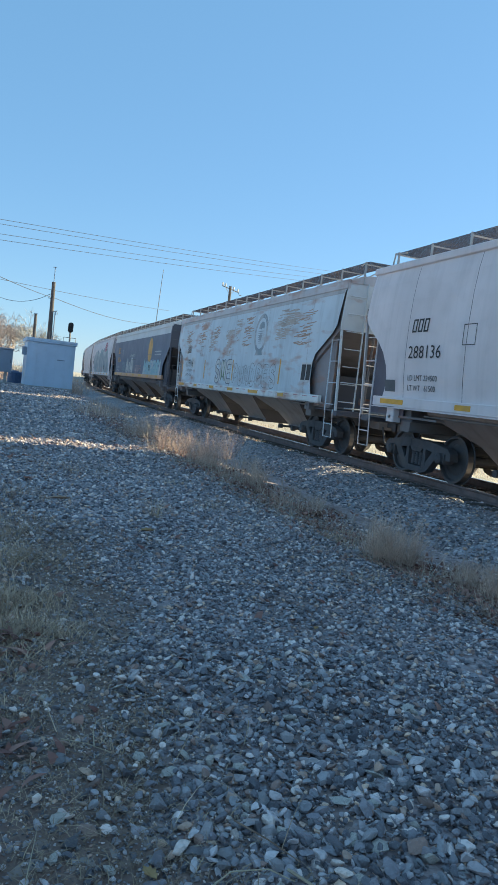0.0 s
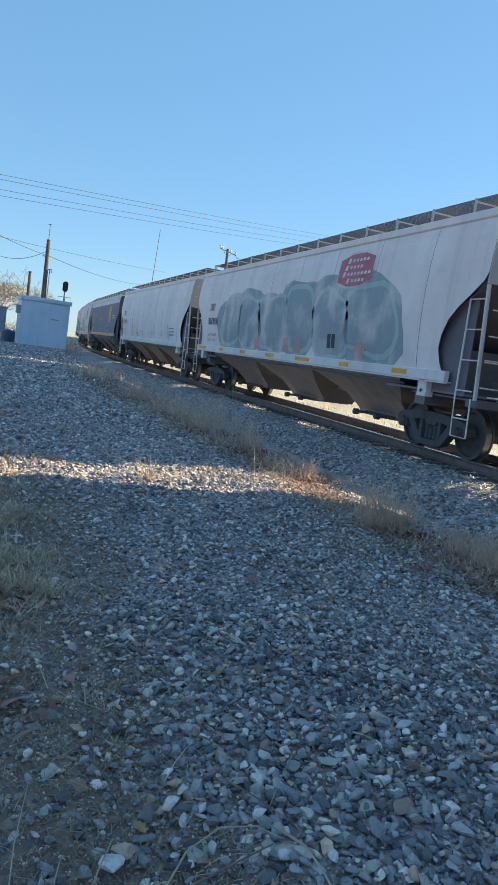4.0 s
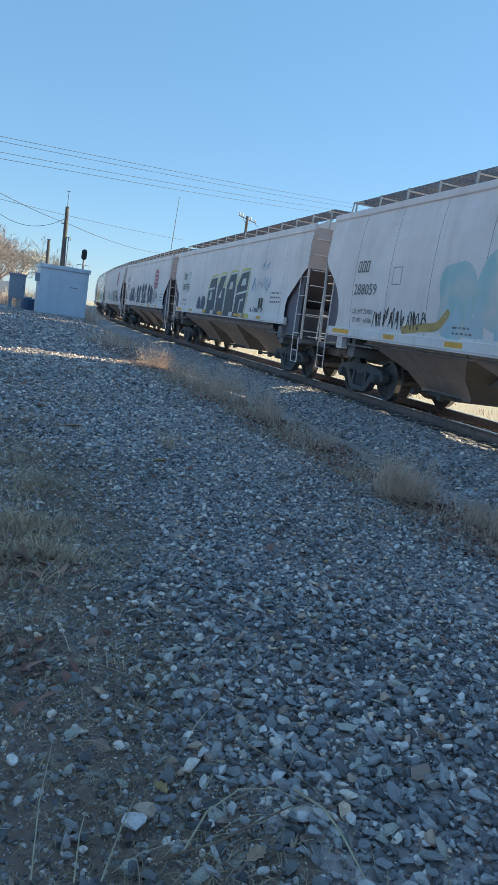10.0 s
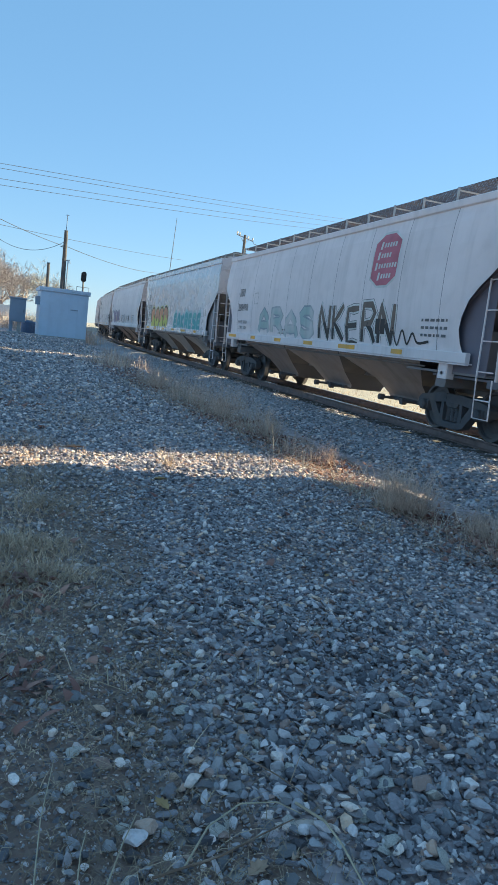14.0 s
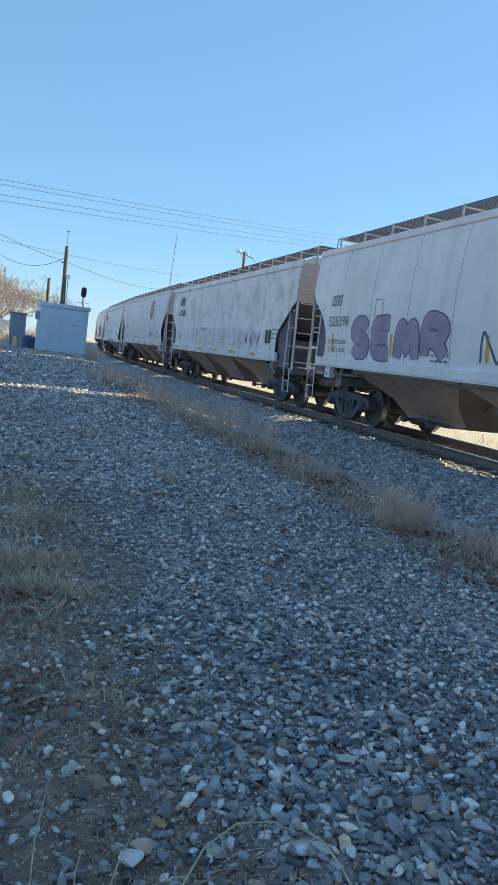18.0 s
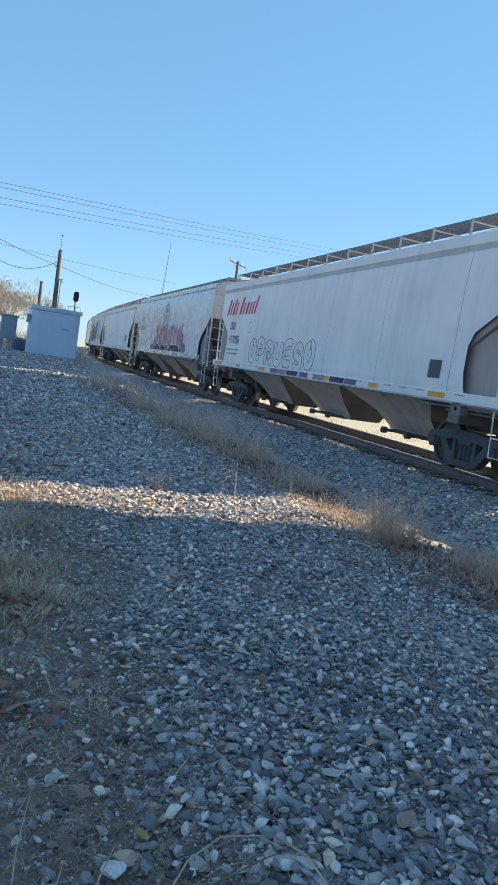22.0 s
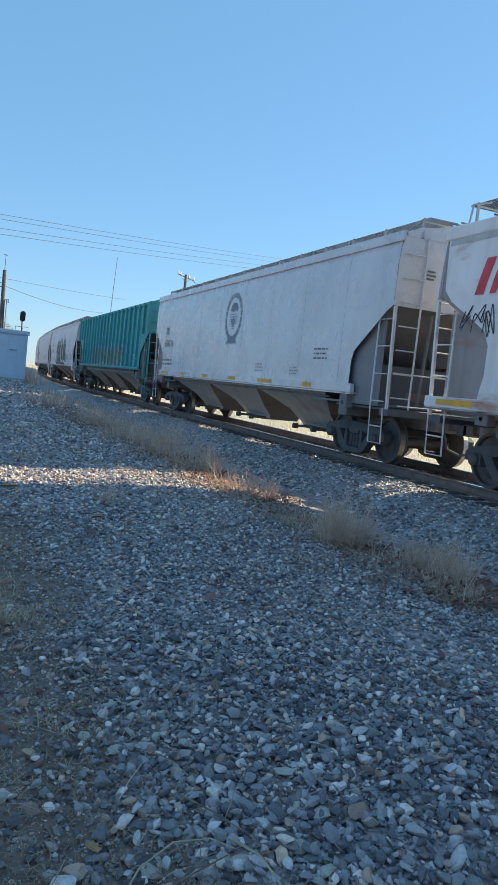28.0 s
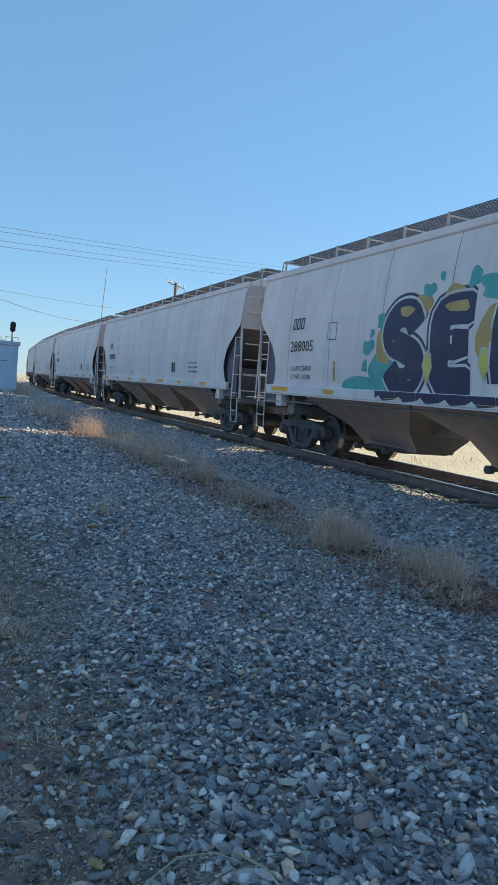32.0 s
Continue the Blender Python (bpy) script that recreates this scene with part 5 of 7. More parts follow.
s.streaks([(2.1, 2.9, 0.7, 0.6), (5.6, 3.0, 0.9, 0.7), (7.7, 2.9, 0.8, 0.9), (8.6, 3.3, 0.5, 0.7), (13.3, 3.4, 1.1, 0.5)], "palerust")
s.streaks([(1.3 + 1.9 * k, 4.0, 1.9, 0.10) for k in range(8)])
s.plate(14.5, 1.7, 0.65, 0.5)
s.uprights([1.3, 4.9, 8.5, 12.9], "yellow", 1.6, 2.3)
for u in np.arange(1.8, 15.5, 0.62):
    s.lay("safety_stripe", [[(u, 1.27), (u + 0.3, 1.27), (u + 0.3, 1.36), (u, 1.36)]], "rose", 0.045)
for n, num in ((2, "286564"), (5, "286692")):
    s = Side(n)
    s.mark(2.0, 2.86, 0.36, 3, "gold", 0.3)
    s.text(num, 1.95, 2.28, 0.33, "gold")
    small_print(s, 1.95, 1.7, "222600", "62400", "white")
    s.square(3.9, 2.68, 0.3, 0.4, "white", 0.02)
    s.text("DO NOT HAMMER ON CAR", 7.0, 2.60, 0.14, "white", 0.76)
    s.bars(6.7, 2.40, 2.4, 0.12, 1, "grey")
    s.lay("emblem", [[(13.12, 2.30), (13.71, 2.28), (14.02, 2.54), (14.11, 3.24), (13.89, 3.52), (13.35, 3.54), (12.99, 3.24), (12.90, 2.64)]], "ochre", 0.016, "gold emblem shield")
    s.lay("emblem_field", [[(13.16, 2.35), (13.68, 2.33), (13.98, 2.57), (14.06, 3.22), (13.86, 3.47), (13.37, 3.49), (13.04, 3.21), (12.95, 2.67)]], "gold", 0.019)
    s.lay("emblem_band", [[(12.96, 2.64), (13.98, 2.62), (14.00, 2.66), (12.96, 2.68)]], "rust", 0.021)
    s.bars(13.05, 2.72, 0.95, 0.62, 4, "fadered", 0.5)
    s.bars(13.1, 2.44, 0.85, 0.14, 1, "rust", 0.8)
    s.bars(14.9, 2.62, 1.6, 0.3, 2, "white")
    s.lay("sill_stripe", [[(1.3, 1.50), (2 * s.h - 1.4, 1.50), (2 * s.h - 1.4, 1.56), (1.3, 1.56)]], "rose", 0.016)
    if n == 2:
        peaks = [(11.9 + 0.30 * k, 2.08 + (0.30 if k % 2 else -0.08) + 0.12 * math.sin(k * 1.7)) for k in range(16)]
        s.lay("graffiti_cloud", [[(11.8, 1.52), (16.5, 1.52), (16.6, 2.2)] + peaks[::-1]], "cyan", 0.0150, "pale cyan spiky graffiti")
        s.throw("KNRES", 12.1, 16.3, 1.55, 2.35, 0.16, "cyan", "skyblue", None, 0.035, smooth=False)
        s.throw("NKMN", 12.4, 16.0, 1.6, 2.25, 0.05, "paleteal", "teal", None, 0.012, smooth=False)
        s.throw("AIR", 5.7, 8.3, 1.52, 2.40, 0.26, "bodywhite", "slate", "paleteal", 0.03, 0.12)
        s.throw("MMO", 9.1, 11.2, 1.50, 2.08, 0.16, "navy", "fadered", None, 0.035, hollow=True)
        s.throw("SSI", 4.2, 5.35, 1.66, 2.3, 0.12, "navy", "cyan", None, 0.028, hollow=True)
        s.plate(13.4, 1.75)
    else:
        s.plate(12.6, 1.72)
        s.bars(6.7, 1.6, 1.3, 0.16, 2, "grey")
        s.bars(9.4, 1.58, 1.8, 0.16, 2, "grey")
s = rounded_car(3, "", 3, "grey", False)
s.octagon(12.2, 13.9, 3.1, 3.92)
s.letters(3.6, 15.0, 1.62, 3.1, 6, "fadeblue", "paleteal", "fadeblue", None, "faded blue graffiti block", 0.10, 0, False)
s.lay("graffiti_drip", [[(u, 1.55), (u + 0.5, 1.55), (u + 0.42, 1.95), (u + 0.1, 1.9)] for u in (7.0, 9.3, 10.1, 13.5)], "fadered", 0.0225)["kind"] = "stuff"
s = rounded_car(4, "525480", 3, "grey", False, 1.38, False, "222600", "63400")
s.uprights([1.16], "yellow", 1.6, 2.62)
s.uprights([4.5, 7.6, 10.58, 13.52])
s.lay("notice", [[(9.0, 1.72), (9.3, 1.72), (9.3, 1.86), (9.0, 1.86)]], "white", 0.018)
for u in (5.7, 6.6, 9.9, 12.0):
    s.bars(u, 1.70, 0.6, 0.28, 4, "grey", 0.16)
s = rounded_car(6, "288059")
tagged(s.lay("graffiti_cloud", [s.blob(u, z, w, h, 0.10, 30) for u, z, w, h in ((6.0, 2.2, 1.2, 1.25), (7.4, 2.3, 1.7, 1.4), (9.0, 2.45, 1.5, 1.3))], "cyan", 0.0150, "washed-out turquoise graffiti"), kind="stuff")
tagged(s.lay("graffiti_figure", [[(u, 1.56), (u + 0.55, 1.56), (u + 0.52, 1.95), (u + 0.36, 2.1 + k), (u + 0.22, 1.9), (u + 0.06, 2.15 + k)] for u, k in ((5.7, 0.05), (6.35, 0.2), (7.2, 0.1), (7.9, 0.25), (8.7, 0.15))], "skypale", 0.0168), kind="stuff")
s.brush("graffiti_swoosh", [[(4.2, 1.58), (4.9, 1.66), (5.5, 1.72), (5.85, 2.0)], [(8.75, 2.2), (9.1, 2.42), (9.5, 2.25), (9.8, 1.85), (10.0, 1.56)]], 0.16, "ochre", 0.0176, "ochre painted swoosh")
s.lay("graffiti_swoosh", [[(9.9, 1.54), (11.6, 1.54), (11.2, 1.62), (10.4, 1.74)]], "ochre", 0.0176)
s.scrawl(8.6, 11.2, 1.58, 1.95, 7, "slate", 0.025)
s.scrawl(2.9, 5.1, 1.58, 2.02, 9, "black", 0.024)
s = Side(7)
s.lay("paint_patch", [[(1.75, 2.28), (3.4, 2.28), (3.4, 3.2), (1.75, 3.2)]], "white", 0.0145)
s.mark(2.05, 2.86, 0.24, 3)
s.text("287370", 2.0, 2.4, 0.27)
small_print(s, 2.0, 1.7)
BLOCKS = [[(6.75, 1.6), (6.82, 2.42), (7.1, 2.80), (7.98, 2.86), (7.95, 1.6)], [(8.1, 1.6), (8.15, 2.5), (8.5, 2.88), (9.2, 2.92), (8.85, 2.45), (9.22, 2.45), (9.18, 1.6)], [(9.34, 1.6), (9.42, 2.55), (9.8, 2.92), (10.55, 2.96), (10.5, 1.6)], [(10.66, 1.6), (10.74, 2.5), (11.15, 2.94), (11.98, 3.0), (11.95, 2.2), (11.82, 1.6)]]
for k, poly in enumerate(BLOCKS):
    o = s.lay("graffiti_letter", [poly], "charcoal", 0.0196 + 0.0003 * k, "black block graffiti outlined in white with yellow glow")
    s.brush("letter_outline", [poly + poly[:1]], 0.17, "white", 0.0170 + 0.0002 * k, "", False).parent = o
    tagged(s.brush("graffiti_cloud", [poly + poly[:1]], 0.30, "lemon", 0.0146 + 0.0002 * k, "", False), kind="stuff")
for poly in [[(6.98, 2.0), (7.18, 2.32), (7.42, 2.32), (7.42, 1.98)], [(6.86, 2.44), (7.70, 2.50), (7.72, 2.42), (6.88, 2.36)], [(8.42, 2.1), (8.78, 2.42), (8.80, 2.08)], [(9.75, 2.40), (10.18, 2.42), (10.18, 2.68), (9.86, 2.66)], [(11.18, 2.52), (11.34, 2.76), (11.72, 2.78), (11.72, 2.54)], [(10.80, 2.28), (11.95, 2.38), (11.95, 2.30), (10.80, 2.20)], [(11.15, 1.6), (11.24, 2.05), (11.62, 2.1), (11.62, 2.02), (11.36, 1.98), (11.26, 1.6)]]:
    s.lay("letter_gap", [poly], "white", 0.0216)
for k, (u, c) in enumerate(((6.35, "ochre"), (6.75, "charcoal"), (7.6, "white"), (8.05, "charcoal"), (9.0, "ochre"), (9.4, "charcoal"), (10.2, "white"), (10.65, "charcoal"), (11.5, "white"), (11.8, "ochre"), (12.2, "lemon"))):
    s.lay("graffiti_base", [[(u, 1.44), (u + 0.40 if c != "charcoal" else u + 0.82, 1.44), (u + 0.42 if c != "charcoal" else u + 0.84, 1.60), (u + 0.05, 1.60)]], c, 0.066)
s.throw("AR", 5.0, 6.5, 1.46, 2.1, 0.30, "slate", "slate", None, 0.02)
s.scrawl(12.4, 14.3, 2.25, 2.85, 6, "skyblue", 0.018)
s.scrawl(13.1, 14.0, 2.98, 3.28, 2, "skyblue", 0.018)
s.scrawl(12.5, 14.0, 1.64, 1.82, 4, "slate", 0.025)
s.plate(13.3, 1.75)
s.bars(14.4, 2.0, 0.9, 0.4, 3)
s = Side(8)
s.mark(1.45, 2.95, 0.32, 3)
s.text("67518", 1.4, 2.40, 0.36)
s.text("LT WT    60400", 1.4, 1.98, 0.10)
s.text("LD LMT 225600", 1.4, 1.80, 0.10)
s.throw("AM", 3.1, 5.0, 1.48, 2.55, 0.34, "navy", "bodygrey", "slate", 0.035, 0.06, label="navy graffiti outlined in pale grey", inline="bodygrey")
s.brush("graffiti_point", [[(3.75, 2.4), (3.95, 2.95), (4.1, 2.5)], [(4.3, 2.5), (4.42, 2.88), (4.6, 2.45)]], 0.035, "navy", 0.0186, "", False)
s.lay("graffiti_block", [[(2.72, 1.72), (3.0, 1.72), (3.02, 2.25), (2.74, 2.25)]], "slate", 0.0170)
s.brush("graffiti_block_line", [[(2.76, 1.9), (2.98, 1.9)], [(2.76, 2.05), (2.98, 2.08)], [(2.86, 1.74), (2.88, 2.2)]], 0.03, "bodygrey", 0.0186, "", False)
s.throw("O", 5.1, 5.75, 1.62, 2.15, 0.15, "bodygrey", "navy", None, 0.04)
s.throw("SE", 5.95, 7.75, 1.44, 2.62, 0.38, "navy", "bodygrey", "slate", 0.035, 0.06, inline="bodygrey")
s.throw("OO", 6.25, 7.35, 2.0, 2.4, 0.03, "bodygrey", "bodygrey", None, 0.004)
s.scrawl(7.5, 8.1, 2.35, 2.65, 2, "slate")
s.throw("SE", 8.0, 9.95, 1.40, 2.72, 0.40, "navy", "bodygrey", "slate", 0.035, 0.06, inline="bodygrey")
s.throw("OO", 8.35, 9.6, 2.05, 2.48, 0.03, "bodygrey", "bodygrey", None, 0.004)
s.throw("SN", 10.2, 12.0, 1.50, 2.66, 0.36, "navy", "bodygrey", "slate", 0.035, 0.06, inline="bodygrey")
s.octagon(12.12, 13.40, 2.38, 3.56)
s.throw("O", 12.1, 12.9, 1.75, 2.35, 0.16, "bodygrey", "navy", None, 0.04)
s.scrawl(12.95, 13.6, 1.85, 2.3, 2, "slate", 0.04)
s.bars(14.3, 1.8, 0.9, 0.5, 3)
s = rounded_car(9, "288498")
s.throw("NKERN", 9.0, 13.0, 1.46, 2.42, 0.15, "brown", "white", "charcoal", 0.045, 0.06, smooth=False, label="brown and black graffiti with white edges", fill2="black", wave=0.05)
s.brush("graffiti_tail", [[(12.9, 1.9), (13.1, 1.55), (13.3, 1.85), (13.5, 1.58), (13.7, 1.8), (13.9, 1.62), (14.3, 1.66)]], 0.05, "black")
s.throw("ARAS", 4.1, 8.8, 1.50, 2.32, 0.20, "paleteal", "fadeblue", None, 0.05, smooth=False, label="washed-out turquoise graffiti", wave=0.06)
s = Side(10)
s.mark(1.4, 2.95, 0.3, 2, "grey")
s.text("653926", 1.35, 2.42, 0.27, "grey")
small_print(s, 1.5, 1.62, "226200", "59800")
s.square(3.1, 2.62, 0.3, 0.35)
s.throw("SOSR", 2.5, 7.3, 1.36, 2.46, 0.42, "orange", "black", "lemon", 0.085, 0.13, fill2="lemon", label="orange and yellow graffiti outlined in black")
s.throw("EAKRESE", 8.8, 14.4, 1.42, 2.22, 0.24, "teal", "cyan", "cyan", 0.05, 0.12, label="turquoise graffiti")
s.scrawl(1.6, 2.5, 1.95, 2.4, 3)
s = rounded_car(11, "525398", 3, "grey", False, 1.3)
s.throw("SEMR", 2.5, 6.6, 1.52, 2.45, 0.30, "mauve", "slate", None, 0.03, 0.09, label="faded purple graffiti outlined in slate", wave=0.05)
s.throw("NYSUA", 7.5, 10.3, 1.6, 2.15, 0.045, "slate", "slate", None, 0.004, wave=0.05)
s.scrawl(10.9, 11.7, 1.65, 2.1, 4)
s.scrawl(12.0, 12.6, 1.6, 2.0, 2)
s.uprights([1.5, 4.4, 7.65, 10.65, 13.68], "yellow", 1.65, 2.1)
s.uprights([16.62], "yellow", 1.65, 2.58)
s = Side(12)
s.lay("patch", [[(1.6, 3.28), (2.6, 3.28), (2.75, 3.66), (1.75, 3.66)]], "grey", 0.017)
s.text("67286", 1.5, 2.8, 0.29, "black", 1.5)
s.text("LT WT   60300", 1.62, 1.95, 0.10)
s.text("LD LMT 225700", 1.62, 1.8, 0.10)
s.throw("RSRSTREESNO", 4.6, 12.6, 1.5, 2.18, 0.17, "bodygrey", "maroon", None, 0.013, hollow=True, label="thin dark red outlined graffiti", wave=0.03)
s.square(4.35, 3.05, 0.3, 0.36, "grey")
s.square(2.75, 1.72, 0.2, 0.2, "grey")
s.text("C", 4.43, 3.12, 0.17, "grey")
s.text("WARNING", 6.3, 2.16, 0.12, "grey")
s.scrawl(12.6, 14.2, 1.6, 2.15, 4, "mauve", 0.03)
s.plate(14.6, 1.72, 0.6, 0.5)
s.bars(15.2, 1.9, 0.9, 0.4, 3)
s = rounded_car(13, "288754")
s = Side(14)
s.block_mark(0.95, 3.0, 0.55)
s.mark(1.6, 2.5, 0.25, 3, "grey")
for u in np.arange(1.2, 15.5, 0.62):
    s.lay("safety_stripe", [[(u, 1.27), (u + 0.3, 1.27), (u + 0.3, 1.36), (u, 1.36)]], "rose", 0.045)
s.text("117058", 1.6, 2.02, 0.28)
s.bars(1.6, 1.65, 1.2, 0.28, 2)
s.square(3.6, 2.4, 0.32, 0.34, "grey")
s.throw("OPRUESO", 4.0, 9.3, 1.40, 2.20, 0.22, "bodywhite", "black", None, 0.02, hollow=True, label="thin black outlined graffiti", wave=0.06)
s.lay("data_panel", [[(14.5, 1.6), (14.9, 1.6), (14.9, 1.93), (14.5, 1.93)]], "charcoal", 0.018)
for k, u in enumerate((6.3, 6.9, 7.6, 8.5, 9.4, 10.4, 11.2)):
    s.lay("sill_paint", [[(u, 1.25), (u + 0.55 + 0.1 * (k % 3), 1.25), (u + 0.6 + 0.1 * (k % 3), 1.37), (u + 0.04, 1.37)]], ("purple", "mauve", "navy")[k % 3], 0.062)
s = Side(15)
s.mark(1.72, 3.0, 0.28, 2, "grey")
s.text("652113", 1.5, 2.5, 0.27, "grey")
small_print(s, 1.5, 1.66, "226200", "59800", "grey")
s.bars(2.9, 1.66, 0.6, 0.3, 2)
s.square(3.25, 2.75, 0.26, 0.34, "grey")
s.oval(8.2, 3.22, 0.62, 0.63)
tagged(s.lay("graffiti_cloud", [s.blob(u, z, w, h, 0.1) for u, z, w, h in ((5.5, 1.58, 1.0, 0.36), (6.1, 1.9, 0.6, 0.5), (7.9, 2.62, 0.9, 0.2), (10.1, 2.6, 1.0, 0.22), (12.2, 2.0, 0.7, 0.6), (12.7, 1.66, 0.9, 0.45))], "purple", 0.0150), kind="stuff")
s.brush("graffiti_base", [[(5.7, 1.46), (7.0, 1.62), (9.0, 1.55), (11.0, 1.62), (12.5, 1.46)]], 0.34, "black", 0.0157, "black base of the piece")
s.brush("graffiti_edge", [[(5.6, 1.40), (6.0, 1.75), (6.3, 1.55)], [(7.0, 1.6), (7.3, 1.42), (7.8, 1.6)], [(9.0, 1.42), (9.4, 1.62), (9.6, 1.45)], [(10.2, 1.6), (10.5, 1.42), (10.8, 1.62)], [(11.9, 1.62), (12.3, 1.7), (12.6, 1.38)]], 0.06, "white", 0.0166)
for k, u in enumerate((6.25, 6.75, 7.35, 8.1, 8.75, 9.5, 10.2, 10.9, 11.5, 12.1)):
    up = 2.92 - 0.12 * (k % 3)
    spike = [(u - 0.13, 2.42), (u + 0.16 * (-1) ** k, up), (u + 0.15, 2.42)]
    o = s.lay("graffiti_spike", [spike], "rose", 0.0192 + 0.0001 * k)
    s.brush("spike_edge", [spike], 0.07, "white", 0.0165, "", False).parent = o
s.throw("JENUIN", 6.0, 12.2, 1.66, 2.66, 0.32, "rose", "white", "purple", 0.055, 0.085, smooth=False, inline="fadered", label="red graffiti edged in white on a purple cloud", wave=0.04)
s.lay("graffiti_star", [[(u, 2.0), (u + 0.05, 2.14), (u + 0.16, 2.2), (u + 0.05, 2.26), (u, 2.4), (u - 0.05, 2.26), (u - 0.16, 2.2), (u - 0.05, 2.14)] for u in (7.55, 11.0)], "white", 0.0225)
s.scrawl(4.1, 4.8, 1.9, 2.3, 2, "white")
s = Side(16)
s.mark(1.6, 2.72, 0.25, 3, "grey")
s.text("118676", 1.55, 2.3, 0.25, "grey")
s.bars(1.6, 1.75, 1.1, 0.3, 2)
s.square(6.2, 1.95, 1.0, 0.35, "grey")
s.plate(14.1, 1.75, 0.6, 0.5)
s = Side(17)
s.block_mark(0.95, 2.98, 0.55)
s.mark(1.6, 2.55, 0.26, 3, "black")
for u in np.arange(1.2, 15.5, 0.62):
    s.lay("safety_stripe", [[(u, 1.27), (u + 0.3, 1.27), (u + 0.3, 1.36), (u, 1.36)]], "rose", 0.045)
s.text("117455", 1.6, 2.02, 0.3)
s.throw("YSRM", 2.5, 6.9, 1.36, 3.0, 0.58, "charcoal", "white", None, 0.045, label="dark striped graffiti outlined in white")
s.brush("graffiti_stripe", [[(2.7 + 0.55 * (k % 8) + 0.1 * (k // 8), 1.6 + 0.17 * (k // 8)), (2.9 + 0.55 * (k % 8) + 0.1 * (k // 8), 1.63 + 0.17 * (k // 8)), (3.1 + 0.55 * (k % 8) + 0.1 * (k // 8), 1.6 + 0.17 * (k // 8))] for k in range(48)], 0.035, "slate", 0.0212)["kind"] = "stuff"
s.streaks([(7.0, 2.7, 1.3, 0.5), (7.4, 2.3, 1.0, 0.5), (3.2, 3.98, 1.4, 0.1), (5.6, 3.98, 1.6, 0.1), (9.0, 3.98, 1.8, 0.1)])
s.scrawl(0.7, 1.5, 2.3, 2.9, 3, "black")
s.throw("RO", 7.3, 9.6, 1.6, 3.5, 0.5, "blue", "black", "ochre", 0.05, 0.16)
s.throw("ESE", 9.8, 13.2, 1.9, 3.5, 0.42, "cyan", "orange", "cyan", 0.05, 0.2)
s.scrawl(13.5, 15.0, 1.7, 2.2, 4)
s = Side(18)
s.mark(1.55, 2.82, 0.24, 2, "grey")
s.text("654216", 1.5, 2.36, 0.25, "grey")
s.bars(1.3, 1.7, 1.3, 0.3, 2)
s.oval(8.5, 3.15, 0.66, 0.68, "emblem")
s.bars(13.75, 1.98, 0.62, 0.30, 3, "slate")
s.bars(12.6, 1.62, 0.4, 0.22, 3)
s.bars(10.5, 1.65, 0.5, 0.25, 3)
s = Side(19)
s.mark(2.0, 2.78, 0.30, 4, "white", 0.0)
s.text("95", 2.04, 2.28, 0.30, "white")
s.text("436", 2.90, 2.28, 0.30, "white", 0.92)
s.text("LD LMT", 1.95, 1.87, 0.12, "white")
s.text("LT WT", 1.95, 1.68, 0.12, "white")
s.square(4.3, 2.55, 0.32, 0.36, "white")
def wave_top(u, lift=0.0):
    return 2.38 + lift + 0.10 * math.sin(u * 3.1) + 0.08 * math.sin(u * 7.3 + 1) - 0.5 * smooth01(5.2, 4.5, u) - 0.4 * smooth01(12.6, 13.2, u)


def band(u0, u1, lift, step=0.15):
    us = np.arange(u0, u1 + 0.001, step)
    return [(float(u), 1.55) for u in us] + [(float(u), float(wave_top(u, lift))) for u in us[::-1]]


r = random.Random(41)
s.lay("graffiti_cloud", [band(4.4, 13.1, 0.18)], "skyblue", 0.0150, "blue edge of the piece")
s.lay("graffiti_fill", [band(4.6, 12.9, 0.0)], "olive", 0.0162, "olive graffiti with dull red loops")
s.lay("graffiti_base", [[(4.6, 1.55), (12.9, 1.55), (12.9, 1.68), (4.6, 1.70)]], "paleteal", 0.0172)
loops = [[(float(u), float(wave_top(u, -0.02))) for u in np.arange(4.6, 12.9, 0.12)]]
for k in range(46):
    u, z = 4.7 + 8.0 * k / 46 + r.uniform(-0.1, 0.1), r.uniform(1.66, 2.2)
    pts = [(u, z)]
    for q in range(r.randint(3, 6)):
        pts.append((pts[-1][0] + r.uniform(-0.28, 0.34), min(2.34, max(1.62, pts[-1][1] + r.uniform(-0.35, 0.35)))))
    loops.append(pts)
tagged(s.brush("graffiti_loop", loops, 0.075, "roseblur", 0.0182, "dull red painted loops"), kind="stuff")
for y in [-s.h + 0.05 + (2 * s.h - 0.1) * k / 20 for k in range(21)]:
    u = s.h - y
    if 4.8 < u < 12.8:
        t = float(wave_top(u))
        s.lay("post_paint", [[(u - 0.046, 1.56), (u + 0.046, 1.56), (u + 0.046, t), (u - 0.046, t)]], "olive", 0.114)
        s.lay("post_paint", [[(u - 0.046, t), (u + 0.046, t), (u + 0.046, t + 0.16), (u - 0.046, t + 0.16)]], "skyblue", 0.114)
s.uprights([9.5, 12.6], "yellow", 1.56, 2.08)
s.lay("paper_notice", [[(13.52, 1.77), (13.97, 1.77), (13.97, 2.06), (13.52, 2.06)]], "white", 0.02)
s.bars(14.62, 1.62, 0.75, 0.55, 4, "white")
s = rounded_car(20, "288005", 3, "black", False, 1.95)
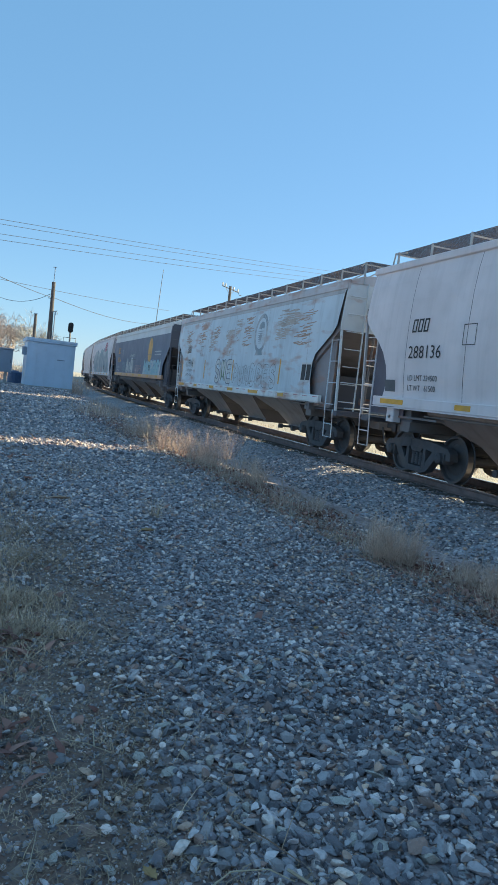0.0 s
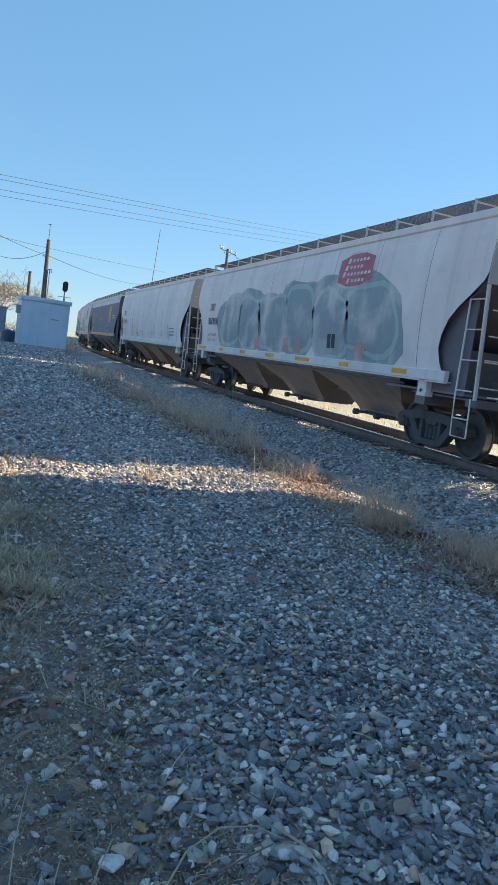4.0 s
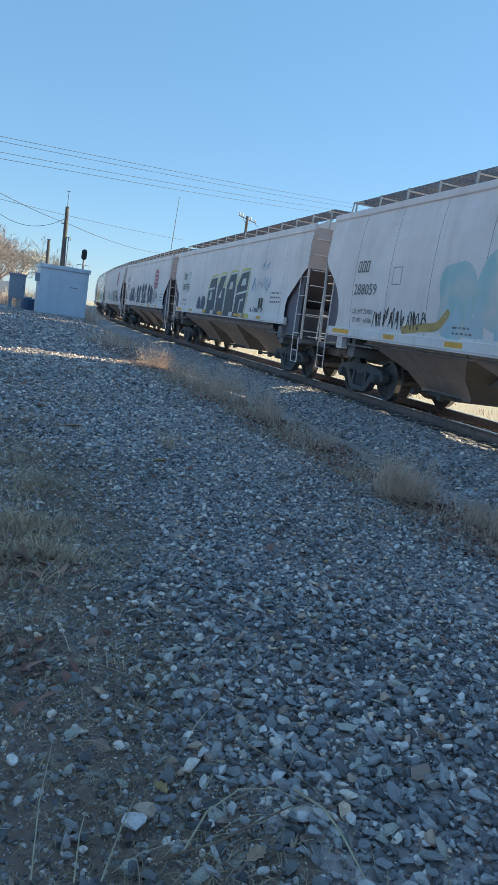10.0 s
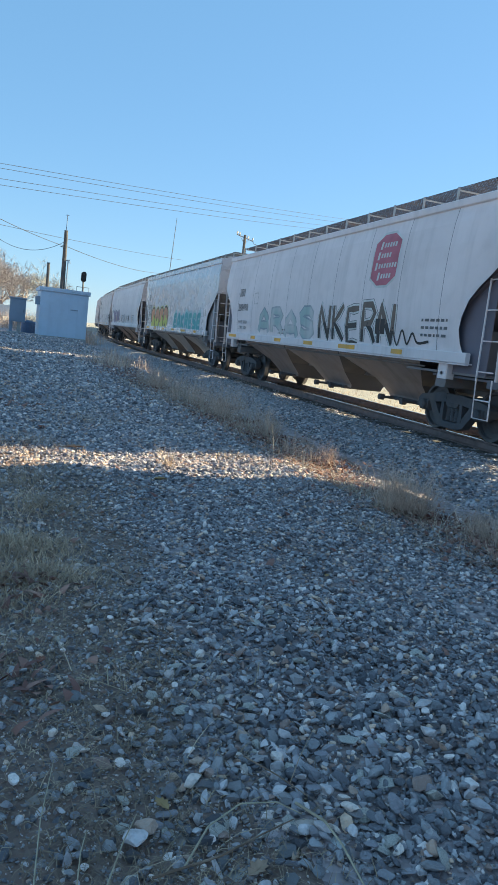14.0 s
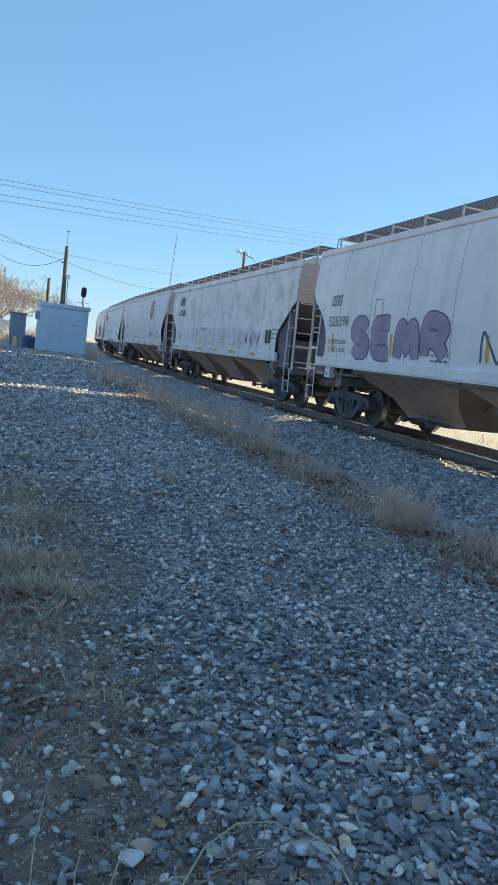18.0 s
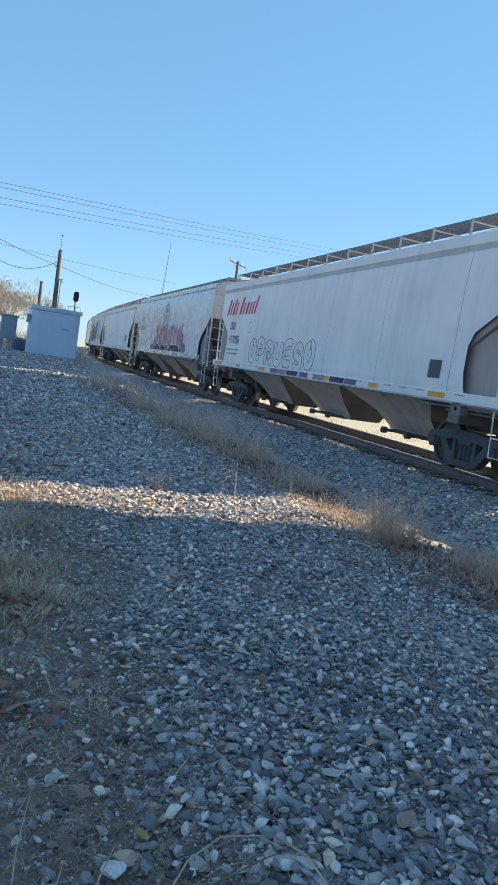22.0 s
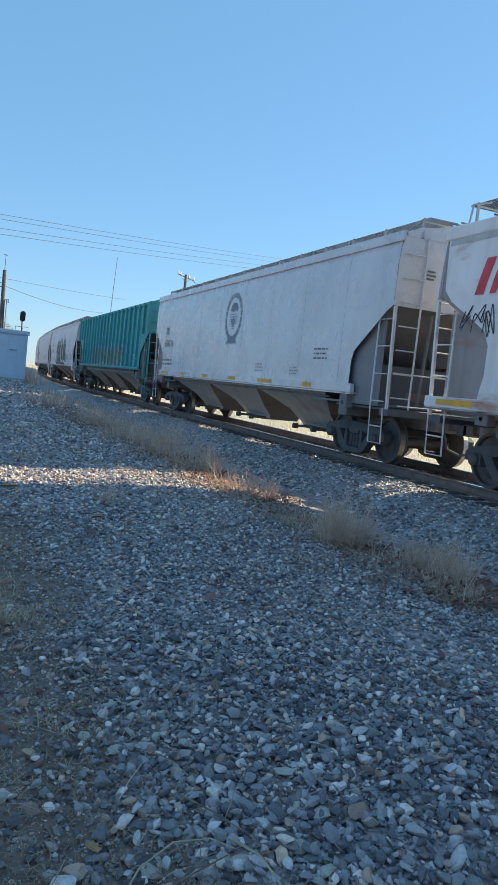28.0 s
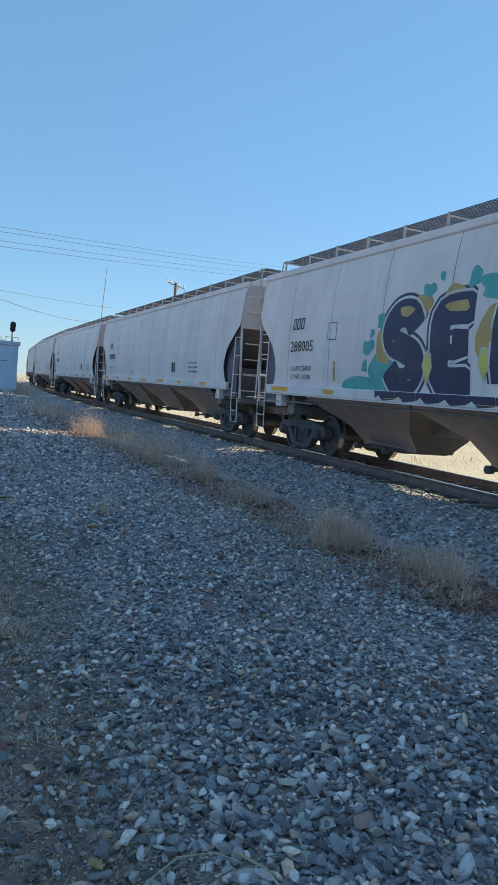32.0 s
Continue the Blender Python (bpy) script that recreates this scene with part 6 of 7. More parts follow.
tagged(s.lay("graffiti_cloud", [s.blob(u, z, w, w * k, 0.15) for u, z, w, k in ((5.2, 1.55, 1.5, 0.3), (5.7, 1.85, 0.8, 0.9), (5.2, 2.3, 0.35, 0.8), (5.1, 1.95, 0.2, 1), (5.6, 2.75, 0.3, 0.9), (6.9, 3.2, 0.3, 0.8), (8.0, 3.3, 0.3, 0.9), (8.6, 3.1, 0.9, 0.4), (9.9, 3.4, 0.35, 0.9), (10.6, 2.2, 0.9, 1.0), (5.3, 2.55, 0.15, 1), (7.2, 3.4, 0.14, 1))], "teal", 0.0150), kind="stuff")
tagged(s.lay("graffiti_cloud", [s.blob(u, z, w, w * k, 0.15) for u, z, w, k in ((5.75, 2.35, 0.5, 1.5), (6.6, 2.95, 0.8, 0.5), (7.6, 3.0, 0.6, 0.7), (8.6, 2.4, 0.7, 1.6), (10.3, 2.95, 0.6, 0.8), (7.0, 2.0, 0.6, 1.0), (9.7, 1.9, 0.5, 1.4))], "ochre", 0.0156), kind="stuff")
for k in range(9):
    u = 5.6 + 0.63 * k
    s.lay("graffiti_base", [[(u, 1.36), (u + 0.3, 1.33), (u + 0.62, 1.36), (u + 0.62, 1.50), (u, 1.50)]], "navy", 0.108)
    s.lay("base_edge", [[(u, 1.36), (u + 0.12, 1.42), (u + 0.24, 1.34), (u + 0.16, 1.33)]], "white", 0.111)
s.throw("SEKR", 5.6, 11.2, 1.44, 3.08, 0.50, "navy", "white", "navy", 0.05, 0.10, label="navy graffiti edged in white on teal and yellow clouds")
for u, z in ((6.9, 1.95), (8.25, 2.0), (9.6, 2.05)):
    o = s.lay("letter_gap", [[(u, z), (u + 0.13, z - 0.28), (u + 0.24, z - 0.02), (u + 0.2, z + 0.2), (u + 0.06, z + 0.22)]], "lemon", 0.0235)
    s.brush("gap_edge", [[(u, z), (u + 0.13, z - 0.28), (u + 0.24, z - 0.02), (u + 0.2, z + 0.2), (u + 0.06, z + 0.22), (u, z)]], 0.035, "white", 0.0240, "", False).parent = o
s.throw("S", 10.7, 11.6, 1.5, 2.8, 0.34, "teal", "paleteal", None, 0.05)
s.uprights([3.9, 12.55], "ochre", 1.65, 2.05)
s.uprights([15.3], "ochre", 1.63, 2.58)
for n in (-1, 21, 22, 23, 25, 26):
    rounded_car(n, "", 3, "grey", False)


# ---- the rest of the yard ----
cab = thing("equipment_cabinet", "grey steel trackside cabinet on a concrete leg", "cabinet", (0.05, 43.2, 0.25))
part("leg", Build().box(0.02, 0.2, -0.12, 0.12, -0.1, 0.62, 0.02), MAT_CONC, cab)
part("leg", Build().box(-0.4, -0.22, -0.12, 0.12, -0.1, 0.62, 0.02), MAT_GREYBOX, cab)
part("base_slab", Build().box(-0.5, 0.5, -0.3, 0.3, -0.1, 0.05, 0.02), MAT_CONC, cab)
part("body", Build().box(-0.43, 0.43, -0.32, 0.32, 0.60, 1.86, 0.03), MAT_GREYBOX, cab)
part("roof", Build().box(-0.48, 0.48, -0.37, 0.37, 1.86, 1.95, 0.02), MAT_GREYBOX, cab)
d_ = part("door", Build().box(-0.40, 0.40, -0.345, -0.32, 0.66, 1.82, 0.01), MAT_GREYBOX, cab)
part("handle", Build().tube([(0.33, -0.37, 1.15), (0.33, -0.37, 1.32)], 0.012, 5), MAT_WIRE, d_)

MAT_BLUEDRUM = plain("blue_plastic", (0.05, 0.10, 0.2), 0.5)
dr = thing("storage_tank", "dark blue tank beside the hut", "tank", (0.75, 45.5, 0.25))
part("shell", Build().lathe([(0, 0.0), (0, 0.45), (0.6, 0.45), (0.68, 0.36), (0.68, 0.0)], (0, 0, 0), 16, 2), MAT_BLUEDRUM, dr)
part("lid", Build().lathe([(0.66, 0.0), (0.66, 0.2), (0.74, 0.2), (0.74, 0.0)], (0, 0, 0), 12, 2), MAT_GREYBOX, dr)


def wooden_pole(x, y, z0, top, r0, r1, name, label):
    p = thing(name, label, "pole", (x, y, z0))
    part("shaft", Build().tube([(0, 0, -0.3), (0.03, 0, (top - z0) * 0.5), (0, 0, top - z0)], [r0, (r0 + r1) / 2, r1], 10), MAT_POLE, p)
    return p


p1 = wooden_pole(3.80, 70, 0.2, 9.3, 0.26, 0.17, "utility_pole", "dark wooden utility pole with antenna and conduit")
part("antenna", Build().tube([(0, 0, 9.0), (0.02, 0, 10.5)], 0.035, 5).tube([(-0.16, 0, 10.45), (0.16, 0, 10.45)], 0.03, 5), MAT_GREYBOX, p1)
part("conduit", Build().tube([(0.36, -0.1, 0), (0.36, -0.1, 6.5)], 0.06, 6), MAT_GREYBOX, p1)
part("bracket", Build().tube([(0, -0.1, 6.4), (0.5, -0.1, 6.5), (0.55, -0.1, 6.2)], 0.04, 5), MAT_WIRE, p1)
part("bracket", Build().tube([(0, 0, 7.6), (-0.4, 0, 7.6)], 0.04, 5), MAT_WIRE, p1)
p2 = wooden_pole(2.82, 80, 0.2, 6.9, 0.2, 0.15, "short_pole", "short dark wooden pole among bare trees")
part("cap", Build().box(-0.16, 0.16, -0.16, 0.16, 6.65, 6.75, 0.02), MAT_GREYBOX, p2)
p3 = wooden_pole(25.2, 85, -0.3, 13.7, 0.24, 0.16, "crossarm_pole", "wooden pole with crossarm and insulators behind the train")
part("crossarm", Build().tube([(-1.2, -0.6, 13.85), (1.3, 0.7, 13.5)], 0.055, 6), MAT_POLE, p3)
for x in (-1.15, -0.75, 0.5, 1.2):
    part("insulator", Build().lathe([(0, 0.0), (0, 0.07), (0.12, 0.12), (0.2, 0.1), (0.3, 0.09), (0.34, 0.0)], (x, x * 0.52, 13.76 - 0.14 * x), 8, 2), MAT_WHITE, p3)
part("brace", Build().tube([(-0.7, -0.35, 13.75), (0, 0.0, 13.0), (0.7, 0.35, 13.6)], 0.035, 5), MAT_GREYBOX, p3)
part("drop_cable", Build().tube([(1.2, 0.62, 13.5), (1.5, 0.8, 13.2), (1.8, 1.0, 13.25)], 0.03, 4), MAT_WIRE, p3)
wh = thing("radio_mast", "thin leaning whip mast behind the train", "mast", (13.35, 70, -0.3))
part("shaft", Build().tube([(0, 0, 0), (0.5, 0, 12.36)], [0.06, 0.025], 5), MAT_GALV, wh)

sg_ = thing("railway_signal", "black round-ended railway signal on a slim mast", "signal", (4.06, 50, 0.22))
part("mast", Build().tube([(0, 0, 0), (0, 0, 3.7)], 0.06, 8), MAT_GALV, sg_)
hd_ = part("signal_head", Build().loft([[(0.17 * math.cos(a), y, 3.98 + 0.17 * (1 if math.sin(a) > 0 else -1) + 0.17 * math.sin(a)) for a in [i * math.pi / 9 + 0.01 for i in range(18)]] for y in (-0.1, 0.1)]), MAT_SIGNAL, sg_)
for z in (3.85, 4.15):
    part("hood", Build().lathe([(-0.28, 0.085), (-0.1, 0.09), (-0.1, 0.08), (-0.27, 0.077)], (0, 0, z), 12, 1), MAT_SIGNAL, hd_)
part("railing", Build().tube([(-0.4, 0, 2.6), (-0.4, 0, 3.3), (0.4, 0, 3.3), (0.4, 0, 2.6)], 0.025, 5), MAT_GALV, sg_)
part("platform", Build().box(-0.4, 0.4, -0.2, 0.35, 2.56, 2.6), MAT_GALV, sg_)


def wire(points, sag, label, r=0.009):
    a, b = Vector(points[0]), Vector(points[-1])
    n = 16
    pts = []
    for i in range(n + 1):
        t = i / n
        p = a.lerp(b, t)
        p.z -= sag * 4 * t * (1 - t)
        pts.append(p)
    ob = new("overhead_wire", Build().tube(pts, r, 4).mesh("wire", MAT_WIRE))
    tagged(ob, label, "wire", "overhead wires")


def ray_on(a, b, t):
    return tuple(a[i] + (b[i] - a[i]) * t for i in range(3))


for za, zb, xb in ((12.75, 19.75, 40.4), (12.4, 19.2, 40.4), (11.65, 18.5, 39.2), (11.2, 17.9, 39.5)):
    A, B = (-1.1, 60.0, za), (xb, 95.0, zb)
    wire([ray_on(A, B, -0.6), ray_on(A, B, 1.35)], 0.55, "thin dark power line across the sky", 0.017)
wire([(-4.9, 40, 7.35), (3.6, 69.9, 7.9)], 0.25, "black cable hung from the pole", 0.022)
wire([(3.9, 70.1, 7.9), (21.0, 114, 10.1)], 0.5, "black cable hung from the pole", 0.026)
wire([(-6.4, 61, 8.3), (21.2, 100, 11.2)], 0.25, "thin dark line above the train", 0.018)
wire([(-4.0, 70, 9.2), (3.7, 70, 8.25)], 1.6, "slack dark cable to the pole", 0.02)

# parked trailer far off
MAT_TRAILER = paint("white_trailer_paint", (0.66, 0.66, 0.64), 0.25)
tr = thing("parked_trailer", "white ribbed trailer parked beyond the yard", "trailer", (-4.6, 75, 0.1))
part("bed", Build().box(-4.0, 4.0, -1.2, 1.2, 0.85, 1.95, 0.04), MAT_TRAILER, tr)
for i in range(15):
    x = -3.9 + i * 0.557
    part("side_rib", Build().box(x - 0.05, x + 0.05, -1.28, -1.2, 0.8, 1.98), MAT_TRAILER, tr)
for x in (-2.6, -1.4, 2.2):
    w_ = part("wheel", Build().lathe([(-1.25, 0.0), (-1.25, 0.3), (-1.2, 0.48), (-0.95, 0.48), (-0.95, 0.0)], (x, 0, 0.42), 14, 1), MAT_SIGNAL, tr)


# ---- bare winter trees ----
MAT_BARK = plain("bare_branch_bark", (0.40, 0.34, 0.32), 0.9, 0, (0.52, 0.46, 0.43), 2)
MAT_PALEBARK = plain("pale_bark", (0.50, 0.46, 0.40), 0.9, 0, (0.36, 0.30, 0.24), 2)


def bare_tree(x, y, h, seed, mat, spread_=0.55):
    r = random.Random(seed)
    z0 = float(ground_z(x, y))
    t = thing("bare_tree", "leafless winter tree with fine spreading branches", "tree", (x, y, z0), "bare trees")
    trunk, crown = Build(), Build()
    top = Vector((r.uniform(-0.3, 0.3), 0, h * 0.34))
    trunk.tube([(0, 0, -0.2), top * 0.5 + Vector((0.1, 0, 0)), top], [h * 0.032, h * 0.026, h * 0.02], 7)

    def grow(p, d, length, rad, level):
        q = p + d * length
        m = p + d * length * 0.5 + Vector((r.uniform(-1, 1), r.uniform(-1, 1), r.uniform(-0.3, 0.6))) * length * 0.08
        crown.tube([p, m, q], [rad, rad * 0.8, rad * 0.55], 4 if level < 2 else 3)
        if level < 5:
            for _ in range(r.choice((2, 3, 3)) if level < 4 else 5):
                nd = (d + Vector((r.gauss(0, 1), r.gauss(0, 1), r.gauss(0.12, 0.8))) * spread_).normalized()
                grow(p.lerp(q, r.uniform(0.45, 1.0)), nd, length * r.uniform(0.62, 0.9), max(rad * 0.55, 0.012), level + 1)
    for _ in range(6):
        grow(top * r.uniform(0.8, 1), Vector((r.gauss(0, 0.55), r.gauss(0, 0.55), 1)).normalized(), h * 0.22, h * 0.013, 0)
    part("trunk", trunk, mat, t)
    part("crown", crown, mat, t)


for i, (x, y, h, pale) in enumerate(((-5.2, 92, 8.2, 0), (-1.8, 95, 7.0, 0), (0.6, 93, 6.2, 0), (3.0, 88, 7.2, 1), (4.9, 97, 5.6, 0), (-9.5, 90, 9.0, 0), (8.6, 140, 5.0, 0), (-2.6, 86, 7.4, 0), (-4.4, 97, 8.8, 0), (-3.6, 88, 7.8, 0), (-7.2, 94, 8.6, 0), (-6.4, 84, 6.6, 0), (-0.6, 98, 7.4, 0), (-12, 96, 9.5, 0))):
    bare_tree(x, y, h * 1.12, 40 + i, MAT_PALEBARK if pale else MAT_BARK)


# ---- blades: dry grass, weeds, straw ----
def dry_material(name, a, b):
    m, nt, bs = material(name, 0.9)
    g = nt.nodes.new("ShaderNodeNewGeometry")
    c = mix(nt, g.outputs["Random Per Island"], a, b)
    c = mix(nt, noise_fac(nt, 3, 0.4, 0.8), c, tuple(v * 0.6 for v in a))
    nt.links.new(c, bs.inputs["Base Color"])
    return m


MAT_GRASS = dry_material("dry_grass", (0.49, 0.33, 0.22), (0.90, 0.68, 0.47))
MAT_BUSH = dry_material("dead_bush_stems", (0.54, 0.365, 0.28), (0.92, 0.72, 0.57))
MAT_LEAF = dry_material("dead_leaves", (0.22, 0.095, 0.075), (0.50, 0.27, 0.20))
RNG = np.random.default_rng(7)


def blade_arrays(base, height, lean, width, droop=0.5):
    """Tapered bent blades: arrays of corners and triangles."""
    n = len(base)
    ang = RNG.uniform(0, 2 * np.pi, n)
    dirv = np.stack([np.cos(ang), np.sin(ang), np.zeros(n)], 1)
    side = np.stack([-np.sin(ang + RNG.normal(0, 0.6, n)), np.cos(ang), np.zeros(n)], 1)
    rows = []
    for k, (t, w) in enumerate(((0, 1.0), (0.35, 0.85), (0.7, 0.6), (1.0, 0.0))):
        out = lean * height * (t * (1 - droop) + droop * t * t)
        up = height * (t - 0.35 * np.minimum(lean, 1.4) * t * t)
        c = base + dirv * out[:, None] + np.stack([np.zeros(n), np.zeros(n), up], 1)
        if w:
            rows += [c - side * (width * w / 2)[:, None], c + side * (width * w / 2)[:, None]]
        else:
            rows.append(c)
    v = np.stack(rows, 1).reshape(-1, 3)
    tri = np.array([(0, 1, 3), (0, 3, 2), (2, 3, 5), (2, 5, 4), (4, 5, 6)])
    f = (np.arange(n)[:, None, None] * 7 + tri[None]).reshape(-1, 3)
    return v, f


def tuft(cx, cy, n, spread_x, spread_y, h, lean=0.5, w=0.006):
    x, y = cx + RNG.normal(0, spread_x, n), cy + RNG.normal(0, spread_y, n)
    z = ground_z(x, y) - 0.01
    hh = h * RNG.uniform(0.45, 1.1, n)
    return blade_arrays(np.stack([x, y, z], 1), hh, np.abs(RNG.normal(lean, 0.3, n)), np.full(n, w) * RNG.uniform(0.6, 1.4, n))


def stuff(name, pieces, mat, label, category):
    vs, fs, o = [], [], 0
    for v, f in pieces:
        vs.append(v)
        fs.append(f + o)
        o += len(v)
    ob = new(name, fast_mesh(name, np.concatenate(vs), np.concatenate(fs), mat))
    return tagged(ob, label, category, kind="stuff")


def twig_arrays(base, vec, width):
    """Straight slender stems, three-sided at the foot, pointed at the tip."""
    n = len(base)
    side = np.cross(vec, RNG.normal(0, 1, (n, 3)))
    side /= np.linalg.norm(side, axis=1)[:, None] + 1e-9
    other = np.cross(vec / (np.linalg.norm(vec, axis=1)[:, None] + 1e-9), side)
    w = width[:, None] / 2
    v = np.stack([base + side * w, base - (0.5 * side - 0.87 * other) * w, base - (0.5 * side + 0.87 * other) * w, base + vec], 1).reshape(-1, 3)
    f = (np.arange(n)[:, None, None] * 4 + np.array([(0, 1, 3), (1, 2, 3), (2, 0, 3)])[None]).reshape(-1, 3)
    return v, f


def bush(x, y, n, r, h, label):
    """Stems from a few crowns, each with side twigs that fork again."""
    t = thing("dry_bush", label, "bush", (x, y, float(ground_z(x, y))), "dry bushes by the ballast")
    crowns = np.stack([RNG.normal(0, r * 0.42, 7), RNG.normal(0, r * 0.36, 7)], 1)
    tall = RNG.uniform(0.65, 1.1, 7)
    k = RNG.integers(0, 7, n)
    q = RNG.normal(0, r * 0.15, (n, 2))
    lean = np.stack([q[:, 0] * 2.4 + RNG.normal(0, 0.20, n), q[:, 1] * 2.4 + RNG.normal(0, 0.20, n), np.ones(n)], 1)
    lean /= np.linalg.norm(lean, axis=1)[:, None]
    base = np.stack([crowns[k, 0] + q[:, 0] * 0.6, crowns[k, 1] + q[:, 1] * 0.6, np.full(n, -0.03)], 1)
    vec = lean * (h * tall[k] * RNG.uniform(0.35, 1.05, n))[:, None]
    pieces = [twig_arrays(base, vec, RNG.uniform(0.004, 0.008, n))]
    for share, count, thick in ((0.42, 3 * n, 0.0042), (0.2, 3 * n, 0.0034)):
        i = RNG.integers(0, len(base), count)
        b2 = base[i] + vec[i] * RNG.uniform(0.25, 0.92, count)[:, None]
        d = vec[i] / np.linalg.norm(vec[i], axis=1)[:, None] + RNG.normal(0, 0.42, (count, 3))
        v2 = d * (h * share * RNG.uniform(0.3, 0.9, count))[:, None]
        pieces.append(twig_arrays(b2, v2, np.full(count, thick) * RNG.uniform(0.7, 1.3, count)))
        base, vec = b2, v2
    vs, fs, o = [], [], 0
    for v, f in pieces:
        vs.append(v)
        fs.append(f + o)
        o += len(v)
    part("stem_clump", fast_mesh("stems", np.concatenate(vs), np.concatenate(fs), MAT_BUSH), None, t)
    m = n
    b = np.stack([RNG.normal(0, r * 0.6, m), RNG.normal(-0.1, r * 0.5, m), np.abs(RNG.normal(0.02, 0.03, m))], 1)
    v, f = blade_arrays(b, RNG.uniform(0.03, 0.07, m), RNG.uniform(0.8, 1.6, m), RNG.uniform(0.03, 0.06, m))
    tagged(part("leaf_litter", fast_mesh("leaves", v, f, MAT_LEAF), None, t, "brown dead leaves"), kind="stuff")


for x, y, n, r, h in ((4.2, 6.75, 320, 0.52, 0.62), (4.6, 6.15, 110, 0.42, 0.36), (4.72, 5.55, 220, 0.44, 0.50), (4.40, 4.95, 80, 0.34, 0.28), (3.75, 12.3, 200, 0.6, 0.70), (3.45, 13.7, 220, 0.7, 0.74), (4.0, 11.0, 170, 0.5, 0.56), (4.25, 9.3, 110, 0.45, 0.42), (3.2, 16.5, 150, 0.8, 0.62)):
    bush(x, y, n, r, h, "dead brown bush of fine forking twigs")
weeds, straws = [], []
CLUMPS = [(float(RNG.uniform(4.8, 9) if i < 10 else RNG.uniform(9, 20) if i < 44 else RNG.uniform(20, 34)), float(RNG.normal(-0.15, 0.55)), float(RNG.uniform(0.5, 1.35))) for i in range(54)]
for i in range(210):
    y, dx, k = CLUMPS[i % 54]
    y += float(RNG.normal(0, 0.22 + 0.02 * y))
    x = float(np.interp(y, [5, 7, 9, 12, 17, 20, 34], [4.45, 4.2, 4.0, 3.7, 3.35, 3.0, 2.9]) + dx + RNG.normal(0, 0.22))
    (weeds if i % 3 else straws).append(tuft(x, y, int(RNG.uniform(3, 11)), 0.11, 0.12, 0.33 * k * RNG.uniform(0.3, 1.6), 0.85, 0.004))
for i in range(150):                       # tall thin stalks
    y = float(RNG.uniform(6, 24))
    x = float(np.interp(y, [5, 7, 9, 12, 17, 20, 34], [4.5, 4.3, 4.1, 3.8, 3.4, 3.1, 2.9]) + RNG.normal(-0.1, 0.5))
    straws.append(tuft(x, y, 4, 0.06, 0.06, 0.64 * RNG.uniform(0.4, 1.25), 0.3, 0.0048))
for x, y in ((3.4, 12.2), (3.6, 12.9), (3.2, 13.6), (3.75, 11.6), (3.9, 10.9), (3.3, 14.5), (3.0, 13.0), (4.15, 9.4)):   # upright clumps
    straws.append(tuft(x, y, 34, 0.20, 0.20, 0.66 * RNG.uniform(0.7, 1.1), 0.3, 0.005))
for x, y, n, sx, sy, h in ((0.0, 52, 500, 1.2, 0.8, 1.5), (1.0, 56, 400, 1.0, 0.8, 1.6), (5.3, 60, 420, 0.7, 1.5, 1.6), (4.6, 66, 300, 0.8, 1.5, 1.4)):
    weeds.append(tuft(x, y, n, sx, sy, h, 0.35, 0.02))
for x, y, n in ((3.0, 21.9, 90), (3.3, 23.5, 70), (2.6, 22.6, 60), (4.6, 27.0, 60)):     # pale tall clumps
    weeds.append(tuft(x, y, n, 0.3, 0.25, 0.62, 0.3, 0.014))
stuff("dry_stalks", straws, dry_material("pale_dry_stalks", (0.46, 0.36, 0.28), (0.80, 0.68, 0.54)), "pale upright dry stalks by the ballast", "weeds")
stuff("dry_weeds", weeds, MAT_BUSH, "tall dry weeds along the ballast's foot", "weeds")
gr = []
for x, y, n, sx, sy, h in ((0.22, 7.3, 260, 0.25, 0.3, 0.16), (0.28, 6.15, 600, 0.2, 0.16, 0.15), (0.05, 6.8, 400, 0.2, 0.16, 0.14), (0.18, 5.1, 800, 0.2, 0.16, 0.16), (0.42, 4.62, 380, 0.16, 0.12, 0.11), (0.08, 4.2, 600, 0.18, 0.16, 0.11), (0.05, 3.5, 420, 0.15, 0.16, 0.08), (1.0, 10.6, 160, 0.3, 0.3, 0.16), (0.25, 8.6, 240, 0.3, 0.3, 0.17), (0.75, 3.3, 150, 0.12, 0.12, 0.07), (0.62, 2.75, 120, 0.14, 0.14, 0.06), (0.12, 4.6, 900, 0.20, 0.14, 0.13), (0.02, 5.3, 700, 0.2, 0.16, 0.13), (3.75, 7.35, 160, 0.12, 0.12, 0.16), (3.3, 5.9, 120, 0.14, 0.1, 0.12), (1.75, 7.9, 60, 0.05, 0.05, 0.35), (2.6, 8.6, 90, 0.16, 0.12, 0.14), (-0.3, 12.5, 300, 0.6, 0.6, 0.16), (1.3, 14.5, 240, 0.6, 0.6, 0.18), (2.4, 9.9, 60, 0.1, 0.1, 0.15)):
    gr.append(tuft(x, y, n, sx, sy, h, 0.8, 0.0045))
for i in range(150):
    x, y = float(RNG.uniform(-2, 4.5)), float(RNG.uniform(5, 30))
    gr.append(tuft(x, y, int(RNG.uniform(6, 22)), 0.08, 0.08, 0.10 * RNG.uniform(0.6, 1.6), 0.8, 0.004))
n = 13500                                  # straw lying flat
y = 1.7 + 5.8 * RNG.power(0.75, n)
x = RNG.normal(0.50, 0.36, n)
straw = [blade_arrays(np.stack([x, y, ground_z(x, y) + 0.012], 1), RNG.uniform(0.012, 0.05, n), RNG.uniform(1.0, 2.4, n), RNG.uniform(0.002, 0.004, n), 0.8)]
n = 5000                                   # straw fallen about the bushes
y = RNG.uniform(4.6, 18, n)
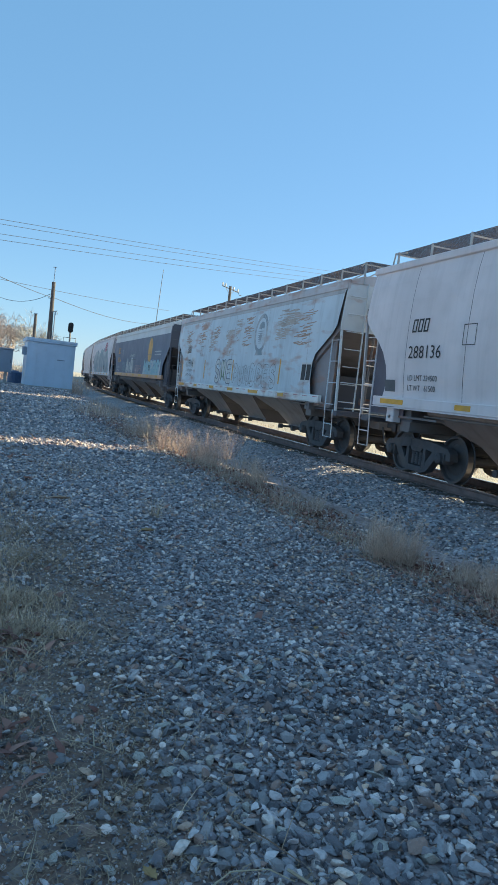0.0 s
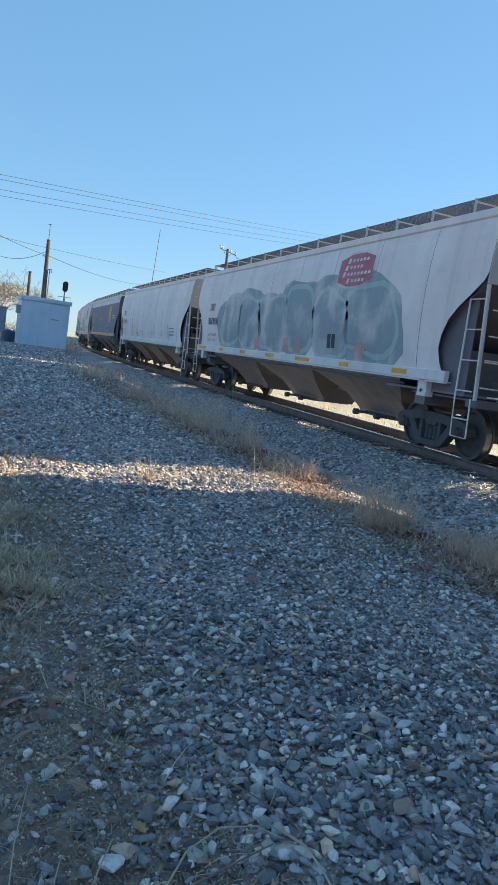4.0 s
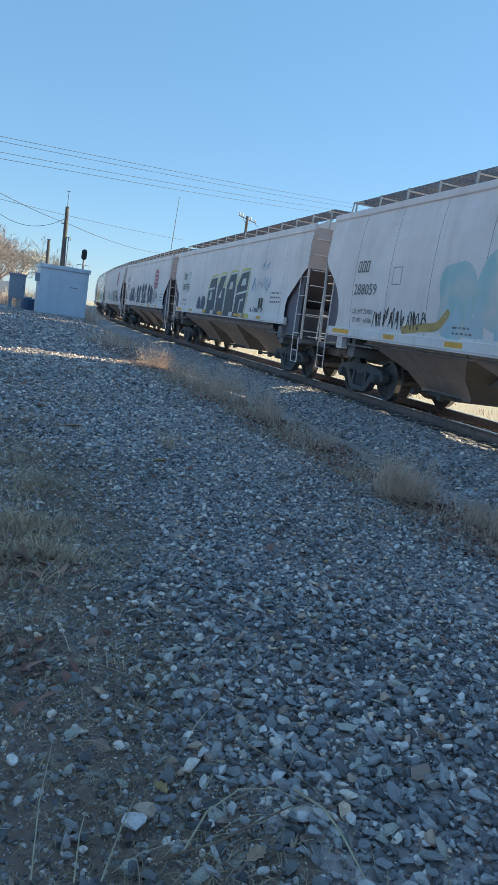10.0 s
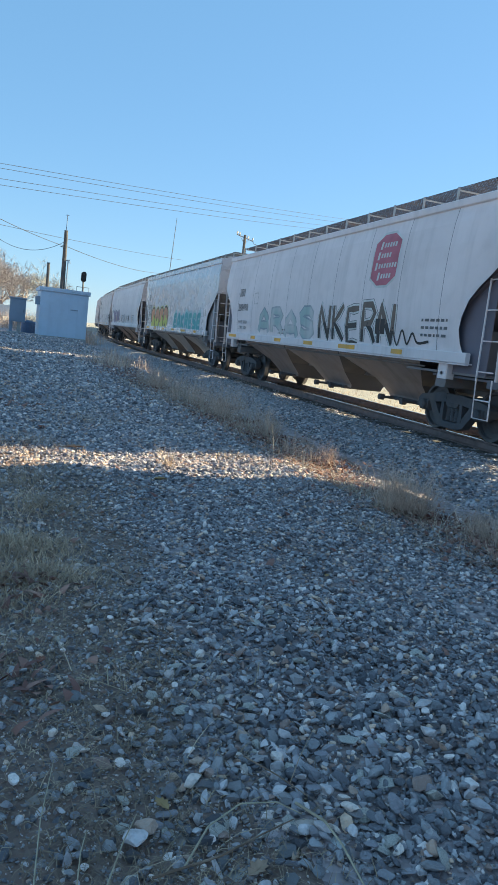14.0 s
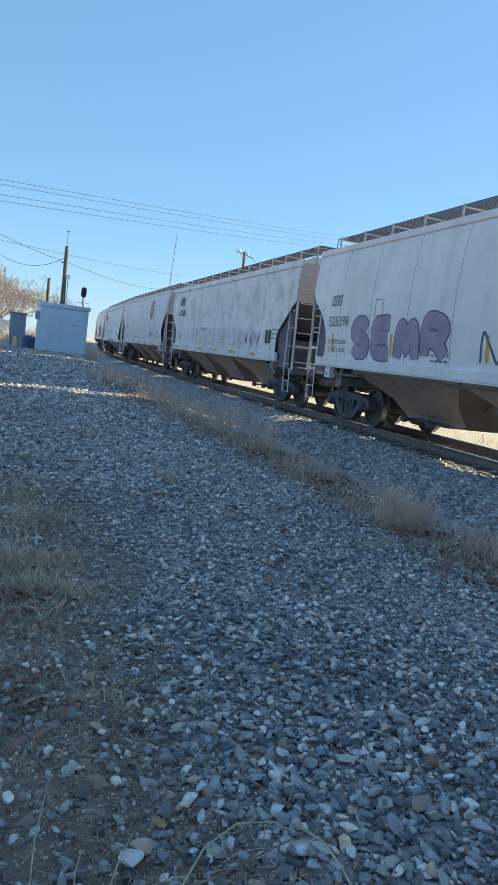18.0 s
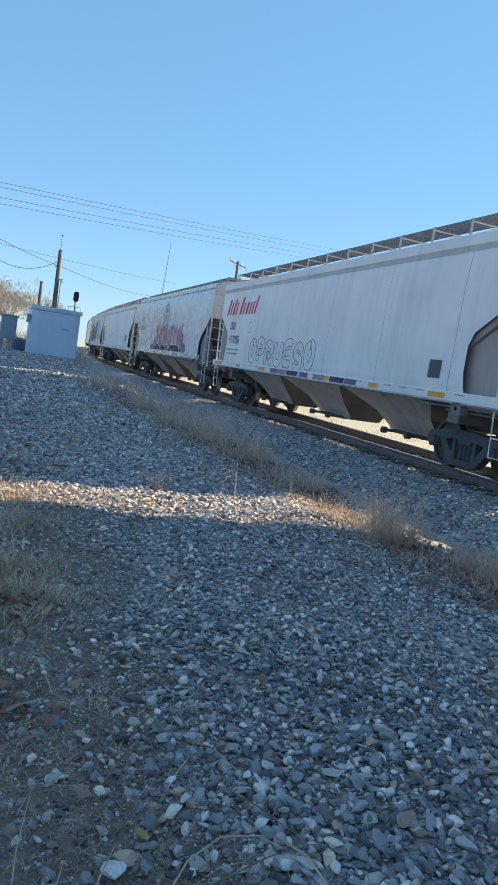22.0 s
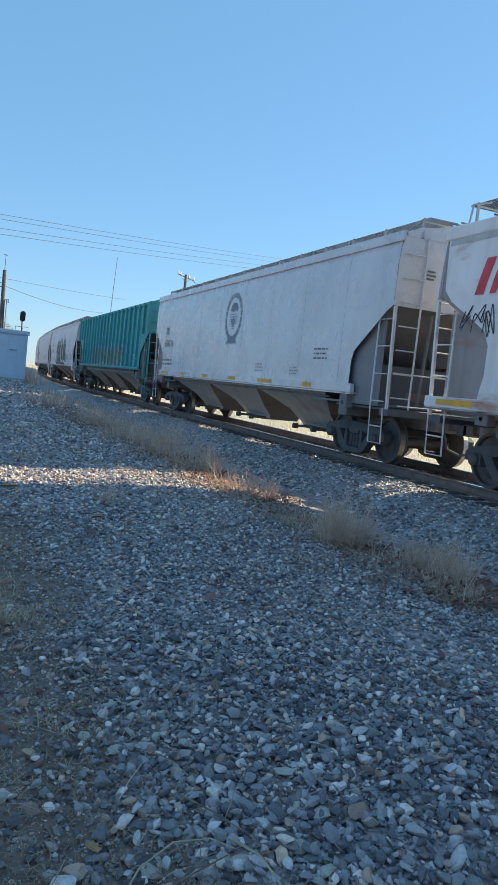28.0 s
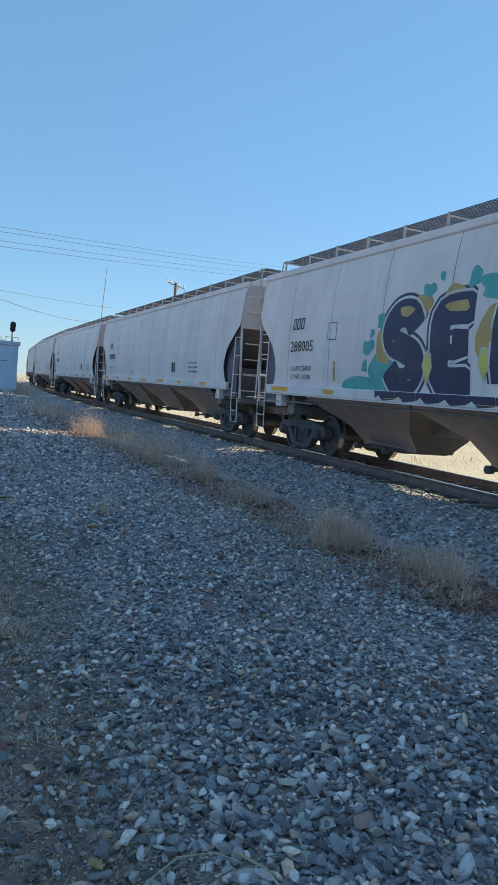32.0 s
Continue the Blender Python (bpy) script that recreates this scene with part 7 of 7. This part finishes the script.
x = np.interp(y, [5, 7, 9, 12, 17, 20, 34], [4.3, 4.05, 3.85, 3.55, 3.2, 2.9, 2.8]) + RNG.normal(-0.1, 0.42, n)
straw.append(blade_arrays(np.stack([x, y, ground_z(x, y) + 0.03], 1), RNG.uniform(0.03, 0.12, n), RNG.uniform(1.0, 2.6, n), RNG.uniform(0.003, 0.006, n), 0.3))
n = 32                                     # long fallen stalks
x, y = RNG.uniform(0.1, 1.3, n), RNG.uniform(1.8, 4.6, n)
gr.append(blade_arrays(np.stack([x, y, ground_z(x, y) + 0.03], 1), RNG.uniform(0.1, 0.26, n), RNG.uniform(1.0, 1.9, n), RNG.uniform(0.003, 0.005, n), 0.4))
stuff("fallen_straw", straw, dry_material("weathered_straw", (0.26, 0.17, 0.115), (0.68, 0.50, 0.33)), "fine weathered straw lying on bare soil", "straw")
stuff("dry_grass", gr, MAT_GRASS, "flattened dry straw-coloured grass on gravel", "grass")
lv = []
n = 130
x, y = RNG.uniform(-0.3, 5, n), RNG.uniform(3.2, 16, n)
lv.append(blade_arrays(np.stack([x, y, ground_z(x, y) + 0.02], 1), RNG.uniform(0.03, 0.07, n), RNG.uniform(1, 1.8, n), RNG.uniform(0.03, 0.06, n)))
n = 4200                                   # litter drifted against the weeds
y = RNG.uniform(4.8, 24, n)
x = np.interp(y, [5, 7, 9, 12, 17, 20, 34], [4.5, 4.3, 4.1, 3.7, 3.35, 3.0, 2.9]) + RNG.normal(0.0, 0.40, n)
lv.append(blade_arrays(np.stack([x, y, ground_z(x, y) + 0.015], 1), RNG.uniform(0.03, 0.07, n), RNG.uniform(1, 1.8, n), RNG.uniform(0.025, 0.05, n)))
for cx, cy, n, r in ((0.05, 11.4, 24, 0.3), (4.1, 10.2, 260, 0.45), (3.9, 11.6, 300, 0.5), (0.1, 4.35, 60, 0.2), (0.0, 3.2, 50, 0.2), (4.55, 5.2, 160, 0.3)):
    x, y = RNG.normal(cx, r, n), RNG.normal(cy, r, n)
    lv.append(blade_arrays(np.stack([x, y, ground_z(x, y) + 0.02], 1), RNG.uniform(0.03, 0.08, n), RNG.uniform(0.8, 1.8, n), RNG.uniform(0.03, 0.06, n)))
stuff("dead_leaves", lv, MAT_LEAF, "scattered brown dead leaves on gravel", "leaves")
fx = []
for i in range(260):                       # dry stems in the sunny field
    s_, l_ = float(RNG.uniform(-4, 60)), float(RNG.uniform(-16, -3.2))
    p, _ = on_track(s_, l_)
    fx.append(tuft(p.x, p.y, 26, 0.4, 0.4, 0.3 * RNG.uniform(0.5, 1.2), 0.6, 0.012))
stuff("field_grass", fx, MAT_GRASS, "sunlit dry grass beyond the track", "grass")

# ---- stones ----
G_ = (1 + 5 ** 0.5) / 2
ICO_V = np.array([(-1, G_, 0), (1, G_, 0), (-1, -G_, 0), (1, -G_, 0), (0, -1, G_), (0, 1, G_), (0, -1, -G_), (0, 1, -G_), (G_, 0, -1), (G_, 0, 1), (-G_, 0, -1), (-G_, 0, 1)]) / 1.902
ICO_F = np.array([(0, 11, 5), (0, 5, 1), (0, 1, 7), (0, 7, 10), (0, 10, 11), (1, 5, 9), (5, 11, 4), (11, 10, 2), (10, 7, 6), (7, 1, 8), (3, 9, 4), (3, 4, 2), (3, 2, 6), (3, 6, 8), (3, 8, 9), (4, 9, 5), (2, 4, 11), (6, 2, 10), (8, 6, 7), (9, 8, 1)])


def finer(v, f):
    """Each triangle split in four, the new corners pushed out to the ball."""
    v, at, out = list(map(tuple, v)), {}, []

    def mid(i, j):
        k = (min(i, j), max(i, j))
        if k not in at:
            p = (np.array(v[i]) + v[j]) / 2
            v.append(tuple(p / np.linalg.norm(p)))
            at[k] = len(v) - 1
        return at[k]
    for i, j, k in f:
        x, y, z = mid(i, j), mid(j, k), mid(k, i)
        out += [(i, x, z), (x, j, y), (z, y, k), (x, y, z)]
    return np.array(v), np.array(out)


BALL_V, BALL_F = finer(ICO_V, ICO_F)


def stone_arrays(x, y, z, size, fine=False):
    """Crushed rock: lumps broken along a few random planes, lying on their flat."""
    n = len(x)
    bv, bf = (BALL_V, BALL_F) if fine else (ICO_V, ICO_F)
    v = bv[None] * RNG.uniform(0.92, 1.06, (n, len(bv), 1)) if fine else bv[None] * RNG.uniform(0.82, 1.16, (n, 12, 1))
    for _ in range(10 if fine else 6):
        d = RNG.normal(0, 1, (n, 3))
        d /= np.linalg.norm(d, axis=1)[:, None]
        over = np.maximum(0, np.einsum("nij,nj->ni", v, d) - RNG.uniform(0.40, 0.76, n)[:, None])
        v = v - over[:, :, None] * d[:, None, :]
    sc = np.stack([RNG.uniform(1.0, 1.6, n), RNG.uniform(0.8, 1.15, n), RNG.uniform(0.5, 0.95, n)], 1) * size[:, None] * 0.52
    v = v * sc[:, None, :]
    a, b, c = RNG.uniform(0, 6.28, n), RNG.normal(0, 0.24, n), RNG.normal(0, 0.24, n)
    vz = v[:, :, 2] + v[:, :, 0] * np.tan(np.clip(b, -0.7, 0.7))[:, None] + v[:, :, 1] * np.tan(np.clip(c, -0.7, 0.7))[:, None]
    vx = v[:, :, 0] * np.cos(a)[:, None] - v[:, :, 1] * np.sin(a)[:, None]
    vy = v[:, :, 0] * np.sin(a)[:, None] + v[:, :, 1] * np.cos(a)[:, None]
    v = np.stack([vx + x[:, None], vy + y[:, None], vz + z[:, None]], 2).reshape(-1, 3)
    f = (np.arange(n)[:, None, None] * len(bv) + bf[None]).reshape(-1, 3)
    return v, f


def strew(x0, x1, y0, y1, density, s0, s1, thin=0.7, lift=0.35, fine=False):
    n = int((x1 - x0) * (y1 - y0) * density)
    x, y = RNG.uniform(x0, x1, n), RNG.uniform(y0, y1, n)
    bare = smooth01(-0.25, 0.25, soil_edge(y) - x) * smooth01(9.0, 4.5, y)
    keep = RNG.uniform(0, 1, n) > thin * bare
    x, y = x[keep], y[keep]
    size = s0 + (s1 - s0) * RNG.power(0.55, len(x))
    z = ground_z(x, y) + size * RNG.uniform(-0.1, 1, len(x)) * lift
    return stone_arrays(x, y, z, size, fine)


heap = [strew(-0.5, 1.0, 1.6, 4.4, 2300, 0.006, 0.018, 0.0, 0.3), strew(-0.5, 0.9, 1.6, 4.4, 300, 0.014, 0.032, 0.0, 0.4), strew(0.5, 3.0, 1.6, 4.2, 1700, 0.012, 0.028, 0.6, 0.6), strew(-0.2, 3.0, 1.6, 4.2, 850, 0.022, 0.052, 0.80, 0.8, True), strew(0.3, 2.8, 1.6, 2.9, 150, 0.045, 0.08, 0.75, 0.6, True),
        strew(3.0, 4.8, 2.6, 4.2, 700, 0.026, 0.055), strew(-0.6, 4.6, 4.2, 7.5, 1100, 0.014, 0.032, 0.3), strew(-0.6, 5.2, 4.2, 7.5, 640, 0.024, 0.05, 0.8, 0.6),
        strew(-1.2, 5.2, 7.5, 12, 600, 0.026, 0.058, 0.5), strew(-2.0, 5.2, 12, 20, 250, 0.036, 0.08), strew(-2.5, 6, 20, 42, 70, 0.05, 0.11),
        strew(-1.6, 4.2, -2.5, 1.6, 420, 0.018, 0.055, 0.5), strew(3.0, 4.8, 1.6, 2.6, 600, 0.022, 0.055), strew(-1.8, -0.5, 1.6, 7.5, 220, 0.016, 0.045, 0.4)]
stuff("gravel_stones", heap, MAT_STONE, "loose angular blue-grey gravel stones", "gravel")


def ballast_stones(n, s0, s1):
    s_, l_ = RNG.uniform(s0, s1, n), np.where(RNG.uniform(0, 1, n) < 0.8, RNG.uniform(0.85, 3.4, n), RNG.uniform(-0.65, 0.65, n))
    p = np.array([on_track(a, b)[0][:2] for a, b in zip(s_, l_)])
    z = np.interp(l_, [-2, 1.75, 2.35, 3.3, 3.6], [-0.19, -0.19, -0.30, -0.60, -0.6])
    size = RNG.uniform(0.03, 0.075, n)
    return stone_arrays(p[:, 0], p[:, 1], z + size * 0.05, size)


stuff("ballast_stones", [ballast_stones(11000, 3, 17), ballast_stones(7000, 17, 40)], MAT_BALLSTONE, "grimy grey ballast stones by the rail", "ballast")

# larger stones that lie singly near the camera
SHAPES = []
for i in range(24):
    v, f = stone_arrays(np.zeros(1), np.zeros(1), np.zeros(1), np.ones(1))
    SHAPES.append([fast_mesh("stone", v, f, MAT_PICK), fast_mesh("stone", v, f, MAT_PALE)])
single = [(1.02, 2.98, 0.075, 1), (1.14, 2.90, 0.065, 1), (0.72, 3.05, 0.07, 1), (0.87, 3.30, 0.07, 1), (0.50, 3.90, 0.06, 1), (1.10, 3.95, 0.07, 1), (0.30, 2.45, 0.06, 1), (0.49, 2.38, 0.06, 1), (1.33, 2.12, 0.075, 1), (1.66, 2.18, 0.075, 1), (1.72, 2.38, 0.06, 1), (1.62, 2.55, 0.06, 1), (1.36, 1.98, 0.075, 1), (1.5, 1.85, 0.075, 1), (0.62, 2.2, 0.05, 1), (1.05, 2.6, 0.06, 1), (0.22, 3.95, 0.05, 1), (0.33, 3.7, 0.05, 1)]
rs = random.Random(5)
while len(single) < 280:
    x, y = rs.uniform(0.1, 2.4), rs.uniform(1.75, 4.2)
    if x < y * 0.75 and x > 0.1 * y and (x > 0.65 or rs.random() < 0.25):
        single.append((x, y, rs.uniform(0.045, 0.08), 1 if rs.random() < 0.14 else 0))
for i, (x, y, d, pale) in enumerate(single):
    o = part("stone", SHAPES[i % 24][pale], None, ground)
    o.location = (x, y, float(ground_z(x, y)) + d * 0.25)
    o.rotation_euler[2] = rs.uniform(0, 6.28)
    o.scale = (d, d, d)


# single leaves and a scrap that lie near the camera
def dead_leaf(x, y, size, turn, mat, label, name="dead_leaf", category="leaf"):
    rim = [(-0.5, 0.0), (-0.28, 0.22), (-0.2, 0.16), (0.0, 0.34), (0.08, 0.2), (0.3, 0.24), (0.3, 0.12), (0.55, 0.0), (0.3, -0.12), (0.28, -0.24), (0.08, -0.2), (-0.02, -0.33), (-0.2, -0.16), (-0.3, -0.2)]
    top = [(a * size, b * size, size * (0.10 + 0.35 * abs(b) + 0.12 * a * a)) for a, b in rim]
    mid = [(0, 0, size * 0.05)]
    n = len(rim)
    b = Build().add(top + mid, [(i, (i + 1) % n, n) for i in range(n)])
    b.add([(p[0], p[1], p[2] - 0.002) for p in top + mid], [((i + 1) % n, i, n) for i in range(n)])
    t = thing(name, label, category, (x, y, float(ground_z(x, y)) + 0.025), "loose leaves on the gravel", turn=turn)
    part("blade", b, mat, t)
    part("stalk", Build().tube([(-0.85 * size, 0.05 * size, 0.02 * size), (-0.5 * size, 0, 0.09 * size), (0.4 * size, 0, 0.07 * size)], 0.012 * size, 4), mat, t)


MAT_TANLEAF = plain("tan_dead_leaf", (0.46, 0.30, 0.20), 0.8, 0, (0.30, 0.17, 0.10), 25)
MAT_YELLEAF = plain("yellow_dead_leaf", (0.45, 0.28, 0.12), 0.8, 0, (0.35, 0.2, 0.09), 25)
MAT_REDLEAF = plain("red_brown_dead_leaf", (0.30, 0.11, 0.06), 0.8, 0, (0.2, 0.08, 0.05), 25)
for x, y, size, turn, mat, label in ((0.86, 1.94, 0.10, 0.6, MAT_TANLEAF, "large curled tan dead leaf on gravel"), (0.62, 2.32, 0.08, 2.0, MAT_YELLEAF, "crumpled yellow-brown dead leaf on soil"), (1.53, 7.2, 0.16, 0.2, MAT_YELLEAF, "curled yellow-brown dead leaf on gravel"), (0.23, 3.42, 0.08, 1.1, MAT_REDLEAF, "red-brown dead leaf on soil"), (0.33, 4.45, 0.08, 2.6, MAT_REDLEAF, "red-brown dead leaf on soil"), (2.3, 4.65, 0.07, 0.9, MAT_YELLEAF, "small yellow-brown dead leaf on gravel"), (0.75, 8.5, 0.22, 0.1, MAT_TANLEAF, "long pale tan scrap of bark on gravel"), (0.4, 9.6, 0.16, 1.4, MAT_REDLEAF, "red-brown dead leaves on gravel")):
    dead_leaf(x, y, size, turn, mat, label)


# dry stalks and twigs lying by the camera
MAT_STALK = plain("pale_dry_stalk", (0.56, 0.45, 0.31), 0.8, 0, (0.38, 0.28, 0.19), 20)
MAT_TWIG = plain("brown_twig", (0.24, 0.15, 0.10), 0.85, 0, (0.36, 0.25, 0.18), 20)


def stalk(points, r, mat, lift=0.0, label="thin pale dry stalk lying on gravel"):
    n = len(points) - 1
    pts = [(x, y, float(ground_z(x, y)) + 0.045 + lift * math.sin(math.pi * i / n)) for i, (x, y) in enumerate(points)]
    t = thing("dry_stalk", label, "stalk", pts[0], "dry stalks by the camera")
    part("stem", Build().tube([(p[0] - pts[0][0], p[1] - pts[0][1], p[2] - pts[0][2]) for p in pts], [r * (1 - 0.5 * i / n) for i in range(n + 1)], 5), mat, t)


BROWN = "brown bent twig lying across gravel"
stalk([(0.99, 2.52), (1.08, 2.375), (1.15, 2.23)], 0.004, MAT_TWIG, 0.0, BROWN)
stalk([(0.52, 1.96), (0.75, 1.99), (0.87, 2.04), (1.05, 2.12)], 0.005, MAT_TWIG, 0.02, BROWN)
stalk([(0.63, 1.99), (0.74, 2.13), (0.875, 2.20), (1.01, 2.19), (1.09, 2.14)], 0.004, MAT_STALK, 0.03)
stalk([(1.09, 2.20), (1.14, 2.06), (1.155, 1.945), (1.165, 1.75)], 0.006, MAT_STALK, 0.03)
stalk([(0.16, 1.92), (0.19, 2.22), (0.25, 2.57)], 0.003, MAT_STALK, 0.03)
stalk([(0.28, 1.9), (0.31, 2.08), (0.34, 2.2)], 0.003, MAT_STALK, 0.02)
stalk([(0.36, 1.9), (0.446, 2.10), (0.52, 2.27)], 0.0035, MAT_STALK, 0.03)
stalk([(0.515, 3.1), (0.523, 3.23), (0.56, 3.295), (0.63, 3.34)], 0.003, MAT_STALK, 0.02)
stalk([(0.38, 3.19), (0.476, 3.12), (0.585, 3.05)], 0.003, MAT_STALK, 0.01)
stalk([(1.2, 3.03), (1.22, 3.06), (1.24, 3.1)], 0.003, MAT_STALK, 0.10, "thin dry stalk standing bent in gravel")


# ---- everything that moves ----
def rolled(t):
    """How far the train has come by t seconds, gathering speed."""
    u = t / 32.0
    return 343.72 * u + 21.22 * u * u


def motions():
    for car, wheels, start, length in CARS:
        rows = []
        for i in range(33):
            s = start - rolled(i)
            a, _ = on_track(s - 5.8)
            b, _ = on_track(s + 5.8)
            m = (a + b) / 2
            rows.append((float(i), pose(m.x, m.y, 0, 0, 0, -math.degrees(math.atan2(b.x - a.x, b.y - a.y)))))
        walk(car, rows)
        near = [k / FPS for k in range(32 * FPS + 1) if -9 < start - rolled(k / FPS) < 30]
        if len(near) > 2:
            times_ = ([0.0] if near[0] > 0 else []) + near + ([32.0] if near[-1] < 32 else [])
            for w, dy in wheels:
                r0 = rolled(near[0])
                turns = [(t, math.degrees((rolled(min(max(t, near[0]), near[-1])) - r0) / 0.457)) for t in times_]
                walk(w, [(t, pose(0, dy, 0.457, a)) for t, a in turns])


motions()
